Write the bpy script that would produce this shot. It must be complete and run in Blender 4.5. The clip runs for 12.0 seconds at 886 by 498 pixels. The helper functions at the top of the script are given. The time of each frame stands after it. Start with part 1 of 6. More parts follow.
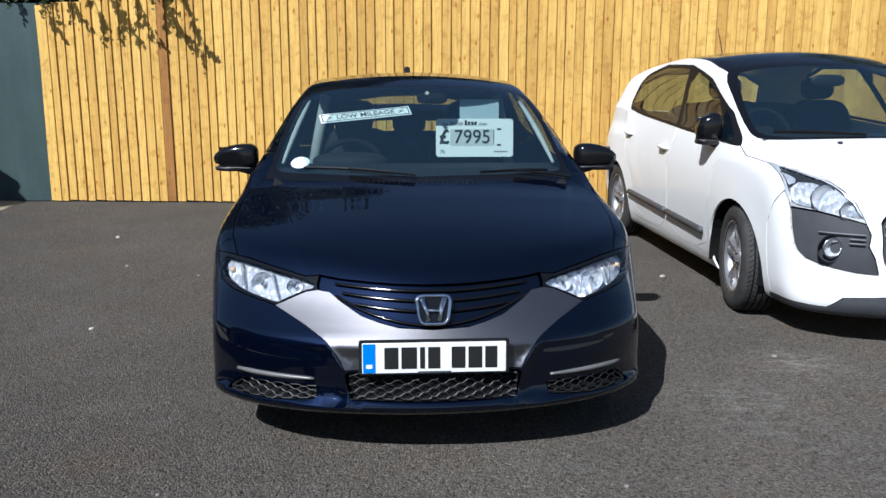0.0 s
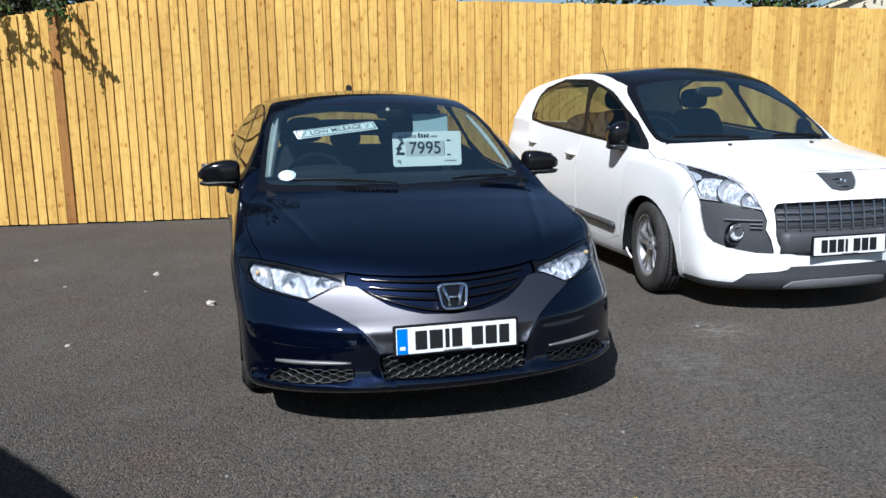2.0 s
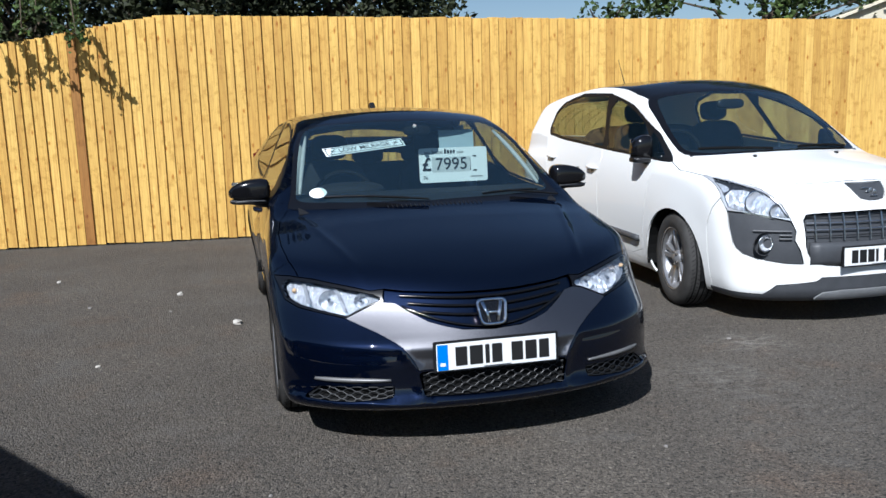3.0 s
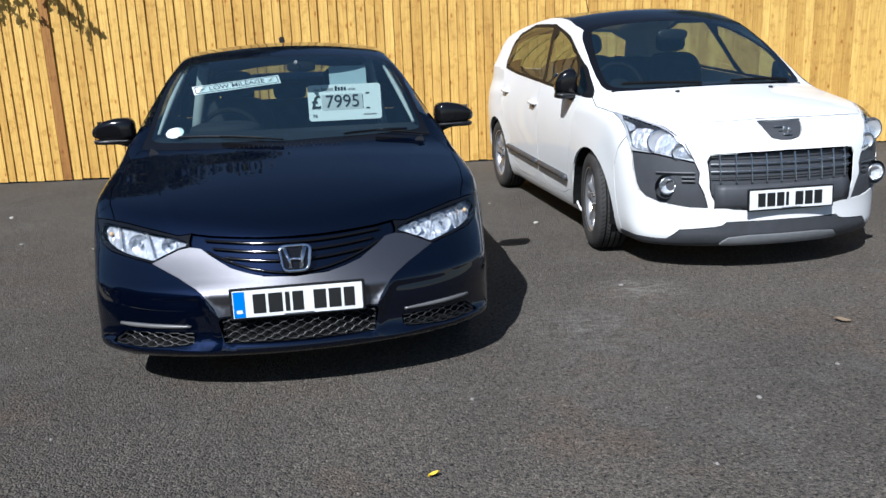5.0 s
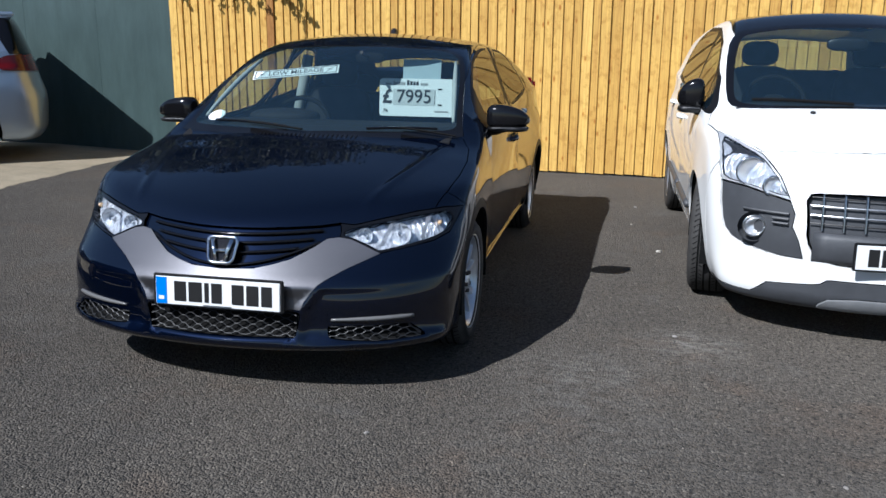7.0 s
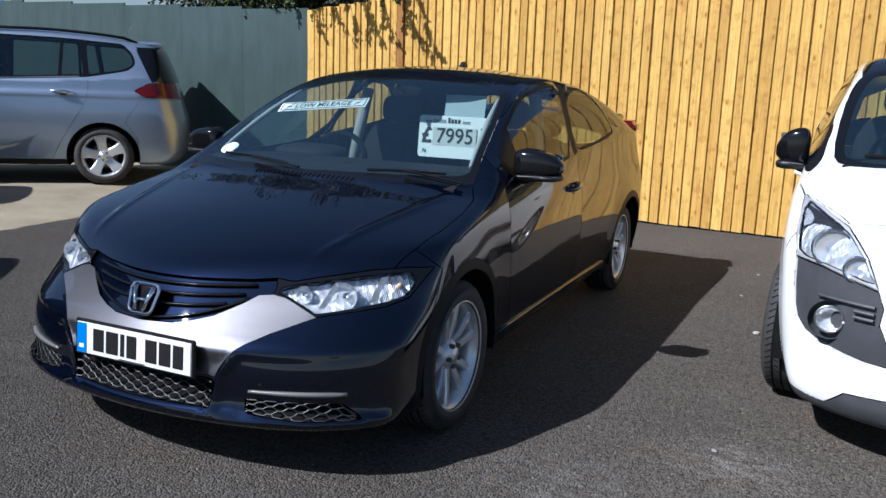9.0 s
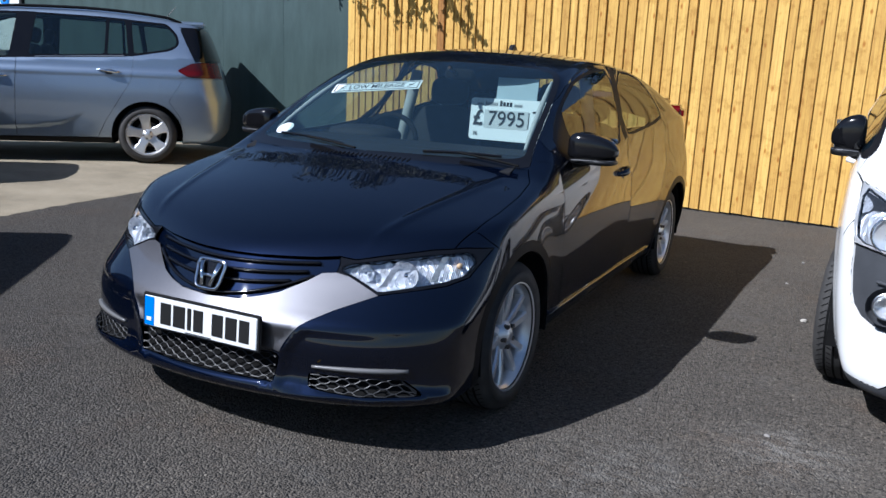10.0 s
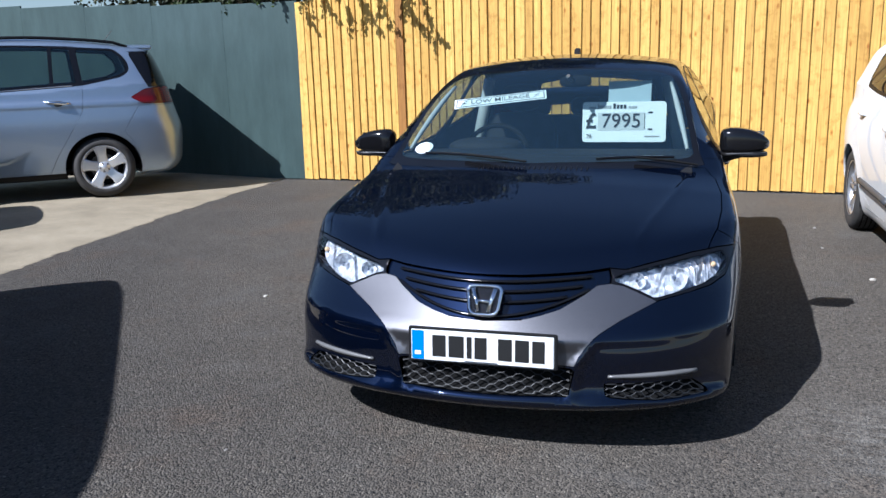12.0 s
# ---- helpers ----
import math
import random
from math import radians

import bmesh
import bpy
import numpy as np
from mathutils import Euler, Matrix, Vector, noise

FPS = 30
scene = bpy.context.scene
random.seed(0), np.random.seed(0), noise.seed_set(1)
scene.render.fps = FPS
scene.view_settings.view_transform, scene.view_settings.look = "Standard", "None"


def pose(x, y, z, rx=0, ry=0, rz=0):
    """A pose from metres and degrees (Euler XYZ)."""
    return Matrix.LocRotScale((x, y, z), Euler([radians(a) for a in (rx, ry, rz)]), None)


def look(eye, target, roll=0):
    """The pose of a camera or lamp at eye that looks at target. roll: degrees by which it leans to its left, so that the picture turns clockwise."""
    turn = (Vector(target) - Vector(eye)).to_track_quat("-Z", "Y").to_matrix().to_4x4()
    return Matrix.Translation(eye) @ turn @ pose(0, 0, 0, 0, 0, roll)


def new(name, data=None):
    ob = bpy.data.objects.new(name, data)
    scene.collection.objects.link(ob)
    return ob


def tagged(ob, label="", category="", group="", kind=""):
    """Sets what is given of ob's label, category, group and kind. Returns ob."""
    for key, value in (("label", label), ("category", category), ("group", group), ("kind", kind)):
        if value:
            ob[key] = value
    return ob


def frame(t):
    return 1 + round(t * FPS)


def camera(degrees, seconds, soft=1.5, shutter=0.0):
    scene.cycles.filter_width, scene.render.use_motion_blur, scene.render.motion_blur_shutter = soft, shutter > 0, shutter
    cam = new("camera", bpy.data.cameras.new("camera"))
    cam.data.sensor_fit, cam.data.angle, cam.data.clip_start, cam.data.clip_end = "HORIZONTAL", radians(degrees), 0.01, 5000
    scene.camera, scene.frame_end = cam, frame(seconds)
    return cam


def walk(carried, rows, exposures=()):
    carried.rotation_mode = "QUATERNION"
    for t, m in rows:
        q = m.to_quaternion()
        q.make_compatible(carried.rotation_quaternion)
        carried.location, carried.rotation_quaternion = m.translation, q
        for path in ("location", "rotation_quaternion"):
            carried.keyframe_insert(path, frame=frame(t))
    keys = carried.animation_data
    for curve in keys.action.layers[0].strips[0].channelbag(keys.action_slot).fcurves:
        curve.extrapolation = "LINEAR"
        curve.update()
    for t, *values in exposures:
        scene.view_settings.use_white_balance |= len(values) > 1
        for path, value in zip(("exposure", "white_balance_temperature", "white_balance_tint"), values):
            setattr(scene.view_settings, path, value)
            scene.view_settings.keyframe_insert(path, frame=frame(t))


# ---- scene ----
cam = camera(56.3, 12.0)
PATH = [
    (0, (0.278, 0.079, 1.398), (0.122, 2.032, 0.997), 0.2),
    (0.5, (0.152, -0.102, 1.41), (0.103, 1.858, 1.013), 0.2),
    (1, (0.038, -0.325, 1.405), (0.081, 1.633, 0.999), 0.2),
    (1.5, (-0.118, -0.425, 1.427), (0.024, 1.53, 1.03), 0.2),
    (2, (-0.379, -0.395, 1.422), (-0.175, 1.559, 1.05), -0.7),
    (2.5, (-0.529, -0.372, 1.417), (-0.308, 1.588, 1.082), -1.2),
    (2.7, (-0.551, -0.365, 1.414), (-0.338, 1.597, 1.088), -1.3),
    (4.3, (0.147, -0.432, 1.444), (0.249, 1.519, 1.014), -2.9),
    (4.5, (0.251, -0.427, 1.439), (0.353, 1.52, 0.993), -2.9),
    (5, (0.567, -0.304, 1.413), (0.596, 1.636, 0.926), -2.1),
    (5.5, (0.928, -0.253, 1.391), (0.862, 1.682, 0.889), -1.0),
    (6, (1.259, -0.146, 1.377), (1.081, 1.78, 0.869), -0.3),
    (6.5, (1.552, 0.097, 1.363), (1.167, 1.999, 0.877), 0.7),
    (7, (1.902, 0.313, 1.352), (1.237, 2.14, 0.881), 0.6),
    (7.5, (2.089, 0.566, 1.341), (1.286, 2.343, 0.897), 0.9),
    (9.3, (2.407, 1.251, 1.341), (1.306, 2.874, 0.95), 2.2),
    (9.5, (2.392, 1.24, 1.338), (1.283, 2.853, 0.929), 2.2),
    (10, (2.325, 1.124, 1.337), (1.199, 2.72, 0.904), 2.6),
    (10.5, (2.139, 0.826, 1.34), (1.025, 2.428, 0.901), 2.3),
    (11, (1.889, 0.611, 1.352), (0.723, 2.179, 0.927), 0.6),
    (11.5, (1.532, 0.451, 1.408), (0.453, 2.08, 0.982), -0.5),
    (12, (1.096, 0.335, 1.407), (0.266, 2.101, 0.97), -1.6),
]
walk(cam, [(t, look(eye, target, roll)) for t, eye, target, roll in PATH],
     [(0, 0.44, 5800, 10), (7.5, 0.44, 5780, 11), (9.3, 0.50, 5680, 13), (10.5, 0.53, 5620, 13), (11, 0.67, 5580, 13), (11.5, 0.84, 5560, 13), (12, 0.84, 5600, 13)])

# ---------------------------------------------------------------- light
SUN_DIR = Vector((0.43, 0.90, -0.96)).normalized()
world = bpy.data.worlds.new("world")
scene.world = world
world.use_nodes = True
wn = world.node_tree.nodes
sky = wn.new("ShaderNodeTexSky")
sky.sky_type = "NISHITA"
sky.sun_disc = False
sky.sun_elevation = math.asin(-SUN_DIR.z)
sky.sun_rotation = math.atan2(-SUN_DIR.x, -SUN_DIR.y)
sky.air_density, sky.dust_density, sky.ozone_density = 1.0, 0.3, 2.0
wn["Background"].inputs["Strength"].default_value = 0.054
world.node_tree.links.new(sky.outputs["Color"], wn["Background"].inputs["Color"])
sun_data = bpy.data.lights.new("sun", "SUN")
sun_data.energy, sun_data.angle, sun_data.color = 4.6, radians(0.53), (1.0, 0.975, 0.93)
sun = new("sun", sun_data)
sun.matrix_world = look((-20, -40, 45), Vector((-20, -40, 45)) + SUN_DIR)


# ---------------------------------------------------------------- materials
def shader(name, color=(0.5, 0.5, 0.5), rough=0.5, metal=0.0, **more):
    """A principled material; more: its other inputs by name with _ for blanks."""
    m = bpy.data.materials.new(name)
    m.use_nodes = True
    b = m.node_tree.nodes["Principled BSDF"]
    b.inputs["Base Color"].default_value = (*color, 1)
    b.inputs["Roughness"].default_value = rough
    b.inputs["Metallic"].default_value = metal
    for key, value in more.items():
        b.inputs[key.replace("_", " ")].default_value = value
    return m


class Nodes:
    """Short hand to wire the nodes of one material."""

    def __init__(self, m):
        self.t = m.node_tree
        self.b = self.t.nodes["Principled BSDF"]
        self.coord = self.t.nodes.new("ShaderNodeTexCoord").outputs["Object"]

    def add(self, kind, **inputs):
        n = self.t.nodes.new("ShaderNode" + kind)
        for key, value in inputs.items():
            if isinstance(value, bpy.types.NodeSocket):
                self.t.links.new(value, n.inputs[key])
            else:
                n.inputs[key].default_value = value
        return n

    def stretch(self, sx, sy, sz, shift=None):
        n = self.add("Mapping", Vector=self.coord)
        n.inputs["Scale"].default_value = (sx, sy, sz)
        if shift is not None:
            self.t.links.new(shift, n.inputs["Location"])
        return n.outputs[0]

    def noise(self, scale, detail=4.0, rough=0.6, vec=None):
        return self.add("TexNoise", Vector=vec or self.coord, Scale=scale, Detail=detail, Roughness=rough).outputs["Fac"]

    def ramp(self, fac, *stops):
        n = self.add("ValToRGB", Fac=fac)
        while len(n.color_ramp.elements) < len(stops):
            n.color_ramp.elements.new(0.5)
        for e, (at, col) in zip(n.color_ramp.elements, stops):
            e.position = at
            e.color = (*col, 1) if len(col) == 3 else col
        return n.outputs["Color"]

    def mix(self, fac, a, b, blend="MIX"):
        n = self.t.nodes.new("ShaderNodeMix")
        n.data_type, n.blend_type = "RGBA", blend
        for key, value in ((0, fac), (6, a), (7, b)):
            if isinstance(value, bpy.types.NodeSocket):
                self.t.links.new(value, n.inputs[key])
            elif key:
                n.inputs[key].default_value = (*value, 1)
            else:
                n.inputs[key].default_value = value
        return n.outputs[2]

    def math(self, op, a, b=0.0):
        n = self.t.nodes.new("ShaderNodeMath")
        n.operation = op
        for i, value in enumerate((a, b)):
            if isinstance(value, bpy.types.NodeSocket):
                self.t.links.new(value, n.inputs[i])
            else:
                n.inputs[i].default_value = value
        return n.outputs[0]

    def set(self, key, socket):
        self.t.links.new(socket, self.b.inputs[key])

    def bump(self, height, strength=0.3, distance=0.01):
        n = self.add("Bump", Height=height, Strength=strength, Distance=distance)
        self.t.links.new(n.outputs[0], self.b.inputs["Normal"])


def grey(v):
    return (v, v, v)


def paint(name, color, flake=0.0, rough=0.28, metal=0.0, coat=1.5, sheen=True):
    """Car lacquer: a tinted base with faint flake, road film and a clear coat."""
    m = shader(name, color, rough, metal, Coat_Weight=1.0, Coat_Roughness=0.02, Coat_IOR=coat, Specular_IOR_Level=0.5 if metal and sheen else 0.0)
    n = Nodes(m)
    film = n.noise(3.0, 5)
    fine = n.noise(900.0, 1)
    lighter = tuple(min(1, c * (1 + flake)) for c in color)
    n.set("Base Color", n.mix(n.ramp(fine, (0.45, grey(0)), (0.7, grey(1))), color, lighter))
    n.set("Coat Roughness", n.math("MULTIPLY", n.ramp(film, (0.35, grey(0.3)), (0.75, grey(1))), 0.04))
    return m


def asphalt_material():
    """Worn tarmac: pale and dark chips, pits, rusty tints and dusty patches."""
    m = shader("asphalt", (0.05, 0.05, 0.05), 0.9, Diffuse_Roughness=1.0)
    n = Nodes(m)
    chip = n.add("TexVoronoi", Vector=n.coord, Scale=120.0)
    speck = n.ramp(chip.outputs["Color"], (0.0, (0.020, 0.018, 0.0155)), (0.22, (0.062, 0.0545, 0.046)), (0.70, (0.107, 0.0945, 0.080)), (0.92, (0.155, 0.138, 0.117)), (1.0, (0.30, 0.272, 0.232)))
    pits = n.ramp(n.noise(52.0, 4, 0.7), (0.37, grey(0.10)), (0.45, grey(1)))
    broad = n.ramp(n.noise(0.55, 5), (0.3, (0.74, 0.73, 0.72)), (0.7, (1.20, 1.17, 1.12)))
    col = n.mix(1.0, n.mix(1.0, speck, pits, "MULTIPLY"), broad, "MULTIPLY")
    rust = n.ramp(n.noise(1.3, 5, 0.65), (0.54, grey(0)), (0.72, grey(0.5)))
    col = n.mix(rust, col, n.mix(1.0, col, (1.35, 1.0, 0.78), "MULTIPLY"))
    dust = n.ramp(n.noise(1.9, 6, 0.72), (0.55, grey(0)), (0.78, grey(0.62)))
    col = n.mix(dust, col, (0.125, 0.119, 0.110))
    scuff = n.ramp(n.noise(5.5, 8, 0.8, n.stretch(1.0, 0.55, 1.0)), (0.63, grey(0)), (0.72, grey(0.5)))
    col = n.mix(scuff, col, (0.165, 0.158, 0.146))
    for spot, reach, weight in (((1.75, 4.2, 0.0), 0.30, 0.45), ((1.30, 3.64, 0.0), 0.42, 0.26), ((1.5, 3.1, 0.0), 0.7, 0.12)):
        away = n.add("VectorMath", Vector=n.coord)
        away.operation = "DISTANCE"
        away.inputs[1].default_value = spot
        near = n.ramp(n.math("DIVIDE", away.outputs["Value"], reach), (0.0, grey(weight)), (1.0, grey(0)))
        chalk = n.ramp(n.noise(9.0, 6, 0.75, n.stretch(1.0, 2.2, 1.0)), (0.46, grey(0)), (0.60, grey(1)))
        col = n.mix(n.mix(1.0, near, chalk, "MULTIPLY"), col, (0.33, 0.315, 0.285))
    stain = n.ramp(n.noise(2.6, 3), (0.68, grey(0)), (0.76, grey(0.45)))
    col = n.mix(stain, col, (0.03, 0.029, 0.028))
    n.set("Base Color", col)
    rise = n.math("ADD", n.math("MULTIPLY", chip.outputs["Distance"], -1.0), n.math("MULTIPLY", n.noise(40.0, 4), 1.0))
    n.bump(rise, 1.0, 0.012)
    return m


def concrete_material():
    m = shader("concrete", (0.42, 0.38, 0.31), 0.9)
    n = Nodes(m)
    col = n.ramp(n.noise(1.3, 8, 0.7), (0.25, (0.18, 0.15, 0.10)), (0.55, (0.31, 0.26, 0.18)), (0.85, (0.42, 0.36, 0.26)))
    grit = n.ramp(n.noise(160.0, 3), (0.3, grey(0.75)), (0.7, grey(1.15)))
    n.set("Base Color", n.mix(1.0, col, grit, "MULTIPLY"))
    n.bump(n.noise(60.0, 6, 0.7), 0.5, 0.006)
    return m


def timber_material(name, dark, light):
    """Sawn softwood: long grain, knots, and a tone of its own for each board."""
    m = shader(name, light, 0.78)
    n = Nodes(m)
    info = n.t.nodes.new("ShaderNodeObjectInfo").outputs["Random"]
    off = n.add("CombineXYZ", X=n.math("MULTIPLY", info, 37.0), Z=n.math("MULTIPLY", info, 91.0)).outputs[0]
    long = n.stretch(1.0, 1.0, 0.11, off)
    grain = n.noise(55.0, 6, 0.65, long)
    col = n.ramp(grain, (0.28, dark), (0.62, light), (0.9, tuple(min(1, c * 1.12) for c in light)))
    cut = n.add("SeparateXYZ", Vector=n.stretch(6.5, 6.5, 8.0, off))
    flat = n.add("CombineXYZ", X=cut.outputs["X"], Y=cut.outputs["Z"]).outputs[0]
    knots = n.add("TexVoronoi", Vector=flat, Scale=1.0)
    knots.voronoi_dimensions = "2D"
    near = n.math("MULTIPLY", knots.outputs["Distance"], n.math("ADD", n.noise(38.0, 2, 0.6, long), 0.55))
    ring = n.ramp(near, (0.03, (0.58, 0.38, 0.20)), (0.07, (0.80, 0.64, 0.42)), (0.12, grey(1)))
    some = n.ramp(knots.outputs["Color"], (0.55, grey(0)), (0.62, grey(1)))
    col = n.mix(some, col, n.mix(1.0, col, ring, "MULTIPLY"))
    tone = n.ramp(info, (0.0, (0.80, 0.73, 0.60)), (0.2, (0.93, 0.88, 0.78)), (0.5, (1.0, 0.98, 0.92)), (0.8, (1.05, 1.05, 1.02)), (1.0, (1.12, 1.14, 1.16)))
    col = n.mix(1.0, col, tone, "MULTIPLY")
    blot = n.ramp(n.noise(2.2, 4), (0.35, grey(0.88)), (0.7, grey(1.06)))
    saw = n.ramp(n.noise(13.0, 5, 0.7, n.stretch(0.8, 1.0, 1.9, off)), (0.36, (0.80, 0.74, 0.62)), (0.48, grey(1)), (0.62, grey(1)), (0.74, (1.14, 1.18, 1.30)))
    col = n.mix(1.0, col, saw, "MULTIPLY")
    n.set("Base Color", n.mix(1.0, col, blot, "MULTIPLY"))
    n.bump(grain, 0.35, 0.004)
    return m


def plain(name, color, rough, metal=0.0, spread=0.12, scale=14.0, bump=0.0, bump_scale=120.0, **more):
    """A surface with faint tonal spread and, where asked, a fine relief."""
    m = shader(name, color, rough, metal, **more)
    n = Nodes(m)
    lo, hi = tuple(c * (1 - spread) for c in color), tuple(min(1, c * (1 + spread)) for c in color)
    n.set("Base Color", n.ramp(n.noise(scale, 5), (0.3, lo), (0.7, hi)))
    if bump:
        n.bump(n.noise(bump_scale, 3), bump, 0.003)
    return m


def glass(name, tint, rough=0.0, dark=0.0, film=0.0):
    """Thin car glass: mostly clear, a mirror towards grazing; dark: how much light the tint stops; film: its dust,
    tinted blue for the sky's sheen.
    """
    m = bpy.data.materials.new(name)
    m.use_nodes = True
    t = m.node_tree
    t.nodes.remove(t.nodes["Principled BSDF"])
    see = t.nodes.new("ShaderNodeBsdfTransparent")
    see.inputs[0].default_value = (*[c * (1 - dark) for c in tint], 1)
    gloss = t.nodes.new("ShaderNodeBsdfGlossy")
    gloss.inputs["Roughness"].default_value = rough
    face = t.nodes.new("ShaderNodeLayerWeight")
    face.inputs["Blend"].default_value = 0.5
    rise = t.nodes.new("ShaderNodeMath")
    rise.operation = "POWER"
    rise.inputs[1].default_value = 5.0
    fres = t.nodes.new("ShaderNodeMath")
    fres.operation = "MULTIPLY_ADD"
    fres.inputs[1].default_value, fres.inputs[2].default_value = 0.92, 0.055
    t.links.new(face.outputs["Facing"], rise.inputs[0])
    t.links.new(rise.outputs[0], fres.inputs[0])
    mix = t.nodes.new("ShaderNodeMixShader")
    t.links.new(fres.outputs[0], mix.inputs[0])
    # dust film, its blue a painted veil of reflected sky
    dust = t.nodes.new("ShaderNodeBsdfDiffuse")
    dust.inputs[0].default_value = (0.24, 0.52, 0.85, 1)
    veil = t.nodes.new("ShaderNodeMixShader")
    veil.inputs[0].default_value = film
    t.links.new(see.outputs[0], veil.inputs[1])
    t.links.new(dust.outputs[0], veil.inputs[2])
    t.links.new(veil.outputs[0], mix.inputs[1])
    t.links.new(gloss.outputs[0], mix.inputs[2])
    t.links.new(mix.outputs[0], t.nodes["Material Output"].inputs["Surface"])
    return m


M_ASPHALT = asphalt_material()
M_CONCRETE = concrete_material()
M_TIMBER = timber_material("new_softwood", (0.50, 0.27, 0.062), (0.72, 0.465, 0.118))
M_TIMBER_BROWN = timber_material("stained_softwood", (0.24, 0.105, 0.022), (0.40, 0.19, 0.045))
M_BLACK_PAINT = paint("blue_black_lacquer", (0.0012, 0.0031, 0.0108), 0.5, 0.40, 0.6, coat=1.64, sheen=False)
# body lacquer of the chin, with the sun's broad highlight put in as grey
M_CHIN_SHEEN = paint("chin_sun_sheen_lacquer", (0.128, 0.127, 0.137), 0.5, 0.48, 1.0)
M_WHITE_PAINT = paint("white_lacquer", (0.80, 0.80, 0.78), 0.05, 0.4, coat=1.22)
M_SILVER_PAINT = paint("blue_grey_metallic", (0.28, 0.35, 0.45), 0.5, 0.38, 0.75)
M_DARK_PAINT = paint("black_lacquer", (0.006, 0.006, 0.007), 1.0, 0.35)
M_BLACK_PLASTIC = plain("black_plastic", (0.008, 0.008, 0.009), 0.42, bump=0.15, bump_scale=400)
M_GLOSS_BLACK = plain("gloss_black_plastic", (0.006, 0.006, 0.007), 0.12)
M_GREY_PLASTIC = plain("dark_grey_plastic", (0.055, 0.058, 0.064), 0.5, bump=0.2, bump_scale=500)
M_SKID = plain("silver_grey_plastic", (0.22, 0.225, 0.23), 0.45)
M_RUBBER = plain("tyre_rubber", (0.040, 0.038, 0.036), 0.8, spread=0.3, bump=0.2, bump_scale=200)
M_ALLOY = plain("silver_alloy", (0.74, 0.75, 0.77), 0.30, 0.65, spread=0.08)
M_ALLOY_DARK = plain("grey_alloy", (0.42, 0.42, 0.43), 0.32, 0.7, spread=0.08)
M_BRAKE = plain("brake_iron", (0.12, 0.11, 0.10), 0.5, 0.8)
M_CHROME = plain("chrome", (0.78, 0.79, 0.8), 0.08, 1.0, spread=0.04)
M_CHROME_DULL = plain("satin_chrome", (0.62, 0.63, 0.64), 0.28, 1.0, spread=0.06)
M_REFLECTOR = plain("lamp_reflector", (0.88, 0.89, 0.90), 0.2, 0.6, spread=0.05)
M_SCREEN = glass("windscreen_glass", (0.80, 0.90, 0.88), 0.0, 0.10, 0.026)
M_WINDOW = glass("side_glass", (0.72, 0.84, 0.82), 0.0, 0.3, 0.012)
M_LENS = glass("clear_lens", (0.95, 0.97, 1.0), 0.01, 0.0)
M_RED_LENS = shader("red_lens", (0.11, 0.003, 0.004), 0.18)
M_CLOTH = plain("dark_seat_cloth", (0.019, 0.020, 0.023), 0.95, spread=0.3, bump=0.4, bump_scale=300)
M_TRIM = plain("light_grey_trim", (0.42, 0.43, 0.42), 0.8)
M_DASH = plain("dark_dashboard_plastic", (0.014, 0.0145, 0.016), 0.75, Specular_IOR_Level=0.2, bump=0.3, bump_scale=260)
M_LINER = plain("wheel_arch_liner", (0.008, 0.008, 0.008), 0.9, Specular_IOR_Level=0.12)


# ---------------------------------------------------------------- mesh helpers
def mesh_from(name, bm, material, smooth=False):
    me = bpy.data.meshes.new(name)
    bm.to_mesh(me)
    bm.free()
    me.materials.append(material)
    if smooth:
        me.shade_smooth()
    return me


def part(name, bm, material, parent, label="", smooth=False, at=None):
    """One bmesh as one mesh object under a thing or part."""
    ob = new(name, mesh_from(name, bm, material, smooth))
    ob.parent = parent
    if at is not None:
        ob.matrix_basis = at
    if label:
        ob["label"] = label
    return ob


def thing(name, m, label, category, group="", kind=""):
    """An empty at the base of a thing, to hold its parts."""
    ob = new(name)
    ob.empty_display_size = 0.2
    ob.matrix_world = m
    return tagged(ob, label, category, group, kind)


def whole(name, bm, material, label, category, m=None, smooth=False, kind="", group=""):
    """A thing that is one mesh."""
    ob = new(name, mesh_from(name, bm, material, smooth))
    if m is not None:
        ob.matrix_world = m
    return tagged(ob, label, category, group, kind)


def box_bm(x0, x1, y0, y1, z0, z1, bevel=0.0, segments=2, bm=None):
    bm = bm or bmesh.new()
    r = bmesh.ops.create_cube(bm, size=1.0)
    for v in r["verts"]:
        v.co = Vector((x0 + (v.co.x + 0.5) * (x1 - x0), y0 + (v.co.y + 0.5) * (y1 - y0), z0 + (v.co.z + 0.5) * (z1 - z0)))
    if bevel:
        vs = set(r["verts"])
        es = [e for e in bm.edges if e.verts[0] in vs and e.verts[1] in vs]
        bmesh.ops.bevel(bm, geom=es, offset=bevel, segments=segments, affect="EDGES", clamp_overlap=True)
    return bm


def prism_bm(points, y0, y1, bevel=0.0, bm=None):
    """An outline in x, z pushed from y0 to y1."""
    bm = bm or bmesh.new()
    a = [bm.verts.new((x, y0, z)) for x, z in points]
    b = [bm.verts.new((x, y1, z)) for x, z in points]
    bm.faces.new(a)
    bm.faces.new(b[::-1])
    for i in range(len(a)):
        j = (i + 1) % len(a)
        bm.faces.new((a[j], a[i], b[i], b[j]))
    bmesh.ops.recalc_face_normals(bm, faces=bm.faces[:])
    if bevel:
        bmesh.ops.bevel(bm, geom=bm.edges[:], offset=bevel, segments=2, affect="EDGES", clamp_overlap=True)
    return bm


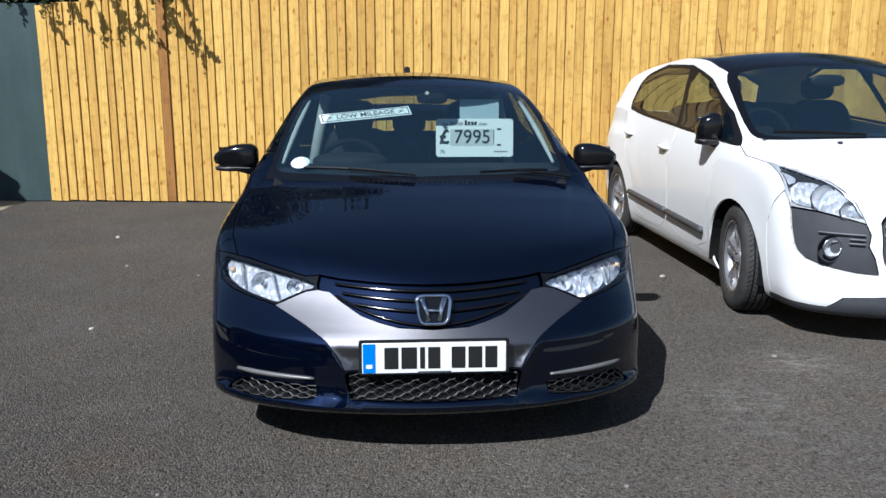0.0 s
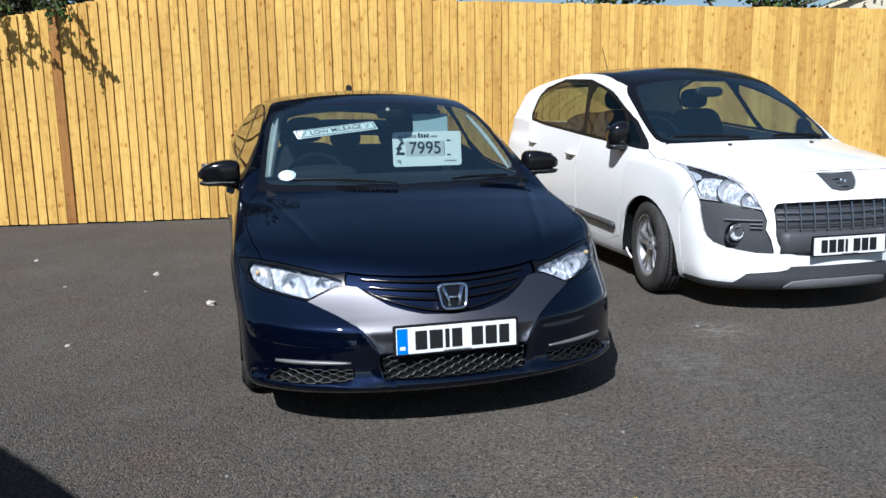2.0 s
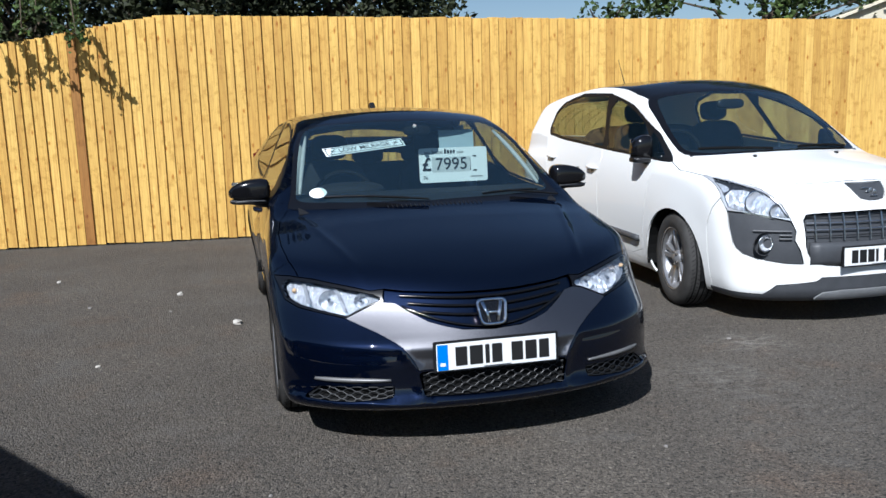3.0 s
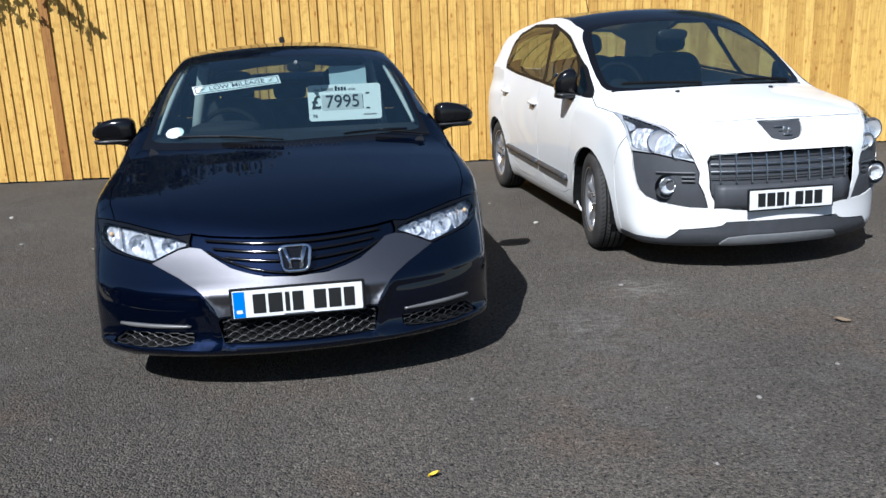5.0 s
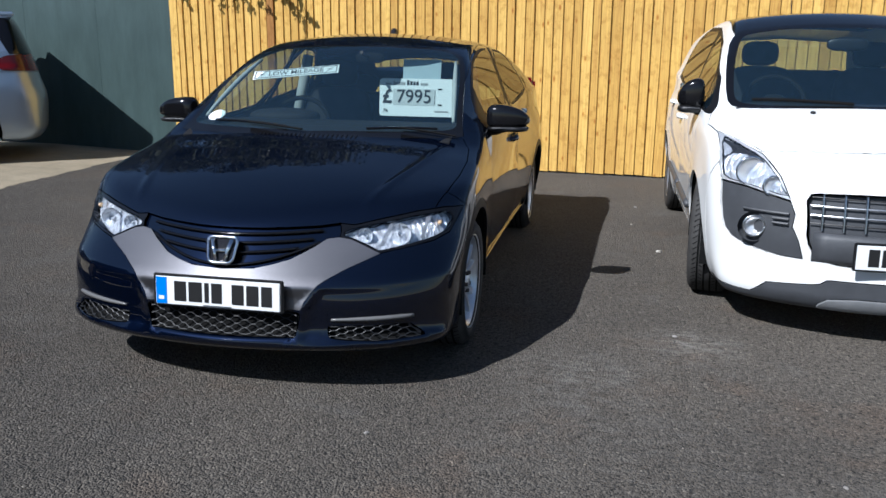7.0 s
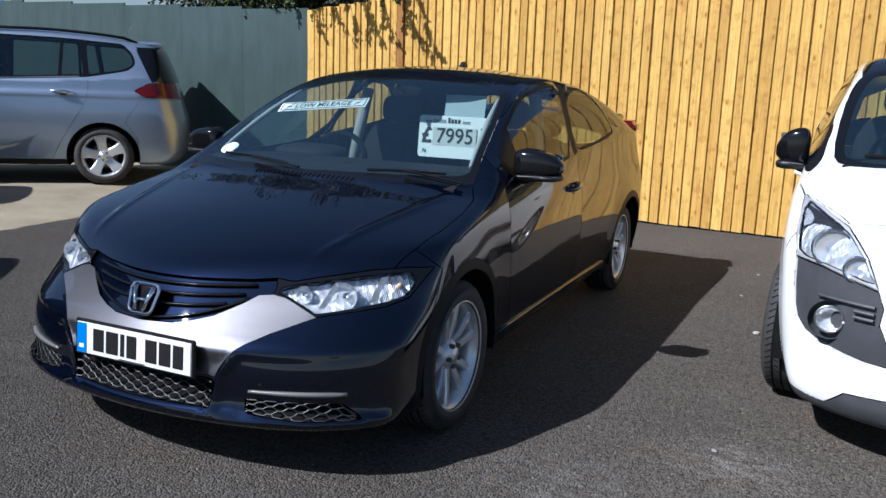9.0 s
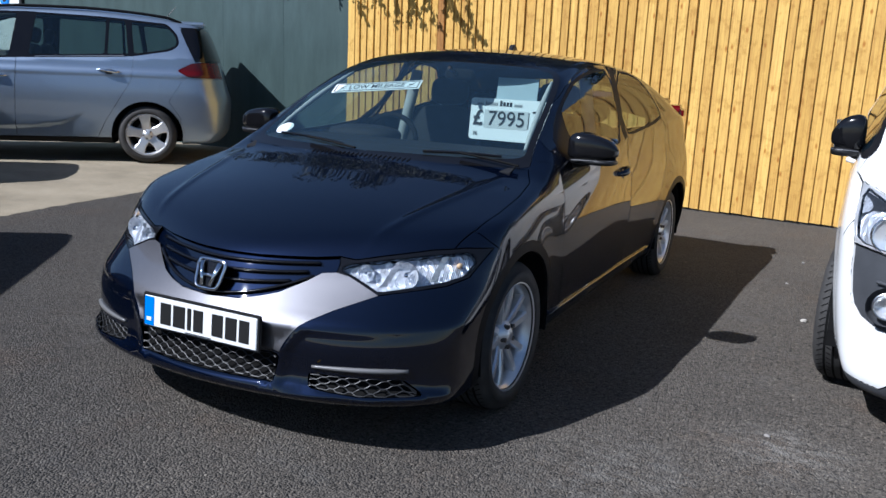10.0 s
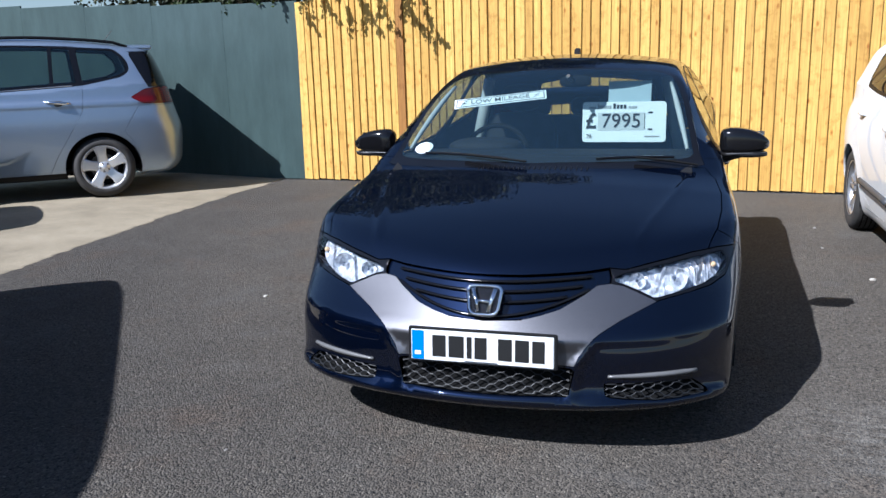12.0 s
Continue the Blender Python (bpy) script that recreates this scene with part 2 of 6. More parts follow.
def lathe_bm(profile, steps=48, bm=None):
    """A profile of (radius, along) turned round the x axis."""
    bm = bm or bmesh.new()
    rings = []
    for k in range(steps):
        a = 2 * math.pi * k / steps
        rings.append([bm.verts.new((x, r * math.cos(a), r * math.sin(a))) for r, x in profile])
    for k in range(steps):
        p, q = rings[k], rings[(k + 1) % steps]
        for i in range(len(profile) - 1):
            bm.faces.new((p[i], p[i + 1], q[i + 1], q[i]))
    bmesh.ops.remove_doubles(bm, verts=bm.verts[:], dist=1e-5)
    bmesh.ops.recalc_face_normals(bm, faces=bm.faces[:])
    return bm


def tube_bm(points, radius, sides=8, bm=None, flat=1.0, up=(0, 0, 1)):
    """A closed tube along points; flat squeezes it along up; radius may be a list."""
    bm = bm or bmesh.new()
    pts = [Vector(p) for p in points]
    rad = radius if isinstance(radius, (list, tuple)) else [radius] * len(pts)
    rings = []
    for i, p in enumerate(pts):
        d = (pts[min(i + 1, len(pts) - 1)] - pts[max(i - 1, 0)]).normalized()
        s = d.cross(Vector(up))
        s = s.normalized() if s.length > 1e-6 else d.orthogonal().normalized()
        u = s.cross(d).normalized()
        rings.append([bm.verts.new(p + rad[i] * (math.cos(a) * s + flat * math.sin(a) * u)) for a in (2 * math.pi * k / sides for k in range(sides))])
    for p, q in zip(rings, rings[1:]):
        for k in range(sides):
            bm.faces.new((p[k], p[(k + 1) % sides], q[(k + 1) % sides], q[k]))
    bm.faces.new(rings[0][::-1])
    bm.faces.new(rings[-1])
    bmesh.ops.recalc_face_normals(bm, faces=bm.faces[:])
    return bm


def ball_bm(rx, ry, rz, at=(0, 0, 0), power=2.0, bm=None, u=24, v=14):
    """A rounded lump; a power over 2 makes it boxier."""
    bm = bm or bmesh.new()
    r = bmesh.ops.create_uvsphere(bm, u_segments=u, v_segments=v, radius=1.0)
    for vert in r["verts"]:
        c = [math.copysign(abs(q) ** (2.0 / power), q) for q in vert.co]
        vert.co = Vector((c[0] * rx + at[0], c[1] * ry + at[1], c[2] * rz + at[2]))
    return bm


def curve(*knots):
    """A smooth function through (x, value) knots that does not overshoot."""
    xs, ys = np.array([k[0] for k in knots], float), np.array([k[1] for k in knots], float)
    h = np.diff(xs)
    s = np.diff(ys) / h
    m = np.zeros(len(xs))
    m[0], m[-1] = s[0], s[-1]
    for i in range(1, len(xs) - 1):
        if s[i - 1] * s[i] > 0:
            w1, w2 = 2 * h[i] + h[i - 1], h[i] + 2 * h[i - 1]
            m[i] = (w1 + w2) / (w1 / s[i - 1] + w2 / s[i])

    def f(x):
        x = np.asarray(x, float)
        i = np.clip(np.searchsorted(xs, x) - 1, 0, len(h) - 1)
        d = x - xs[i]
        t = np.clip(d / h[i], 0, 1)
        y = ys[i] * (1 + 2 * t) * (1 - t) ** 2 + h[i] * m[i] * t * (1 - t) ** 2 + ys[i + 1] * t * t * (3 - 2 * t) + h[i] * m[i + 1] * t * t * (t - 1)
        return y + np.where(x < xs[0], m[0] * (x - xs[0]), 0) + np.where(x > xs[-1], m[-1] * (x - xs[-1]), 0)
    return f


def rounded(points, times=2):
    """Corner cutting of a closed outline; a point with a third value stays sharp."""
    pts = [(p[0], p[1], len(p) > 2) for p in points]
    for _ in range(times):
        out = []
        n = len(pts)
        for i, (x, y, sharp) in enumerate(pts):
            if sharp:
                out.append((x, y, True))
                continue
            (ax, ay, _), (bx, by, _) = pts[i - 1], pts[(i + 1) % n]
            out.append((x * 0.75 + ax * 0.25, y * 0.75 + ay * 0.25, False))
            out.append((x * 0.75 + bx * 0.25, y * 0.75 + by * 0.25, False))
        pts = out
    return [(x, y) for x, y, _ in pts]


def fillet(points, r, steps=4):
    """A closed outline with its corners rounded to about the radius r."""
    out = []
    n = len(points)
    for i in range(n):
        p, a, b = Vector(points[i][:2]), Vector(points[i - 1][:2]), Vector(points[(i + 1) % n][:2])
        da, db = min(r, (a - p).length * 0.45), min(r, (b - p).length * 0.45)
        s, e = p + (a - p).normalized() * da, p + (b - p).normalized() * db
        for k in range(steps + 1):
            u = k / steps
            q = s * (1 - u) ** 2 + p * (2 * u * (1 - u)) + e * u * u
            out.append((q.x, q.y))
    return out


def inside(poly, px, py):
    """Which of the points lie in the closed outline."""
    px, py = np.asarray(px, float), np.asarray(py, float)
    hit = np.zeros(px.shape, bool)
    n = len(poly)
    for i in range(n):
        (x0, y0), (x1, y1) = poly[i], poly[(i + 1) % n]
        if y0 == y1:
            continue
        cross = ((y0 > py) != (y1 > py)) & (px < (x1 - x0) * (py - y0) / (y1 - y0) + x0)
        hit ^= cross
    return hit


# ---------------------------------------------------------------- car bodies
class Body:
    """The right half (x > 0) of a car's outer skin: the rounded meeting of a top, a side, a nose, a tail and a floor,
    each a smooth function. y runs from the nose to the tail, z up from the road. Panels are cut out of it along outlines."""

    def __init__(self, top, crown, width, tuck, belt, lean, nose, plan, tail, tail_plan, floor=0.19, soft=0.035, length=4.3, height=1.5, half=0.92, spine=(0.75, 3.5, 0.55), step=0.025, shoulder=0.0, bow=0.0, extra=None, ridge=None):
        self.top, self.crown, self.width, self.tuck, self.belt, self.lean = top, crown, width, tuck, belt, lean
        self.nose, self.plan, self.tail, self.tail_plan, self.floor, self.soft = nose, plan, tail, tail_plan, floor, soft
        self.length, self.height, self.half, self.spine, self.step = length, height, half, spine, step
        self.shoulder, self.bow, self.extra, self.ridge = shoulder, bow, extra, ridge
        self.grid()

    def field(self, p):
        x, y, z = np.abs(p[:, 0]), p[:, 1], p[:, 2]
        yb = y - self.bow * x * x
        e = 0.01
        slope = (self.top(yb + e) - self.top(yb - e)) / (2 * e)
        a = (self.top(yb) - self.crown(y) * x * x + (self.ridge(x, y) if self.ridge else 0) - z) / np.sqrt(1 + slope ** 2)
        up = np.maximum(z - self.belt(y), 0)
        w = self.width(y) - self.tuck(z) - self.lean(y) * up - 0.22 * up * up - self.shoulder * (1 - np.exp(-up / 0.05))
        b = w - x
        c = (y - self.nose(z) - self.plan(x, z)) * 0.8
        d = (self.tail(z) - self.tail_plan(x) - y) * 0.9
        f = z - self.floor
        if self.extra:
            b = b + self.extra(x, y, z)
        k = self.soft
        stack = np.stack([a, b, c, d, f])
        lo = stack.min(0)
        return lo - k * np.log(np.exp(-(stack - lo) / k).sum(0))

    def normal(self, p):
        e = 0.004
        g = np.stack([self.field(p + e * d) - self.field(p - e * d) for d in np.eye(3)], 1)
        return -g / (np.linalg.norm(g, axis=1, keepdims=True) + 1e-9), g / (2 * e)

    def settle(self, p, rounds=3):
        """Pull points on to the skin."""
        for _ in range(rounds):
            _, g = self.normal(p)
            p = p - (self.field(p) / ((g * g).sum(1) + 1e-6))[:, None] * g
        return p

    def shoot(self, inner, outer):
        """Where the way from inner to outer leaves the body."""
        lo, hi = np.zeros(len(inner)), np.ones(len(inner))
        for _ in range(30):
            mid = (lo + hi) / 2
            ins = self.field(inner + (outer - inner) * mid[:, None]) > 0
            lo, hi = np.where(ins, mid, lo), np.where(ins, hi, mid)
        return inner + (outer - inner) * lo[:, None]

    def grid(self):
        nx, ny, nz = (max(4, round(v / self.step)) for v in (self.half, self.length, self.height * 0.9))
        xs = np.linspace(0, self.half + 0.03, nx + 1)
        ys = np.linspace(-0.05, self.length + 0.05, ny + 1)
        zs = np.linspace(0.1, self.height + 0.05, nz + 1)
        verts, faces, index = [], [], {}

        def vid(i, j, k):
            if (i, j, k) not in index:
                index[i, j, k] = len(verts)
                verts.append((xs[i], ys[j], zs[k]))
            return index[i, j, k]
        for j in range(ny):
            for k in range(nz):
                faces.append((vid(nx, j, k), vid(nx, j + 1, k), vid(nx, j + 1, k + 1), vid(nx, j, k + 1)))
            for i in range(nx):
                faces.append((vid(i, j, nz), vid(i + 1, j, nz), vid(i + 1, j + 1, nz), vid(i, j + 1, nz)))
                faces.append((vid(i, j, 0), vid(i, j + 1, 0), vid(i + 1, j + 1, 0), vid(i + 1, j, 0)))
        for i in range(nx):
            for k in range(nz):
                faces.append((vid(i, 0, k), vid(i + 1, 0, k), vid(i + 1, 0, k + 1), vid(i, 0, k + 1)))
                faces.append((vid(i, ny, k), vid(i, ny, k + 1), vid(i + 1, ny, k + 1), vid(i + 1, ny, k)))
        p = np.array(verts)
        q = p.copy()
        q[:, 0] = 0
        q[:, 1] = np.clip(p[:, 1], self.spine[0], self.spine[1])
        q[:, 2] = self.spine[2]
        on_axis = p[:, 0] < 1e-6
        out = self.shoot(q, p)
        out[on_axis, 0] = 0
        bm = self.bm = bmesh.new()
        vs = [bm.verts.new(c) for c in out]
        for f in faces:
            bm.faces.new([vs[i] for i in f])
        self.tag = bm.faces.layers.int.new("panel")
        self.names = ["body"]

    def cut(self, name, view, outline, where):
        """Mark as panel name what lies within the outline, seen from a side: view 'side' (y, z), 'front' (x, z) or 'top' (x, y).
        where(x, y, z): which faces are asked at all."""
        ia, ib = {"side": (1, 2), "front": (0, 2), "top": (0, 1)}[view]
        bm = self.bm
        if name not in self.names:
            self.names.append(name)
        number = self.names.index(name)
        xs, ys = [p[0] for p in outline], [p[1] for p in outline]
        pad = 0.05
        bm.faces.index_update()
        box = (min(xs) - pad, max(xs) + pad, min(ys) - pad, max(ys) + pad)

        def near(f):
            c = f.calc_center_median()
            return box[0] < c[ia] < box[1] and box[2] < c[ib] < box[3] and where(c.x, c.y, c.z)
        cell = 0.06
        pool, cells = set(), {}

        def store(f):
            us, ws = [v.co[ia] for v in f.verts], [v.co[ib] for v in f.verts]
            pool.add(f)
            for i in range(math.floor(min(us) / cell), math.floor(max(us) / cell) + 1):
                for j in range(math.floor(min(ws) / cell), math.floor(max(ws) / cell) + 1):
                    cells.setdefault((i, j), set()).add(f)
        for f in bm.faces:
            if near(f):
                store(f)
        n = len(outline)
        for i in range(n):
            p, q = Vector(outline[i][:2]), Vector(outline[(i + 1) % n][:2])
            d = q - p
            if d.length < 1e-6:
                continue
            bits = max(1, int(d.length / 0.06))
            no, co = [0, 0, 0], [0, 0, 0]
            no[ia], no[ib] = -d.y, d.x
            co[ia], co[ib] = p.x, p.y
            for s in range(bits):
                a, b = p.lerp(q, s / bits), p.lerp(q, (s + 1) / bits)
                lox, hix, loy, hiy = min(a.x, b.x) - 1e-4, max(a.x, b.x) + 1e-4, min(a.y, b.y) - 1e-4, max(a.y, b.y) + 1e-4
                pick = set()
                for u in range(math.floor(lox / cell), math.floor(hix / cell) + 1):
                    for w in range(math.floor(loy / cell), math.floor(hiy / cell) + 1):
                        pick |= cells.get((u, w), set())
                pick = [f for f in pick if f.is_valid]
                if not pick:
                    continue
                pick.sort(key=lambda f: f.index)
                geom = set(pick)
                for f in pick:
                    geom.update(f.verts)
                    geom.update(f.edges)
                r = bmesh.ops.bisect_plane(bm, geom=list(geom), dist=1e-5, plane_co=co, plane_no=no)
                for g in r["geom"]:
                    if isinstance(g, bmesh.types.BMFace):
                        store(g)
        todo = [f for f in pool if f.is_valid]
        cs = np.array([f.calc_center_median() for f in todo]).reshape(-1, 3)
        for f, ok in zip(todo, inside(outline, cs[:, ia], cs[:, ib])):
            if ok:
                f[self.tag] = number

    def finish(self):
        """Settle all points, work out the normals, and sort the faces by panel."""
        bm = self.bm
        bm.verts.index_update()
        p = np.array([v.co for v in bm.verts])
        axis = p[:, 0] < 1e-5
        p = self.settle(p, 2)
        p[axis, 0] = 0
        nrm, _ = self.normal(p)
        nrm[axis, 0] = 0
        self.p, self.n = p, nrm / (np.linalg.norm(nrm, axis=1, keepdims=True) + 1e-9)
        self.sets = {name: [] for name in self.names}
        for f in bm.faces:
            self.sets[self.names[f[self.tag]]].append([v.index for v in f.verts])

    def panel(self, name, material, parent, part_name=None, mirror=0, gap=0.0025, skirt=0.014, sink=0.0, label="", both=False, calm=None):
        """The named panel as a mesh: mirror 0 keeps the right half, 1 gives the left half, both joins the two over the middle.
        calm: two axes over which its normals are evened out; gap: how far its edge draws in; skirt: how deep the edge folds; sink: how far the whole lies under the skin."""
        faces = self.sets.get(name, [])
        if not faces:
            return None
        used = sorted({i for f in faces for i in f})
        local = {g: k for k, g in enumerate(used)}
        co, no = self.p[used].copy(), self.n[used].copy()
        count = {}
        for f in faces:
            for a, b in zip(f, f[1:] + f[:1]):
                key = (min(a, b), max(a, b))
                count[key] = count.get(key, 0) + 1
        edge, pull = [], np.zeros_like(co)
        for f in faces:
            c = self.p[f].mean(0)
            for a, b in zip(f, f[1:] + f[:1]):
                if count[min(a, b), max(a, b)] > 1:
                    continue
                if self.p[a][0] < 1e-5 and self.p[b][0] < 1e-5:
                    continue
                edge.append((local[a], local[b]))
                d = self.p[b] - self.p[a]
                inn = np.cross(self.n[a], d)
                inn /= np.linalg.norm(inn) + 1e-9
                if inn @ (c - self.p[a]) < 0:
                    inn = -inn
                pull[local[a]] += inn
                pull[local[b]] += inn
        size = np.linalg.norm(pull, axis=1, keepdims=True)
        pull = np.where(size > 1e-6, pull / (size + 1e-9), 0)
        pull[co[:, 0] < 1e-5, 0] = 0
        if calm:
            # even out the sheen: normals from a smooth fit over two of the axes
            u, w = co[:, calm[0]], co[:, calm[1]]
            u, w = u - u.mean(), w - w.mean()
            if calm[0] == 0:
                u = co[:, 0]
                base = np.stack([u * 0 + 1, w, u * u, w * w, u * u * w, u, u ** 3, u * w], 1)
            else:
                base = np.stack([u * 0 + 1, u, w, w * w, w ** 3, w ** 4, u * w], 1)
            no = base @ np.linalg.lstsq(base, no, rcond=None)[0]
            if both:
                no[co[:, 0] < 1e-5, 0] = 0
            no /= np.linalg.norm(no, axis=1, keepdims=True)
        co = co + gap * pull - sink * no
        fs = []
        for f in faces:
            q = self.p[f]
            turn = np.cross(q[1] - q[0], q[-1] - q[0]) + np.cross(q[2] - q[1], q[0] - q[1])
            g = [local[i] for i in f]
            fs.append(g if turn @ self.n[f[0]] > 0 else g[::-1])
        rim = sorted({i for e in edge for i in e})
        if skirt and rim:
            top = {i: len(co) + k for k, i in enumerate(rim)}
            low = {i: len(co) + len(rim) + k for k, i in enumerate(rim)}
            co = np.concatenate([co, co[rim] - 0.0012 * no[rim] - 0.0006 * pull[rim], co[rim] - skirt * no[rim]])
            out = -pull[rim]
            no = np.concatenate([no, out, out])
            for a, b in edge:
                fs.append([b, a, top[a], top[b]])
                fs.append([top[b], top[a], low[a], low[b]])
        if mirror or both:
            flip = co * np.array([-1, 1, 1]), no * np.array([-1, 1, 1])
            back = [f[::-1] for f in fs]
            if both:
                m = len(co)
                fs = fs + [[i + m for i in f] for f in back]
                co, no = np.concatenate([co, flip[0]]), np.concatenate([no, flip[1]])
            else:
                co, no, fs = flip[0], flip[1], back
        me = bpy.data.meshes.new(part_name or name)
        me.from_pydata(co.tolist(), [], fs)
        me.materials.append(material)
        me.shade_smooth()
        me.normals_split_custom_set_from_vertices(no.tolist())
        ob = new(part_name or name, me)
        ob.parent = parent
        if label:
            ob["label"] = label
        return ob

    def on_front(self, x, z, lift=0.0):
        """The skin's point at x, z on the nose, lifted off it by some metres."""
        x, z = np.atleast_1d(np.asarray(x, float)), np.atleast_1d(np.asarray(z, float))
        s = np.sign(x)
        q = np.stack([np.abs(x), np.full_like(x, 1.3), z], 1)
        o = np.stack([np.abs(x), np.full_like(x, -0.6), z], 1)
        p = self.shoot(q, o)
        n, _ = self.normal(p)
        p = p + lift * n
        p[:, 0] *= np.where(s < 0, -1, 1)
        return [Vector(v) for v in p]

    def on_side(self, y, z, lift=0.0, left=False):
        y, z = np.atleast_1d(np.asarray(y, float)), np.atleast_1d(np.asarray(z, float))
        q = np.stack([np.full_like(y, 0.1), y, z], 1)
        o = np.stack([np.full_like(y, 1.4), y, z], 1)
        p = self.shoot(q, o)
        n, _ = self.normal(p)
        p = p + lift * n
        if left:
            p[:, 0] *= -1
        return [Vector(v) for v in p]

    def on_top(self, x, y, lift=0.0):
        x, y = np.atleast_1d(np.asarray(x, float)), np.atleast_1d(np.asarray(y, float))
        q = np.stack([np.abs(x), y, np.full_like(x, 0.5)], 1)
        o = np.stack([np.abs(x), y, np.full_like(x, 2.2)], 1)
        p = self.shoot(q, o)
        n, _ = self.normal(p)
        p = p + lift * n
        p[:, 0] *= np.where(x < 0, -1, 1)
        return [Vector(v) for v in p]


def arc(cx, cz, r, a0=0, a1=360, n=28):
    return [(cx + r * math.cos(radians(a0 + (a1 - a0) * k / n)), cz + r * math.sin(radians(a0 + (a1 - a0) * k / n))) for k in range(n + (abs(a1 - a0) < 359))]


# ---------------------------------------------------------------- the yard
def yard():
    bm = bmesh.new()
    bmesh.ops.create_grid(bm, x_segments=2, y_segments=2, size=600)
    whole("ground", bm, M_ASPHALT, "dark grey worn asphalt of a sales yard", "ground", kind="structure")
    # concrete apron under the estate car, a few millimetres proud of the asphalt
    edge = [(-5.32, 9.22), (-5.12, 7.8), (-4.9, 6.65), (-4.58, 5.3), (-4.32, 4.3), (-4.2, 3.2), (-4.0, 0.5), (-3.9, -6)]
    bm = bmesh.new()
    rng = random.Random(4)
    line = []
    for (x0, y0), (x1, y1) in zip(edge, edge[1:]):
        for k in range(14):
            u = k / 14
            line.append((x0 + (x1 - x0) * u + rng.uniform(-0.025, 0.025), y0 + (y1 - y0) * u))
    line.append(edge[-1])
    near = [bm.verts.new((x, y, 0.005)) for x, y in line]
    low = [bm.verts.new((x + 0.02, y, 0.0)) for x, y in line]
    mid = [bm.verts.new((x - 1.5, y, 0.06)) for x, y in line]
    far = [bm.verts.new((-30, y, 0.06)) for x, y in line]
    for i in range(len(line) - 1):
        bm.faces.new((near[i], mid[i], mid[i + 1], near[i + 1]))
        bm.faces.new((mid[i], far[i], far[i + 1], mid[i + 1]))
        bm.faces.new((low[i], near[i], near[i + 1], low[i + 1]))
    bmesh.ops.recalc_face_normals(bm, faces=bm.faces[:])
    whole("pavement", bm, M_CONCRETE, "pale sandy concrete apron with a ragged edge", "pavement", kind="structure")


FENCE_A, FENCE_TURN = Vector((-5.0, 9.2, 0)), math.atan(0.06)


def fence_top(x):
    """Height of the fence's top along its run, in metres from its corner."""
    return float(np.interp(x, [0, 0.85, 1.5, 2.2, 2.4, 4.5, 9.0, 14.0], [2.19, 2.27, 2.38, 2.51, 2.53, 2.49, 2.42, 2.38]))


def board_mesh(width, thick, thin, rng):
    """A feather-edged board a metre high, its face towards -y."""
    bm = bmesh.new()
    rows = 5
    last = None
    for k in range(rows):
        z = k / (rows - 1)
        b = rng.uniform(-0.0015, 0.0015)
        row = [bm.verts.new(c) for c in ((0.0, -thin + b, z), (width - 0.004, -thick - 0.0015 + b, z), (width, -thick + b, z), (width, 0.004, z), (0.0, 0.004, z))]
        if last:
            for i in range(5):
                j = (i + 1) % 5
                bm.faces.new((last[i], last[j], row[j], row[i]))
        else:
            bm.faces.new(row)
        last = row
    bm.faces.new(last[::-1])
    bmesh.ops.recalc_face_normals(bm, faces=bm.faces[:])
    return bm


def fence():
    base = Matrix.Translation(FENCE_A) @ Matrix.Rotation(FENCE_TURN, 4, "Z")
    f = thing("fence", base, "tall new golden softwood close-boarded fence", "fence", kind="structure")
    rng = random.Random(7)
    meshes = [mesh_from("board", board_mesh(w, 0.030, 0.006, rng), M_TIMBER) for w in (0.118, 0.124, 0.130, 0.121)]
    brown = mesh_from("board", board_mesh(0.12, 0.038, 0.024, rng), M_TIMBER_BROWN)
    x = 0.0
    while x < 14.2:
        pitch = rng.uniform(0.096, 0.112)
        dark = abs(x - 1.30) < 0.052
        ob = new("board", brown if dark else rng.choice(meshes))
        ob.parent = f
        h = fence_top(x + 0.05) + rng.uniform(-0.006, 0.006)
        ob.matrix_basis = Matrix.Translation((x, rng.uniform(-0.003, 0.003), 0.012 + rng.uniform(0, 0.012))) @ Matrix.Rotation(radians(rng.uniform(-0.25, 0.25)), 4, "Y") @ Matrix.Diagonal((1, 1, h - 0.02, 1))
        x += pitch
    for z in (0.35, 1.25, 2.05):
        part("rail", box_bm(0, 14.2, 0.006, 0.05, z - 0.04, z + 0.04, 0.004), M_TIMBER, f)
    for k in range(6):
        part("post", box_bm(1.2 + 2.4 * k, 1.3 + 2.4 * k, 0.052, 0.15, 0, 2.15, 0.006), M_TIMBER, f)


M_GREEN = plain("dark_green_painted_sheet", (0.036, 0.066, 0.064), 0.55, spread=0.22, scale=1.6, bump=0.1, bump_scale=30)


_n = Nodes(M_GREEN)
_wash = _n.ramp(_n.noise(2.2, 6, 0.7, _n.stretch(2.2, 1.0, 0.5)), (0.32, (0.026, 0.050, 0.048)), (0.7, (0.046, 0.080, 0.077)))
_scuff = _n.ramp(_n.noise(11.0, 7, 0.75, _n.stretch(1.0, 1.0, 0.6)), (0.66, grey(0)), (0.74, grey(0.55)))
_n.set("Base Color", _n.mix(_scuff, _wash, (0.13, 0.17, 0.165)))


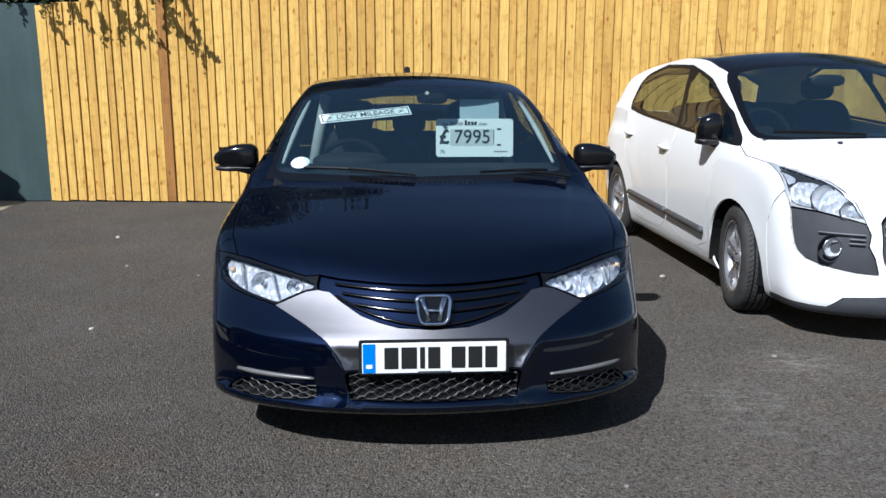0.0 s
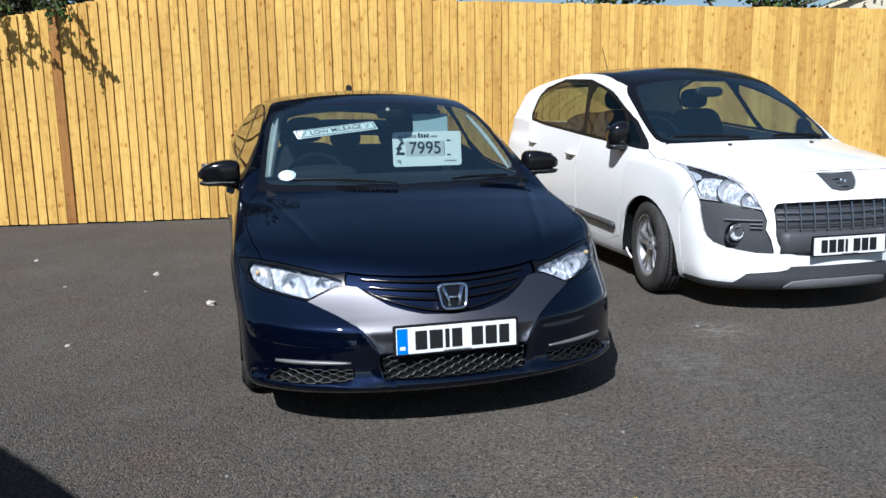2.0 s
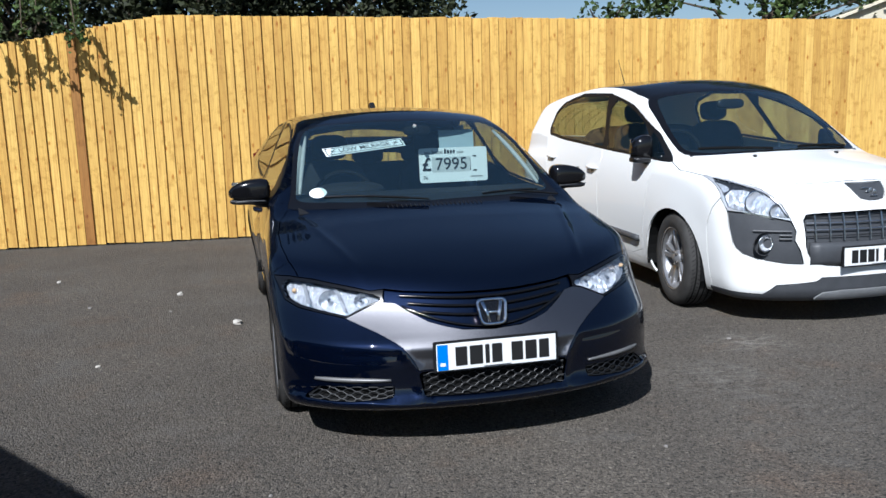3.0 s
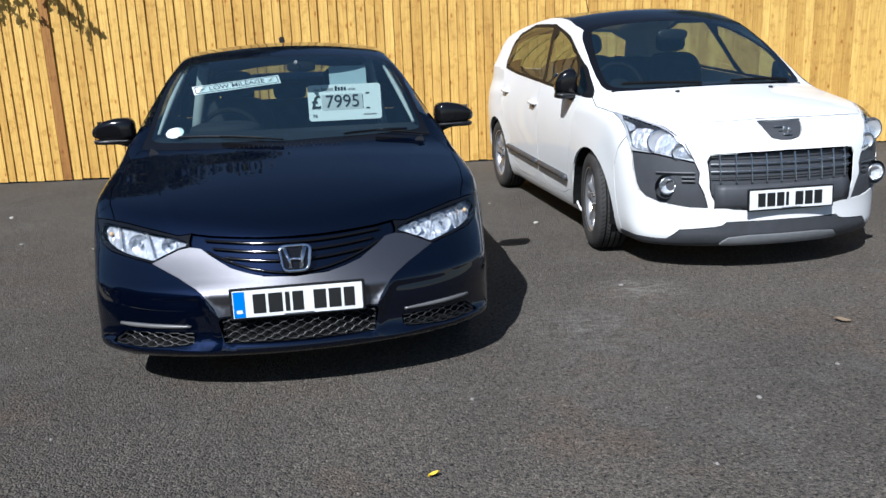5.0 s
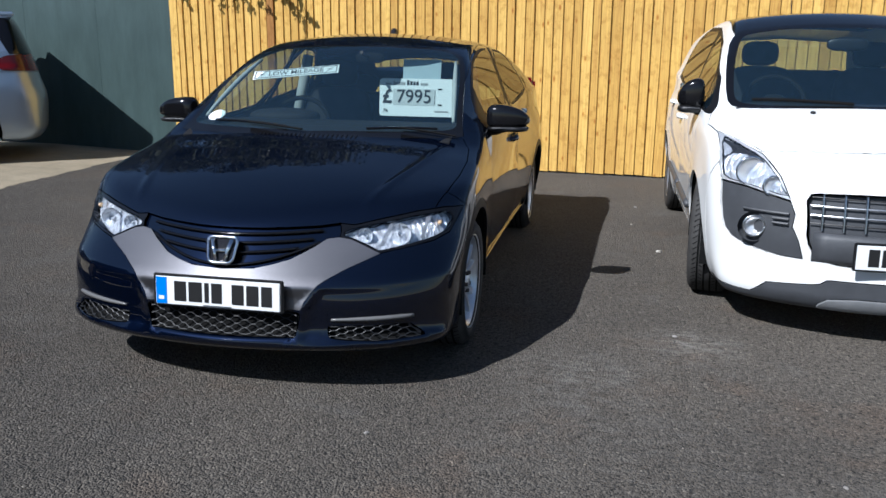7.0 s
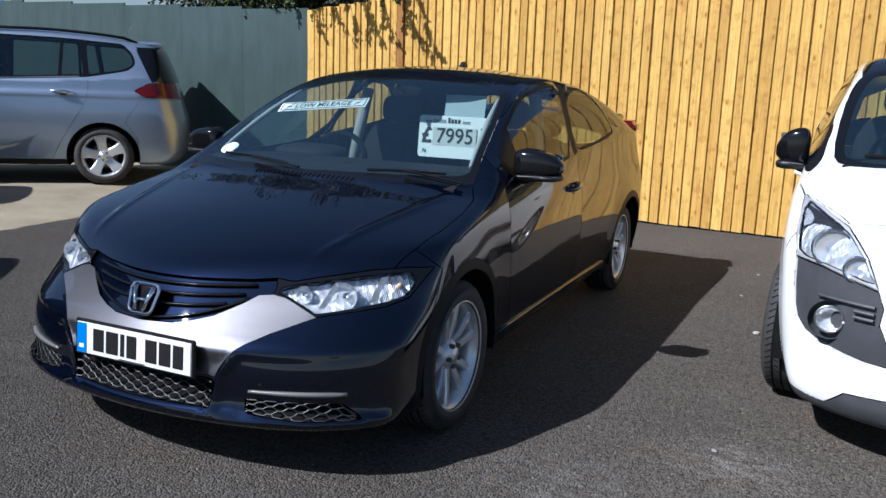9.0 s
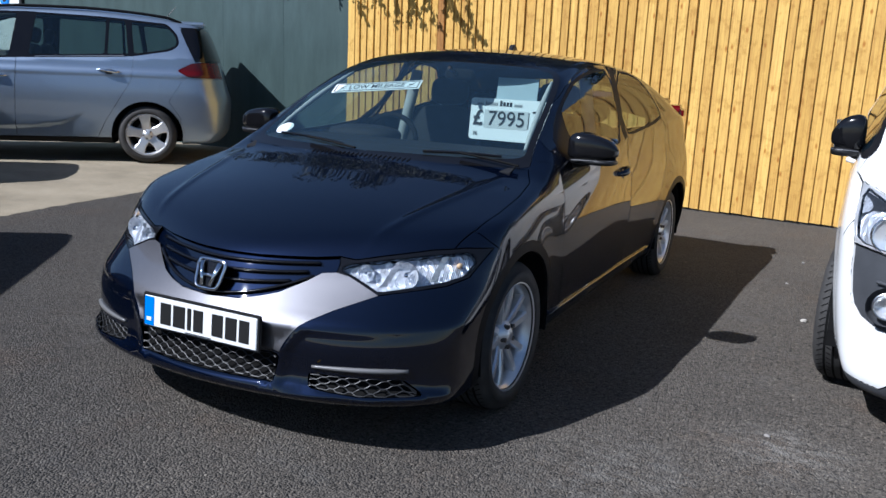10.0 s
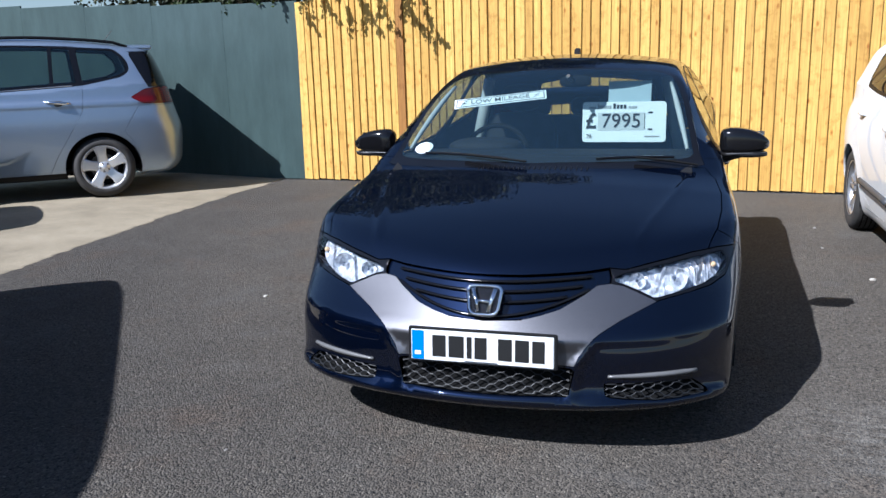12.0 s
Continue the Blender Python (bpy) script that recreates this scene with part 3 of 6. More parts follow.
def green_wall():
    """Painted sheet hoarding that runs on from the fence."""
    base = Matrix.Translation((-4.97, 9.196, 0)) @ Matrix.Rotation(radians(180 + 7), 4, "Z")
    w = thing("wall_north", base, "dark green painted sheet hoarding in full sun", "wall", kind="structure")
    for k in range(6):
        x0, x1 = 1.06 * k, 1.06 * (k + 1) - 0.0012
        h0 = 2.19 + 0.031 * x0
        part("panel", box_bm(x0, x1, -0.03, 0.0, 0.01, h0 + 0.02, 0.0008, 1), M_GREEN, w)
    part("post", box_bm(6.37, 6.45, -0.06, 0.04, 0, 2.75, 0.008), M_BLACK_PLASTIC, w)
    return w


yard()
fence()
green_wall()


# ---------------------------------------------------------------- wheels
def wheel(parent, x, y, radius, width, style, left, steer=0.0, rim_r=0.205):
    """A wheel whose outer face is at x; parts: tyre, rim (> spoke, hub_cap, wheel_nut), brake_disc."""
    turn = (180 if left else 0) + steer
    metal = M_ALLOY_DARK if style == "double" else M_ALLOY
    hub = new("wheel")
    hub.parent = parent
    hub.empty_display_size = 0.1
    hub.matrix_basis = pose(-x if left else x, y, radius, 0, 0, turn)
    w, r = width, radius
    tyre = lathe_bm([(rim_r - 0.004, -0.012), (rim_r + 0.012, 0.0), (rim_r + 0.05, 0.006), (r - 0.035, 0.002), (r - 0.012, -0.012), (r, -0.034), (r + 0.001, -w * 0.5), (r, -w + 0.034), (r - 0.02, -w + 0.008), (rim_r + 0.02, -w), (rim_r - 0.004, -w + 0.01)], 56)
    part("tyre", tyre, M_RUBBER, hub, smooth=True)
    groove = bmesh.new()
    for at in (0.25, 0.42, 0.58, 0.75):
        lathe_bm([(r + 0.0016, -w * at - 0.005), (r + 0.0016, -w * at + 0.005)], 56, groove)
    for k in range(68):
        a = 2 * math.pi * k / 68
        for lo, hi, skew in ((0.10, 0.22, 0.05), (0.29, 0.38, -0.03), (0.62, 0.71, 0.03), (0.78, 0.90, -0.05)):
            vs = [groove.verts.new((-w * q, (r + 0.0012) * math.cos(a + d), (r + 0.0012) * math.sin(a + d))) for q, d in ((lo, 0.0), (hi, skew), (hi, skew + 0.014), (lo, 0.014))]
            groove.faces.new(vs)
    part("tread_groove", groove, M_LINER, hub)
    rim = part("rim", lathe_bm([(rim_r - 0.001, -0.006), (rim_r + 0.006, -0.002), (rim_r + 0.004, -0.010), (rim_r - 0.010, -0.018), (rim_r - 0.022, -0.05), (rim_r - 0.028, -w + 0.02), (rim_r - 0.004, -w + 0.012)], 48), metal, hub, smooth=True)
    part("brake_disc", lathe_bm([(0.03, -0.095), (0.135, -0.095), (0.135, -0.115), (0.03, -0.115)], 32), M_BRAKE, hub)
    part("wheel_well_disc", lathe_bm([(0.0, -0.13), (rim_r - 0.03, -0.13)], 32), M_LINER, hub)
    pairs, spread, wid, face = {"ten": (5, 15.0, 0.030, -0.022), "five": (5, 0.0, 0.115, -0.010), "double": (5, 9.5, 0.034, -0.02)}[style]
    spoke = bmesh.new()
    n = 5
    for k in range(n + 1):
        u = k / n
        rad = 0.045 + (rim_r - 0.052) * u
        half = wid * (0.5 if style != "five" else 0.50 - 0.16 * math.sin(u * math.pi) + 0.14 * u)
        dep = face - 0.012 - 0.022 * (1 - u) ** 2
        for c in ((-half, dep - 0.002), (-half * 0.75, dep + 0.006), (half * 0.75, dep + 0.006), (half, dep - 0.002), (half, dep - 0.03), (-half, dep - 0.03)):
            spoke.verts.new((c[1], c[0], rad))
    spoke.verts.ensure_lookup_table()
    for k in range(n):
        for i in range(6):
            j = (i + 1) % 6
            spoke.faces.new([spoke.verts[q] for q in (k * 6 + i, k * 6 + j, k * 6 + 6 + j, k * 6 + 6 + i)])
    bmesh.ops.recalc_face_normals(spoke, faces=spoke.faces[:])
    me = mesh_from("spoke", spoke, metal)
    for k in range(pairs):
        for s in ((-1, 1) if spread else (0,)):
            ob = new("spoke", me)
            ob.parent = rim
            ob.matrix_basis = pose(0, 0, 0, 72 * k + s * spread + 8)
    part("hub_cap", lathe_bm([(0.0, face + 0.004), (0.026, face + 0.003), (0.031, face - 0.004), (0.05, face - 0.012), (0.062, face - 0.03), (0.062, face - 0.06)], 28), metal, rim, smooth=True)
    nut = bmesh.new()
    bmesh.ops.create_cone(nut, cap_ends=True, segments=6, radius1=0.010, radius2=0.009, depth=0.02)
    bmesh.ops.rotate(nut, verts=nut.verts[:], matrix=Matrix.Rotation(radians(90), 3, "Y"))
    me = mesh_from("wheel_nut", nut, M_BRAKE)
    for k in range(5):
        a = radians(72 * k + 44)
        ob = new("wheel_nut", me)
        ob.parent = rim
        ob.matrix_basis = Matrix.Translation((face - 0.006, 0.045 * math.cos(a), 0.045 * math.sin(a)))
    return hub


def arch_liner(parent, y, radius, x_out, depth=0.30):
    """The dark inside of a wheel arch, on both sides."""
    for s in (1, -1):
        bm = bmesh.new()
        n = 18
        rows = []
        for k in range(n + 1):
            a = radians(-12 + 204 * k / n)
            p = (y + radius * math.cos(a), 0.31 + radius * math.sin(a))
            rows.append((bm.verts.new((s * x_out, *p)), bm.verts.new((s * (x_out - depth), *p)), bm.verts.new((s * (x_out - depth), y + 0.1 * math.cos(a), 0.31))))
        for p, q in zip(rows, rows[1:]):
            bm.faces.new((p[0], p[1], q[1], q[0]))
            bm.faces.new((p[1], p[2], q[2], q[1]))
        part("arch_liner", bm, M_LINER, parent)


# ---------------------------------------------------------------- the black hatchback
HATCH = pose(0.021, 2.92, 0.0, 0, 0, 8.5)


def ease(v):
    v = np.clip(v, 0, 1)
    return v * v * (3 - 2 * v)


def hatch_plan(x, z):
    """How far the nose falls back to the side: a middle that lies back between two proud corners under a crease."""
    edge = np.interp(z, [0.22, 0.36, 0.43, 0.47], [0.300, 0.322, 0.374, 0.43])
    middle = 0.014 * ease((edge + 0.01 - x) / 0.045) * ease((0.45 - z) / 0.05) * ease((z - 0.236) / 0.02)
    under = 0.011 * ease((x - edge) / 0.05) * ease((0.458 + 0.04 * (x - 0.4) - z) / 0.04) * ease((z - 0.228) / 0.03)
    return 0.27 * x * x + 0.30 * x ** 6 + 0.062 * ease(x / 0.55) * ease((z - 0.36) / 0.26) + middle + under


def hatch_body():
    return Body(
        top=curve((-0.1, 0.50), (0.05, 0.625), (0.18, 0.70), (0.45, 0.80), (0.8, 0.885), (1.02, 0.935), (1.12, 0.98), (1.35, 1.12), (1.61, 1.262), (1.85, 1.365), (2.1, 1.42), (2.45, 1.442), (2.85, 1.425), (3.25, 1.36), (3.6, 1.26), (3.95, 1.14), (4.2, 1.0), (4.5, 0.8)),
        crown=curve((0.0, 0.095), (0.5, 0.068), (1.0, 0.068), (1.3, 0.09), (2.0, 0.13), (3.0, 0.15), (4.2, 0.25)),
        width=curve((-0.2, 0.82), (0.3, 0.868), (0.75, 0.892), (1.2, 0.888), (2.2, 0.885), (3.0, 0.895), (3.6, 0.915), (3.95, 0.915), (4.3, 0.85)),
        tuck=curve((0.1, 0.10), (0.25, 0.05), (0.45, 0.012), (0.62, 0.0), (0.78, 0.008), (0.95, 0.05), (1.1, 0.06)),
        belt=curve((0.0, 0.90), (1.3, 0.94), (2.2, 0.98), (3.3, 1.06), (4.2, 1.08)),
        lean=lambda y: 0.34 + 0 * y,
        nose=curve((0.12, 0.08), (0.18, 0.005), (0.222, -0.028), (0.248, -0.012), (0.30, 0.0), (0.40, 0.0), (0.44, 0.001), (0.465, 0.010), (0.50, 0.033), (0.54, 0.060), (0.58, 0.086), (0.62, 0.110), (0.66, 0.136), (0.73, 0.190), (0.8, 0.255)),
        plan=hatch_plan,
        tail=curve((0.15, 4.15), (0.3, 4.25), (0.6, 4.26), (0.8, 4.22), (1.05, 4.15), (1.2, 3.95), (1.5, 3.5)),
        tail_plan=lambda x: 0.25 * x * x + 0.35 * x ** 6,
        floor=0.178, soft=0.016, extra=lambda x, y, z: 0.055 * np.exp(-((y - 0.25) / 0.42) ** 2) * np.exp(-(z / 0.36) ** 4) + 0.012 * np.exp(-(np.hypot(y - 0.82, z - 0.31) / 0.40) ** 6) + 0.012 * np.exp(-(np.hypot(y - 3.5, z - 0.31) / 0.42) ** 6),
        length=4.3, height=1.5, half=0.92, spine=(0.85, 3.4, 0.40), step=0.021, shoulder=0.02, bow=0.10,
        ridge=lambda x, y: 0.005 * np.exp(-((x - 0.425 - 0.255 * y) / 0.020) ** 2) * ease((y - 0.22) / 0.15) * ease((1.08 - y) / 0.1))


def grow(poly, d):
    """An outline pushed outwards by d metres."""
    n = len(poly)
    area = sum(poly[i][0] * poly[(i + 1) % n][1] - poly[(i + 1) % n][0] * poly[i][1] for i in range(n))
    s = 1 if area > 0 else -1
    out = []
    for i in range(n):
        a, b = Vector(poly[i - 1][:2]), Vector(poly[(i + 1) % n][:2])
        t = (b - a).normalized()
        out.append((poly[i][0] + s * t.y * d, poly[i][1] - s * t.x * d, *poly[i][2:]))
    return out


def honeycomb(body, x0, x1, z_low, z_high, rows, lift, period=0.105):
    """A mesh of flat six-sided cells between two curves z_low(x), z_high(x)."""
    bm = bmesh.new()
    n = max(2, int((x1 - x0) / 0.0078))
    for r in range(rows + 1):
        xs, zs = [], []
        for k in range(n + 1):
            x = x0 + (x1 - x0) * k / n
            h = (z_high(x) - z_low(x)) / rows
            ph = ((x / period + 0.5 * (r % 2)) % 1.0) * 2
            wave = np.clip((abs(ph - 1) - 0.5) * 4.2, -1, 1)
            z = z_low(x) + h * (r + 0.5 * wave * 0.92)
            xs.append(x)
            zs.append(min(max(z, z_low(x)), z_high(x)))
        tube_bm(body.on_front(xs, zs, lift), 0.0024, 4, bm)
    return bm


def bowl_bm(r, depth, bm=None, at=(0, 0, 0)):
    """A hollow reflector that opens towards -y."""
    bm = bm or bmesh.new()
    rings = []
    for k in range(7):
        a = k / 6 * math.pi / 2
        rings.append([bm.verts.new((at[0] + r * math.sin(a) * math.cos(b), at[1] - depth * (1 - math.cos(a)) + depth, at[2] + r * math.sin(a) * math.sin(b))) for b in (2 * math.pi * q / 20 for q in range(20))])
    for p, q in zip(rings, rings[1:]):
        for i in range(20):
            bm.faces.new((p[i], p[(i + 1) % 20], q[(i + 1) % 20], q[i]))
    bmesh.ops.remove_doubles(bm, verts=bm.verts[:], dist=1e-5)
    return bm


M_FACET = shader("faceted_reflector", (0.90, 0.92, 0.95), 0.12, 0.52)
_n = Nodes(M_FACET)
_v = _n.add("TexVoronoi", Vector=_n.stretch(1.0, 1.0, 0.5), Scale=42.0)
_flute = _n.add("TexWave", Vector=_n.coord, Scale=55.0, Distortion=1.5, Detail=1.0)
_n.bump(_n.math("ADD", _v.outputs["Distance"], _n.math("MULTIPLY", _flute.outputs["Fac"], 0.10)), 1.0, 0.016)
M_MESH = plain("dull_black_mesh", (0.009, 0.0095, 0.0105), 0.5)
M_PLATE = plain("white_plate", (0.78, 0.79, 0.78), 0.35, spread=0.03)
M_BLUE = plain("blue_band", (0.004, 0.19, 0.68), 0.35, spread=0.05)
M_INK = plain("black_ink", (0.012, 0.012, 0.012), 0.45)
M_AMBER = plain("pale_amber_lens", (0.72, 0.48, 0.26), 0.2)
M_STRIP = plain("satin_grey_trim", (0.17, 0.168, 0.165), 0.4, 0.3)
M_MIRROR = shader("mirror_glass", (0.9, 0.9, 0.9), 0.02, 1.0)
M_ARCH = plain("satin_black_trim", (0.009, 0.009, 0.010), 0.45, Specular_IOR_Level=0.12)


def number_plate(parent, at, band):
    """A plate with a dark surround; its characters are plain bars."""
    p = new("number_plate")
    p.parent = parent
    p.matrix_basis = at
    p["label"] = "white number plate in a black surround"
    part("surround", box_bm(-0.272, 0.272, 0.0, 0.012, -0.064, 0.066, 0.004), M_BLACK_PLASTIC, p)
    part("plate", box_bm(-0.26, 0.26, -0.004, 0.004, -0.056, 0.056, 0.002), M_PLATE, p)
    if band:
        part("blue_band", box_bm(-0.257, -0.212, -0.0055, -0.003, -0.053, 0.053), M_BLUE, p)
        part("band_bar", box_bm(-0.246, -0.223, -0.007, -0.005, -0.036, -0.022), M_PLATE, p)
    x = -0.18 if band else -0.21
    wide = (0.050, 0.056, 0.018, 0.044, -1, 0.05, 0.05, 0.044) if band else (0.046, 0.05, 0.046, 0.018, -1, 0.05, 0.048, 0.05)
    for w in wide:
        if w > 0:
            part("bar", box_bm(x, x + w, -0.0065, -0.003, -0.0395, 0.0395, 0.001), M_INK, p)
            x += w + 0.011
        else:
            x += 0.030
    part("maker_line", box_bm(-0.06, 0.06, -0.0055, -0.003, -0.0525, -0.0495), M_GREY_PLASTIC, p)


def seat(parent, x, y, z=0.30, wide=0.5):
    """A front seat: cushion, backrest, headrest and its two pins."""
    s = new("seat")
    s.parent = parent
    s.matrix_basis = pose(x, y, z)
    part("cushion", ball_bm(wide / 2, 0.27, 0.09, (0, 0, 0.16), 4.5), M_CLOTH, s, smooth=True)
    bm = ball_bm(wide / 2, 0.075, 0.33, (0, 0, 0), 4.0)
    part("backrest", bm, M_CLOTH, s, smooth=True, at=pose(0, 0.30, 0.47, -14))
    part("headrest", ball_bm(0.125, 0.05, 0.085, (0, 0, 0), 3.2), M_CLOTH, s, smooth=True, at=pose(0, 0.40, 0.88, -10))
    for q in (-0.05, 0.05):
        part("headrest_pin", tube_bm([(q, 0.37, 0.74), (q, 0.395, 0.85)], 0.006, 6), M_CHROME, s)


def steering_wheel(parent, at):
    s = new("steering_wheel")
    s.parent = parent
    s.matrix_basis = at
    ring = [(0.185 * math.cos(2 * math.pi * k / 32), 0, 0.185 * math.sin(2 * math.pi * k / 32)) for k in range(33)]
    part("wheel_ring", tube_bm(ring, 0.015, 8, up=(0, 1, 0)), M_LINER, s, smooth=True)
    part("hub_pad", ball_bm(0.075, 0.03, 0.06, (0, 0, 0), 3), M_LINER, s, smooth=True)
    for a in (0, 180, 270):
        part("wheel_spoke", tube_bm([(0.06 * math.cos(radians(a)), 0, 0.06 * math.sin(radians(a))), (0.18 * math.cos(radians(a)), 0, 0.18 * math.sin(radians(a)))], 0.014, 6), M_LINER, s)


def door_mirror(parent, x, y, z, left, cap, size=(0.120, 0.075, 0.076), foot_z=-0.06, band=None):
    """A door mirror: cap, lower trim, glass and foot."""
    s = -1 if left else 1
    m = new("door_mirror")
    m.parent = parent
    m.matrix_basis = pose(s * x, y, z)
    a, b, c = size
    bm = ball_bm(a, b, c, (0, 0, 0), 4.2, u=36, v=20)
    for v in bm.verts:
        u = min(1.0, max(0.0, (s * v.co.x / a + 1) / 2))
        v.co.z *= (1 - 0.92 * u ** 2.6) ** 0.6 if v.co.z > 0 else 0.62 * (1 - 0.35 * u * u)
        v.co.y *= 1 - 0.45 * u ** 3
        if v.co.y > 0.02:
            v.co.y = 0.02 + (v.co.y - 0.02) * 0.25
    part("mirror_cap", bm, cap, m, smooth=True)
    trim = ball_bm(a * 0.95, b * 0.93, c * 0.22, (0, 0, -c * 0.66), 3.0)
    part("mirror_base", trim, M_BLACK_PLASTIC, m, smooth=True)
    line = [(s * a * (-0.7 + 1.6 * k / 8), -b * (1.0 - 0.45 * (k / 8) ** 2.5) * 0.985, -c * 0.60 + 0.004 * k / 8) for k in range(9)]
    part("indicator", tube_bm(line, 0.0028, 6), band or M_GREY_PLASTIC, m)
    part("mirror_glass", box_bm(-a * 0.82, a * 0.82, 0.036, 0.040, -c * 0.6, c * 0.7, 0.002), M_MIRROR, m)
    foot = tube_bm([(-s * (a + 0.03), 0.02, foot_z - 0.012), (-s * a * 0.6, 0.005, foot_z), (-s * a * 0.15, 0.0, foot_z + 0.01)], [0.030, 0.028, 0.022], 10)
    part("foot", foot, M_BLACK_PLASTIC, m, smooth=True)


LAMP = fillet([(0.446, 0.636), (0.446, 0.622), (0.482, 0.613), (0.588, 0.566), (0.686, 0.583), (0.775, 0.602), (0.826, 0.622), (0.840, 0.665), (0.815, 0.693), (0.70, 0.684), (0.575, 0.664), (0.48, 0.647)], 0.012, 3)


def hatchback():
    car = thing("parked_car", HATCH, "shiny blue-black five-door hatchback with a grey sun sheen painted on its chin", "car", "cars in the yard")
    b = hatch_body()
    far = lambda x, y, z: True
    ahead = lambda x, y, z: y < 1.0
    flank = lambda x, y, z: x > 0.42
    behind = lambda x, y, z: y > 3.3
    high = lambda x, y, z: z > 0.6
    # the big panels
    b.cut("front_bumper", "side", [(-0.3, 0.05), (-0.3, 0.95), (0.45, 0.95), (0.565, 0.725), (0.60, 0.69), (0.50, 0.5), (0.46, 0.3), (0.46, 0.05)], far)
    b.cut("fender", "side", [(0.565, 0.725), (0.60, 0.69), (0.50, 0.5), (0.46, 0.3), (0.46, 0.19), (1.43, 0.19), (1.33, 0.47), (1.288, 0.63), (1.30, 0.93), (1.1, 1.0), (0.45, 0.95)], lambda x, y, z: x > 0.5)
    b.cut("hood", "top", [(-0.1, 0.130), (0.137, 0.142), (0.242, 0.164), (0.347, 0.200), (0.424, 0.238), (0.479, 0.255), (0.574, 0.310), (0.70, 0.395), (0.765, 0.45), (0.80, 0.56), (0.818, 0.72), (0.82, 0.9), (0.80, 1.06), (0.755, 1.15), (0.607, 1.105), (0.388, 1.022), (0.2, 0.978), (-0.1, 0.965)], lambda x, y, z: z > 0.62)
    b.cut("front_door", "side", rounded([(1.30, 0.93), (1.288, 0.63), (1.33, 0.47), (1.44, 0.235), (2.43, 0.235), (2.41, 0.6), (2.40, 0.98), (2.63, 1.378), (2.3, 1.372), (1.9, 1.298), (1.5, 1.145), (1.32, 1.03)], 1), flank)
    b.cut("rear_door", "side", rounded([(2.41, 0.98), (2.42, 0.6), (2.44, 0.235), (3.0, 0.235), (3.02, 0.4), (3.09, 0.62), (3.22, 0.8), (3.29, 1.05), (3.27, 1.22), (3.08, 1.35), (2.64, 1.378)], 1), flank)
    b.cut("floor_pan", "side", [(-1, -1), (6, -1), (6, 0.19), (-1, 0.19)], far)
    b.cut("tailgate", "front", rounded([(-0.1, 0.62, 1), (0.58, 0.62), (0.60, 0.95), (0.66, 1.12), (0.55, 1.30), (-0.1, 1.34, 1)], 1), behind)
    # glass
    b.cut("screen_border", "top", rounded([(-0.1, 0.985, 1), (0.35, 1.03), (0.607, 1.098), (0.755, 1.158), (0.742, 1.21), (0.724, 1.28), (0.676, 1.62), (0.632, 1.83), (0.585, 1.905), (0.50, 1.925), (0.3, 1.87), (-0.1, 1.845, 1)], 1), high)
    b.cut("windscreen", "top", rounded([(-0.1, 1.045, 1), (0.35, 1.085), (0.62, 1.165), (0.708, 1.215), (0.694, 1.29), (0.652, 1.60), (0.607, 1.805), (0.565, 1.87), (0.47, 1.885), (0.3, 1.84), (-0.1, 1.815, 1)], 2), high)
    fw = [(1.36, 1.0), (1.52, 1.112), (1.74, 1.212), (1.95, 1.283), (2.32, 1.34), (2.57, 1.352), (2.37, 0.995), (1.95, 0.962), (1.45, 0.945)]
    rw = [(2.655, 1.345), (3.0, 1.325), (3.17, 1.23), (3.235, 1.11), (3.18, 1.075), (2.58, 1.02), (2.45, 1.012)]
    b.cut("front_window_trim", "side", rounded(grow(fw, 0.013), 1), flank)
    b.cut("rear_window_trim", "side", rounded(grow(rw, 0.013), 1), flank)
    b.cut("pillar_trim", "side", [(2.37, 0.985), (2.585, 1.36), (2.66, 1.36), (2.44, 1.0)], flank)
    b.cut("front_side_window", "side", rounded([(1.60, 0.952), (1.57, 1.138), (1.74, 1.212), (1.95, 1.283), (2.32, 1.34), (2.57, 1.352), (2.37, 0.995), (1.95, 0.962)], 1), flank)
    b.cut("rear_side_window", "side", rounded(rw, 1), flank)
    b.cut("quarter_window", "side", rounded([(3.27, 1.12), (3.245, 1.19), (3.40, 1.105)], 1), flank)
    b.cut("rear_window", "top", rounded([(-0.1, 3.50, 1), (0.36, 3.53), (0.40, 3.58), (0.42, 3.80), (-0.1, 3.86, 1)], 1), lambda x, y, z: y > 3.0 and z > 0.95)
    b.cut("lower_rear_window", "front", rounded([(-0.1, 0.93, 1), (0.52, 0.94), (0.55, 1.06), (-0.1, 1.09, 1)], 1), lambda x, y, z: y > 3.95)
    b.cut("tail_lamp", "front", rounded([(0.56, 0.86), (0.95, 0.88), (0.95, 1.08), (0.60, 1.10)], 1), lambda x, y, z: y > 3.86)
    # nose
    # bumper centre, cut out to carry the painted sun sheen
    b.cut("chin", "front", [(-0.1, 0.505), (0.0, 0.505), (0.14, 0.513), (0.20, 0.525), (0.265, 0.543), (0.345, 0.585), (0.385, 0.612), (0.43, 0.616), (0.475, 0.607), (0.591, 0.556), (0.475, 0.507), (0.41, 0.473), (0.385, 0.455), (0.360, 0.425), (0.338, 0.393), (0.324, 0.36), (-0.1, 0.357)], ahead)
    b.cut("grille", "front", [(-0.1, 0.651), (0.137, 0.652), (0.242, 0.655), (0.347, 0.659), (0.424, 0.667), (0.432, 0.64), (0.43, 0.616), (0.385, 0.612), (0.345, 0.585), (0.265, 0.543), (0.20, 0.525), (0.14, 0.513), (-0.1, 0.505)], ahead)
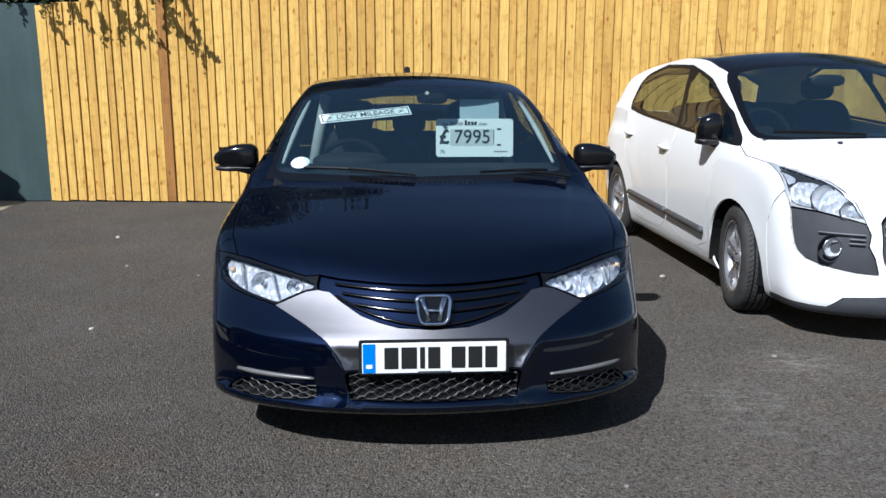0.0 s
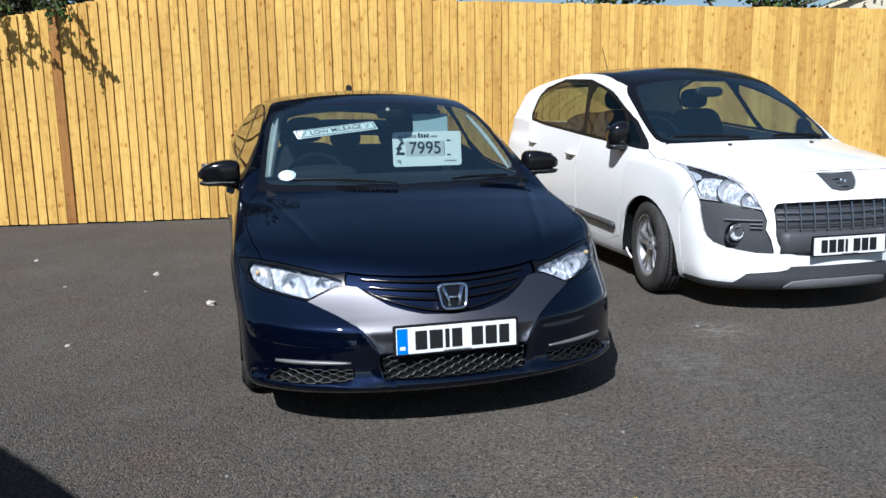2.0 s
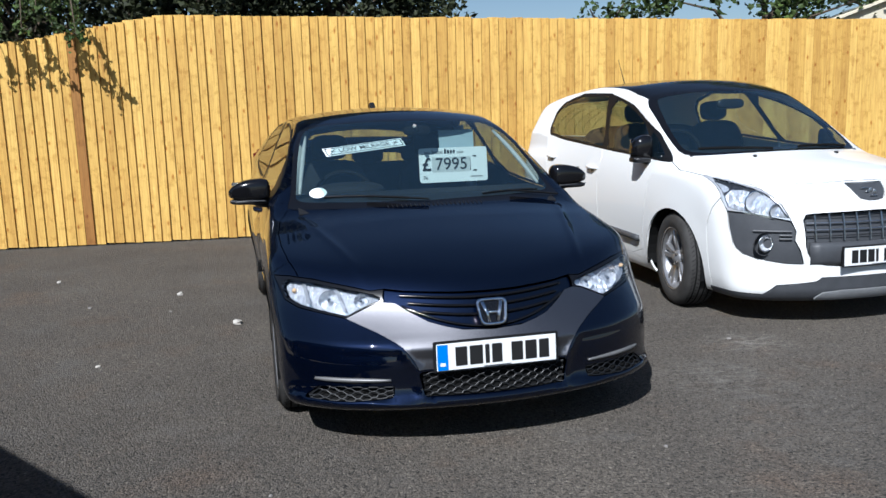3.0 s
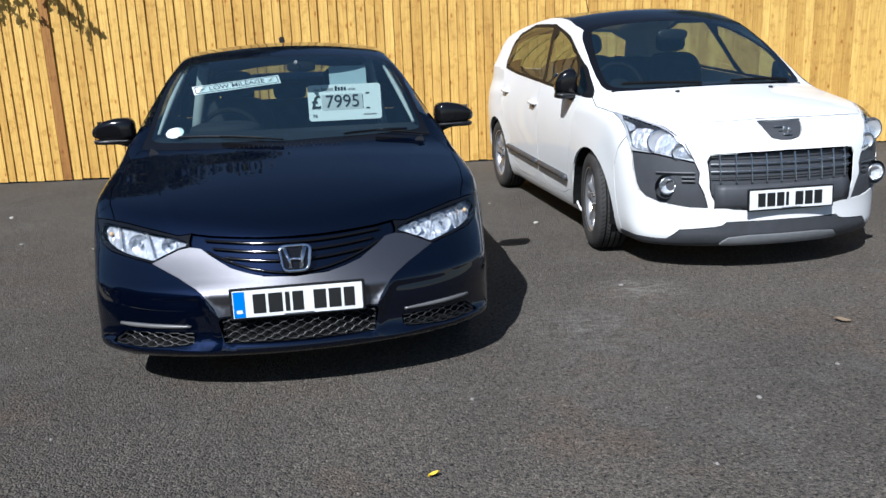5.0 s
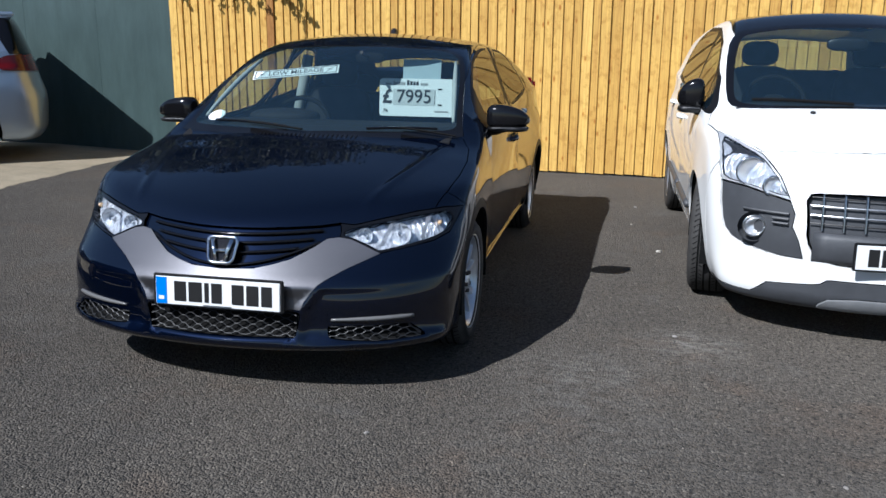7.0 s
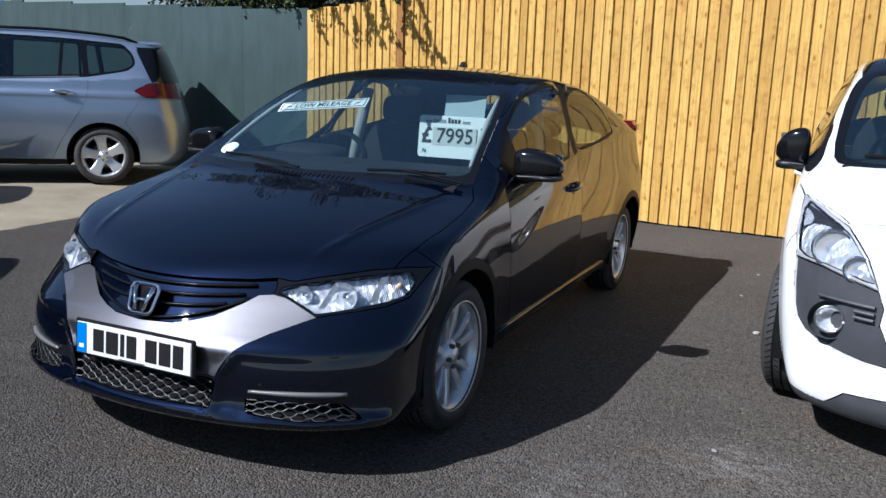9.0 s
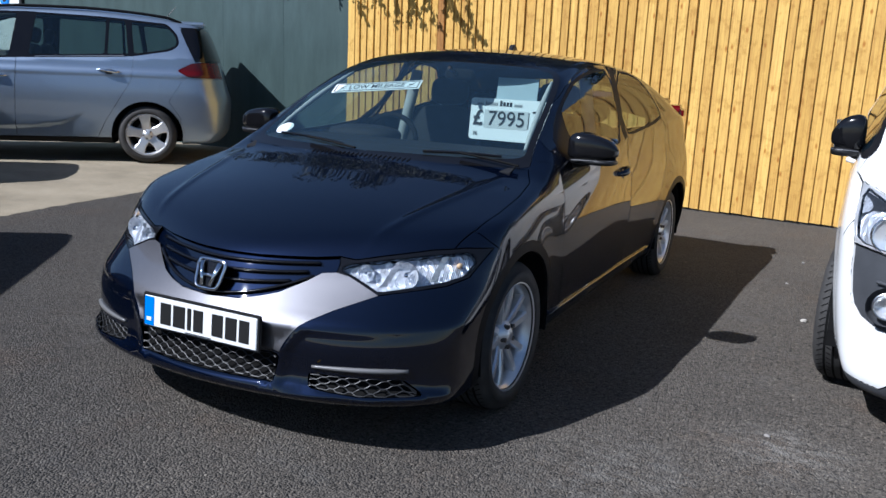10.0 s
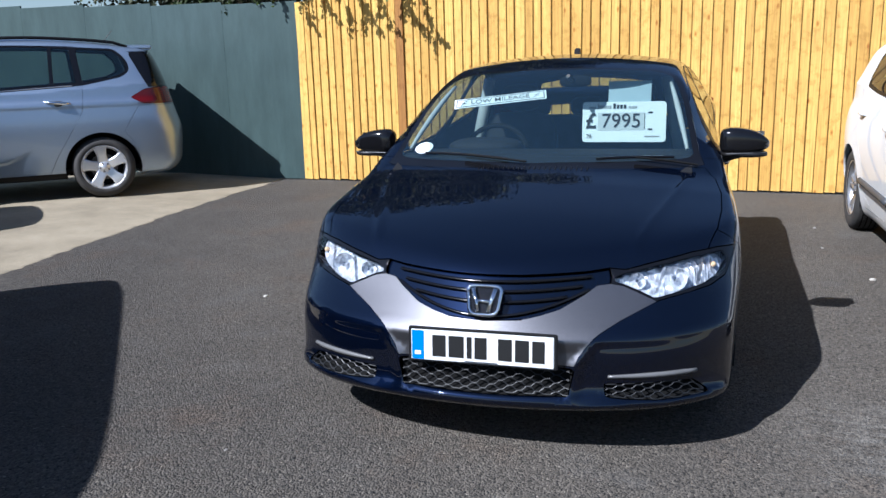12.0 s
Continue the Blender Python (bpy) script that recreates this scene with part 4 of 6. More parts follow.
    b.cut("headlamp_border", "front", [(0.43, 0.616), (0.475, 0.607), (0.591, 0.556), (0.687, 0.573), (0.778, 0.587), (0.830, 0.611), (0.849, 0.657), (0.868, 0.703), (0.80, 0.708), (0.707, 0.702), (0.574, 0.679), (0.479, 0.660), (0.424, 0.667), (0.432, 0.64)], ahead)
    b.cut("headlamp", "front", LAMP, ahead)
    b.cut("lower_intake", "front", [(-0.1, 0.349), (0.315, 0.349), (0.324, 0.340), (0.306, 0.258), (0.296, 0.250), (-0.1, 0.248)], ahead)
    b.cut("corner_intake", "front", fillet([(0.425, 0.294), (0.432, 0.250), (0.60, 0.234), (0.785, 0.238), (0.722, 0.288)], 0.014, 3), ahead)
    for y in (0.82, 3.50):
        b.cut("front_arch_trim" if y < 2 else "rear_arch_trim", "side", arc(y, 0.305, 0.382, n=40), lambda x, y, z: x > 0.6 and z < 0.75)
        b.cut("arch", "side", arc(y, 0.305, 0.342, n=40), lambda x, y, z: x > 0.45 and z < 0.75)
    b.finish()
    P = M_BLACK_PAINT
    for name in ("front_bumper", "hood", "tailgate"):
        b.panel(name, P, car, both=True)
    b.panel("body", P, car, "body_shell", both=True, gap=0.0015)
    b.panel("floor_pan", M_LINER, car, both=True, skirt=0, gap=0)
    b.panel("screen_border", M_GLOSS_BLACK, car, "screen_border", both=True, skirt=0, gap=0)
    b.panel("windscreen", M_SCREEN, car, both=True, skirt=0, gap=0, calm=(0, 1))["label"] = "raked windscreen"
    b.panel("rear_window", M_WINDOW, car, both=True, skirt=0)
    b.panel("lower_rear_window", M_WINDOW, car, both=True, skirt=0)
    b.panel("chin", M_CHIN_SHEEN, car, "bumper_centre", both=True, label="bumper centre with the sun's grey sheen painted in", gap=0.0)
    grille = b.panel("grille", P, car, both=True, sink=0.012, skirt=-0.011, gap=0.001)
    low = b.panel("lower_intake", M_LINER, car, both=True, sink=0.020, skirt=-0.018)
    for m in (0, 1):
        b.panel("fender", P, car, mirror=m)
        for door, glass_name, trim in (("front_door", "front_side_window", "front_window_trim"), ("rear_door", "rear_side_window", "rear_window_trim")):
            d = b.panel(door, P, car, mirror=m, calm=(1, 2))
            b.panel(glass_name, M_WINDOW, d, "side_window", mirror=m, skirt=0, calm=(1, 2))
            b.panel(trim, M_ARCH, d, "window_trim", mirror=m, skirt=0.01, gap=0)
            s = -1 if m else 1
            hy = 2.27 if door == "front_door" else 3.20
            if door == "front_door":
                pts = b.on_side([hy - 0.11, hy - 0.05, hy + 0.05, hy + 0.11], [0.812, 0.818, 0.826, 0.830], 0.022, bool(m))
                part("door_handle", tube_bm([pts[0] - Vector((s * 0.03, 0, 0)), pts[1], pts[2], pts[3] - Vector((s * 0.03, 0, 0))], [0.012, 0.017, 0.017, 0.012], 8), P, d, smooth=True)
                cup = b.on_side([hy - 0.01], [0.806], -0.018, bool(m))[0]
                part("handle_recess", ball_bm(0.022, 0.062, 0.036, cup, 2.3), M_GLOSS_BLACK, d, smooth=True)
        b.panel("pillar_trim", M_ARCH, car, mirror=m, skirt=0, gap=0)
        b.panel("quarter_window", M_WINDOW, car, mirror=m, skirt=0)
        b.panel("tail_lamp", M_RED_LENS, car, mirror=m)
        b.panel("front_arch_trim", M_ARCH, car, "arch_trim", mirror=m, gap=0.0)
        b.panel("rear_arch_trim", M_ARCH, car, "arch_trim", mirror=m, gap=0.0)
        s = -1 if m else 1
        wing = box_bm(0.60, 0.845, 3.80, 4.08, 1.035, 1.135, 0.03, 3)
        for v in wing.verts:
            v.co.x -= 0.16 * max(0, v.co.y - 3.86) if v.co.x > 0.7 else 0
            v.co.x *= s
        if m:
            bmesh.ops.reverse_faces(wing, faces=wing.faces[:])
        part("tail_lamp_wing", wing, M_RED_LENS, car, "red tail lamp that stands out from the side", smooth=False)
        # head lamps
        lamp = b.panel("headlamp_border", M_GLOSS_BLACK, car, "headlamp", mirror=m, label="clear headlamp with chrome reflectors")
        b.panel("headlamp", M_LENS, lamp, "lens", mirror=m, skirt=0, gap=0)
        b.panel("headlamp", M_FACET, lamp, "reflector", mirror=m, sink=0.030, skirt=-0.028, gap=0.001)
        for x, z, r in ((0.528, 0.630, 0.031), (0.660, 0.630, 0.046)):
            c = b.on_front([s * x], [z], -0.024)[0]
            part("lamp_bowl", bowl_bm(r, 0.030, at=(c.x, c.y - 0.016, c.z)), M_FACET, lamp, smooth=True)
            part("bulb_shield", ball_bm(r * 0.24, r * 0.50, r * 0.24, (c.x, c.y - 0.008, c.z), 2.2, u=12, v=8), M_CHROME, lamp, smooth=True)
        c = b.on_front([s * 0.800], [0.655], -0.020)[0]
        part("indicator_bulb", ball_bm(0.010, 0.014, 0.010, c, 2.2, u=12, v=8), M_AMBER, lamp, "pale amber indicator bulb", smooth=True)
        for x0, x1, za, zb in ((0.585, 0.612, 0.580, 0.664), (0.728, 0.742, 0.600, 0.680)):
            front = b.on_front([s * x0, s * (x0 + x1) / 2, s * x1], [za, (za + zb) / 2, zb], -0.004)
            fin = bmesh.new()
            rows = [(fin.verts.new(p), fin.verts.new(p + Vector((s * 0.013, 0.028, 0.0)))) for p in front]
            for p, q in zip(rows, rows[1:]):
                fin.faces.new((p[0], p[1], q[1], q[0]))
            bmesh.ops.solidify(fin, geom=fin.faces[:], thickness=0.004)
            part("reflector_fin", fin, M_REFLECTOR, lamp)
        # lower corners of the bumper
        rec = b.panel("corner_intake", M_LINER, car, mirror=m, sink=0.028, skirt=-0.026)
        xs = (0.432, 0.765)
        hc = honeycomb(b, *(xs if s > 0 else (-xs[1], -xs[0])), lambda x: 0.252 - 0.014 * min(1, (abs(x) - 0.43) / 0.17), lambda x: 0.290 - 0.042 * max(0, (abs(x) - 0.715)) / 0.05, 4, -0.003, 0.064)
        part("honeycomb", hc, M_MESH, rec)["kind"] = "stuff"
        xs = np.linspace(0.438, 0.735, 16)
        strip = b.on_front(s * xs, [0.320] * 16, 0.003)
        part("light_strip", tube_bm(strip, [0.004 + 0.0055 * math.sin(math.pi * min(1, k / 10 + 0.12) * 0.5) * (1 if k < 14 else 0.6) for k in range(16)], 8), M_STRIP, car, "slim silver strip over the lower corner", smooth=True)
        ys = np.linspace(1.28, 3.06, 15)
        part("sill_edge", tube_bm(b.on_side(ys, [0.272] * 15, 0.002, bool(m)), 0.009, 8, flat=0.7), P, car, smooth=True)
        door_mirror(car, 0.935, 1.48, 1.0, bool(m), M_GLOSS_BLACK, size=(0.112, 0.075, 0.076))
    # honeycomb, grille bars and badge
    part("honeycomb", honeycomb(b, -0.308, 0.308, lambda x: 0.254, lambda x: 0.345, 6, -0.003, 0.066), M_MESH, low)["kind"] = "stuff"
    for z, half, bend in ((0.632, 0.365, 0.012), (0.600, 0.335, 0.014), (0.566, 0.285, 0.016)):
        xs = np.linspace(-half, half, 29)
        pts = b.on_front(xs, z + bend * (xs / half) ** 2, -0.005)
        part("grille_bar", tube_bm(pts, 0.0085, 8, flat=0.7), M_GLOSS_BLACK, grille, smooth=True)
        part("grille_edge", tube_bm([p + Vector((0, -0.0085, 0.002)) for p in pts], 0.0012, 6), M_GLOSS_BLACK, grille)
    xs = np.linspace(-0.36, 0.36, 33)
    lip = b.on_front(xs, 0.522 + 0.62 * xs ** 2, -0.004)
    part("grille_lip", tube_bm(lip, 0.007, 8, flat=0.7), M_GLOSS_BLACK, grille, smooth=True)
    badge = new("badge")
    badge.parent = car
    badge.matrix_basis = pose(0, 0.052, 0.578, -24)
    badge["label"] = "chrome maker's badge"
    ring = fillet([(-0.064, 0.052), (0.064, 0.052), (0.050, -0.052), (-0.050, -0.052)], 0.026, 5)
    part("badge_ring", tube_bm([(x, 0, z) for x, z in ring + ring[:2]], 0.007, 8, up=(0, 1, 0)), M_CHROME, badge, smooth=True)
    part("badge_back", prism_bm(fillet([(-0.06, 0.048), (0.06, 0.048), (0.047, -0.048), (-0.047, -0.048)], 0.024, 5), 0.004, 0.014), M_GLOSS_BLACK, badge)
    for s in (-1, 1):
        part("badge_upright", tube_bm([(s * 0.020, -0.004, -0.042), (s * 0.026, -0.008, -0.008), (s * 0.040, -0.004, 0.042)], [0.0085, 0.0075, 0.0095], 8), M_CHROME, badge, smooth=True)
    part("badge_bridge", tube_bm([(-0.027, -0.006, -0.004), (0.027, -0.006, -0.004)], 0.0065, 8), M_CHROME, badge, smooth=True)
    number_plate(car, pose(0, -0.004, 0.416, -4), True)
    # wipers and cowl
    for x0, x1, y0, y1 in ((-0.13, -0.56, 1.06, 1.165), (0.62, 0.28, 1.155, 1.075)):
        xs = np.linspace(x0, x1, 9)
        ys = np.linspace(y0, y1, 9)
        wiper = new("wiper")
        wiper.parent = car
        part("blade", tube_bm(b.on_top(xs, ys + 0.018, 0.010), 0.0045, 6, flat=1.5), M_GLOSS_BLACK, wiper)
        part("wiper_arm", tube_bm(b.on_top(np.linspace(x0 + 0.10 * np.sign(x0 - x1), (x0 + x1) / 2, 6), np.linspace(y0 - 0.03, (y0 + y1) / 2, 6), 0.022), 0.008, 6, flat=0.6), M_LINER, wiper)
    vent = bmesh.new()
    for k in range(22):
        x = -0.25 + 0.5 * k / 21
        tube_bm(b.on_top([x, x], [0.992 + 0.14 * x * x, 1.024 + 0.14 * x * x], 0.002), 0.003, 4, vent)
    part("cowl_vent", vent, M_BLACK_PLASTIC, car)
    # roof aerial and spoiler
    fin = prism_bm([(-0.03, -0.01), (0.07, -0.01), (0.075, 0.012), (0.055, 0.045), (0.035, 0.05), (0.0, 0.02)], -0.016, 0.016, 0.006)
    part("roof_aerial", fin, M_BLACK_PLASTIC, car, at=pose(-0.02, 2.72, 1.425, -4, 0, 90) @ Matrix.Scale(1.15, 4))
    sp = bmesh.new()
    prev = None
    for k in range(25):
        x = -0.72 + 1.44 * k / 24
        y0, z0 = 3.80 + 0.04 * (1 - (x / 0.72) ** 2), 1.165 + 0.03 * (1 - (x / 0.72) ** 2)
        ring = [sp.verts.new((x, y0 + dy, z0 + dz)) for dy, dz in ((-0.02, -0.03), (0.0, 0.012), (0.09, 0.016), (0.16, 0.002), (0.165, -0.015), (0.10, -0.05))]
        if prev:
            for i in range(6):
                sp.faces.new((prev[i], prev[(i + 1) % 6], ring[(i + 1) % 6], ring[i]))
        else:
            sp.faces.new(ring)
        prev = ring
    sp.faces.new(prev[::-1])
    bmesh.ops.recalc_face_normals(sp, faces=sp.faces[:])
    bmesh.ops.bevel(sp, geom=[e for e in sp.edges if len(e.link_faces) == 2 and e.calc_face_angle() > 0.6], offset=0.008, segments=2, affect="EDGES")
    part("spoiler", sp, P, car)
    for y in (0.82, 3.50):
        arch_liner(car, y, 0.342, 0.88)
        for left in (False, True):
            wheel(car, 0.872, y, 0.298, 0.205, "ten", left, rim_r=0.214)
    # cabin
    dash = prism_bm([(1.06, 0.60), (1.06, 0.905), (1.25, 0.965), (1.55, 0.965), (1.72, 0.93), (1.76, 0.85), (1.70, 0.60)], -0.72, 0.72, 0.02)
    bmesh.ops.rotate(dash, verts=dash.verts[:], matrix=Matrix.Rotation(radians(90), 3, "Z"))
    for v in dash.verts:
        v.co.x = -v.co.x
    part("dashboard", dash, M_DASH, car)
    bin_ = ball_bm(0.20, 0.13, 0.05, (-0.36, 1.62, 0.965), 2.6)
    part("binnacle", bin_, M_DASH, car, smooth=True)
    steering_wheel(car, pose(-0.36, 1.84, 0.885, -22))
    for x in (-0.36, 0.36):
        seat(car, x, 2.2)
    part("rear_bench", ball_bm(0.62, 0.09, 0.32, (0, 3.12, 0.72), 5), M_CLOTH, car, smooth=True)
    for x in (-0.38, 0.0, 0.38):
        part("rear_headrest", ball_bm(0.12, 0.045, 0.07, (x, 3.18, 1.09), 3), M_CLOTH, car, smooth=True)
    part("cabin_floor", box_bm(-0.74, 0.74, 1.3, 3.9, 0.2, 0.24), M_LINER, car)
    part("mirror_stem", tube_bm([(0.06, 1.74, 1.325), (0.08, 1.79, 1.30)], 0.012, 8), M_BLACK_PLASTIC, car)
    part("cabin_mirror", ball_bm(0.085, 0.022, 0.030, (0.09, 1.81, 1.295), 3), M_LINER, car, smooth=True)
    for s in (-1, 1):
        ps = [p - Vector((s * 0.022, 0, 0.026)) for p in b.on_top(s * np.linspace(0.698, 0.605, 10), np.linspace(1.30, 1.84, 10))]
        part("pillar_cover", tube_bm(ps, [0.008 + 0.006 * math.sin(math.pi * k / 9) for k in range(10)], 8), M_TRIM, car, smooth=True)
        sash = [(s * 0.67, 2.46, 0.62), (s * 0.60, 2.48, 1.0), (s * 0.54, 2.50, 1.30)]
        part("inner_pillar", tube_bm(sash, 0.035, 8), M_TRIM, car, smooth=True)
    return car, b


hatchback()


# ---------------------------------------------------------------- the white crossover
CROSS = pose(2.665, 4.42, 0.0, 0, 0, 8.5)


def cross_body():
    return Body(
        top=curve((-0.1, 0.55), (0.03, 0.80), (0.12, 0.90), (0.4, 0.98), (0.8, 1.05), (0.95, 1.08), (1.2, 1.22), (1.5, 1.41), (1.75, 1.53), (2.1, 1.605), (2.6, 1.62), (3.2, 1.585), (3.7, 1.51), (4.1, 1.39), (4.5, 1.2)),
        crown=curve((0.0, 0.12), (1.0, 0.10), (2.0, 0.12), (4.2, 0.15)),
        width=curve((-0.2, 0.84), (0.3, 0.865), (0.9, 0.89), (3.0, 0.905), (3.6, 0.91), (4.4, 0.84)),
        tuck=curve((0.1, 0.11), (0.3, 0.045), (0.55, 0.01), (0.75, 0.0), (0.9, 0.01), (1.05, 0.05), (1.3, 0.06)),
        belt=curve((0.0, 1.0), (1.3, 1.04), (2.2, 1.08), (3.3, 1.14), (4.2, 1.18)),
        lean=lambda y: 0.28 + 0 * y,
        nose=curve((0.12, 0.10), (0.19, 0.02), (0.25, 0.0), (0.35, 0.0), (0.5, -0.01), (0.7, 0.01), (0.82, 0.05), (0.95, 0.2)),
        plan=lambda x, z: 0.34 * x * x + 0.40 * x ** 6,
        tail=curve((0.15, 4.2), (0.35, 4.34), (0.7, 4.34), (1.0, 4.26), (1.3, 4.08), (1.6, 3.8)),
        tail_plan=lambda x: 0.25 * x * x + 0.3 * x ** 6,
        floor=0.15, soft=0.024, length=4.4, height=1.7, half=0.95, spine=(0.85, 3.4, 0.55), step=0.025, shoulder=0.02, bow=0.15,
        extra=lambda x, y, z: 0.014 * np.exp(-(np.hypot(y - 0.945, z - 0.32) / 0.42) ** 6) + 0.014 * np.exp(-(np.hypot(y - 3.525, z - 0.32) / 0.42) ** 6))


def crossover():
    car = thing("parked_car", CROSS, "white crossover with a black glass roof and dark grey bumper corners", "car", "cars in the yard")
    b = cross_body()
    far = lambda x, y, z: True
    ahead = lambda x, y, z: y < 1.0
    flank = lambda x, y, z: x > 0.42
    high = lambda x, y, z: z > 0.8
    b.cut("front_bumper", "side", [(-0.3, 0.05), (-0.3, 1.0), (0.3, 1.0), (0.47, 0.74), (0.52, 0.62), (0.52, 0.05)], far)
    b.cut("fender", "side", [(0.3, 1.0), (0.47, 0.74), (0.52, 0.62), (0.52, 0.16), (1.40, 0.16), (1.36, 0.55), (1.29, 0.8), (1.20, 1.02), (1.05, 1.06)], lambda x, y, z: x > 0.55)
    b.cut("hood", "top", [(-0.1, 0.16), (0.19, 0.171), (0.35, 0.197), (0.497, 0.241), (0.648, 0.304), (0.745, 0.50), (0.825, 0.69), (0.85, 0.9), (0.82, 1.06), (0.70, 1.06), (0.5, 0.95), (0.236, 0.87), (-0.1, 0.852)], lambda x, y, z: z > 0.82)
    b.cut("front_door", "side", rounded([(1.20, 1.04), (1.30, 0.8), (1.37, 0.5), (1.41, 0.27), (2.16, 0.27), (2.15, 0.7), (2.12, 1.08), (2.40, 1.515), (1.9, 1.42), (1.35, 1.2)], 1), flank)
    b.cut("rear_door", "side", rounded([(2.125, 1.08), (2.16, 0.7), (2.17, 0.27), (2.98, 0.27), (3.05, 0.55), (3.22, 0.72), (3.36, 1.0), (3.40, 1.25), (3.36, 1.43), (2.95, 1.53), (2.405, 1.52)], 1), flank)
    b.cut("floor_pan", "side", [(-1, -1), (6, -1), (6, 0.172), (-1, 0.172)], far)
    b.cut("sill", "side", [(1.15, 0.17), (3.2, 0.17), (3.2, 0.255), (1.15, 0.255)], flank)
    b.cut("roof_glass", "top", rounded([(-0.1, 1.62, 1), (0.60, 1.66), (0.655, 1.78), (0.60, 2.4), (0.57, 3.3), (0.5, 3.45), (-0.1, 3.5, 1)], 1), high)
    b.cut("screen_border", "top", rounded([(-0.1, 0.862, 1), (0.236, 0.877), (0.5, 0.955), (0.70, 1.055), (0.735, 1.16), (0.715, 1.46), (0.67, 1.74), (0.6, 1.76), (-0.1, 1.70, 1)], 1), high)
    b.cut("windscreen", "top", rounded([(-0.1, 0.91, 1), (0.236, 0.92), (0.5, 1.0), (0.67, 1.09), (0.695, 1.18), (0.665, 1.46), (0.61, 1.69), (0.55, 1.71), (-0.1, 1.66, 1)], 2), high)
    wins = [(1.06, 0.998), (1.335, 1.03), (1.977, 1.062), (2.976, 1.125), (3.33, 1.165), (3.385, 1.21), (3.37, 1.36), (3.28, 1.435), (2.948, 1.512), (2.391, 1.50), (1.908, 1.40), (1.375, 1.19)]
    b.cut("window_trim", "side", fillet(grow(wins, 0.014), 0.03), flank)
    b.cut("front_quarter_window", "side", rounded([(1.10, 1.007), (1.37, 1.04), (1.47, 1.215), (1.375, 1.182)], 1), flank)
    b.cut("front_side_window", "side", rounded([(1.40, 1.04), (1.99, 1.068), (2.09, 1.075), (2.33, 1.485), (1.908, 1.392), (1.51, 1.235)], 1), flank)
    b.cut("rear_side_window", "side", fillet([(2.15, 1.08), (2.976, 1.133), (3.325, 1.174), (3.375, 1.215), (3.36, 1.355), (3.27, 1.425), (2.948, 1.50), (2.41, 1.49)], 0.03), flank)
    b.cut("rear_window", "front", rounded([(-0.1, 1.08, 1), (0.62, 1.12), (0.55, 1.44), (-0.1, 1.48, 1)], 1), lambda x, y, z: y > 3.7)
    b.cut("tail_lamp", "side", rounded([(3.98, 1.0), (4.4, 0.96), (4.3, 1.25), (4.08, 1.26)], 1), lambda x, y, z: x > 0.5)
    # nose
    head = [(0.821, 0.941), (0.832, 0.80), (0.818, 0.732), (0.716, 0.722), (0.534, 0.678), (0.556, 0.73), (0.575, 0.776), (0.61, 0.825), (0.648, 0.871), (0.745, 0.918)]
    b.cut("headlamp_border", "front", head, ahead)
    lens = rounded(grow(head, -0.012), 1)
    b.cut("headlamp", "front", lens, ahead)
    b.cut("badge_plate", "front", rounded([(-0.1, 0.893, 1), (0.137, 0.893, 1), (0.112, 0.835), (0.075, 0.79), (-0.1, 0.787, 1)], 1), ahead)
    b.cut("grille", "front", rounded([(-0.1, 0.731, 1), (0.39, 0.722), (0.47, 0.712), (0.458, 0.60), (0.455, 0.50), (0.41, 0.42), (0.29, 0.39), (-0.1, 0.385, 1)], 1), ahead)
    b.cut("corner_insert", "front", [(0.819, 0.728), (0.716, 0.717), (0.534, 0.672), (0.512, 0.616), (0.519, 0.558), (0.489, 0.495), (0.462, 0.408), (0.56, 0.412), (0.635, 0.425), (0.72, 0.445), (0.765, 0.466), (0.792, 0.50), (0.805, 0.543), (0.815, 0.63)], ahead)
    b.cut("front_skirt", "front", [(-0.1, 0.325), (0.35, 0.321), (0.375, 0.300), (0.41, 0.292), (0.60, 0.272), (0.66, 0.21), (0.9, 0.21), (0.9, 0.1), (-0.1, 0.1)], lambda x, y, z: y < 0.55)
    b.cut("skid_plate", "front", rounded([(-0.1, 0.245, 1), (0.325, 0.242), (0.385, 0.19), (0.36, 0.175), (-0.1, 0.18, 1)], 1), lambda x, y, z: y < 0.4)
    for y in (0.945, 3.525):
        b.cut("arch", "side", arc(y, 0.32, 0.368, n=40), lambda x, y, z: x > 0.45 and z < 0.8)
    b.finish()
    P = M_WHITE_PAINT
    for name in ("front_bumper", "hood"):
        b.panel(name, P, car, both=True, gap=0.004, skirt=0.02)
    b.panel("body", P, car, "body_shell", both=True, gap=0.0015)
    b.panel("floor_pan", M_LINER, car, both=True, skirt=0, gap=0)
    b.panel("roof_glass", M_GLOSS_BLACK, car, both=True, label="black glass roof")
    b.panel("screen_border", M_GLOSS_BLACK, car, both=True, skirt=0, gap=0)
    b.panel("windscreen", M_SCREEN, car, both=True, skirt=0, gap=0)
    b.panel("rear_window", M_WINDOW, car, both=True, skirt=0)
    skirt = b.panel("front_skirt", M_GREY_PLASTIC, car, both=True, label="dark grey plastic front skirt")
    b.panel("skid_plate", M_SKID, skirt, both=True, label="silver grey skid plate", sink=-0.008)
    bp = b.panel("badge_plate", M_GREY_PLASTIC, car, both=True, label="grey shield with a raised maker's mark", sink=0.004)
    for x, z, dx, dz in ((-0.03, 0.858, 0.03, 0.006), (0.0, 0.842, 0.012, 0.03), (0.028, 0.836, 0.012, 0.026), (0.014, 0.815, 0.03, 0.006), (-0.022, 0.838, 0.016, 0.005)):
        c = b.on_front([x], [z], 0.004)[0]
        part("badge_stroke", ball_bm(dx, 0.006, dz * 0.6, c, 2.5, u=14, v=8), M_CHROME_DULL, bp, smooth=True)
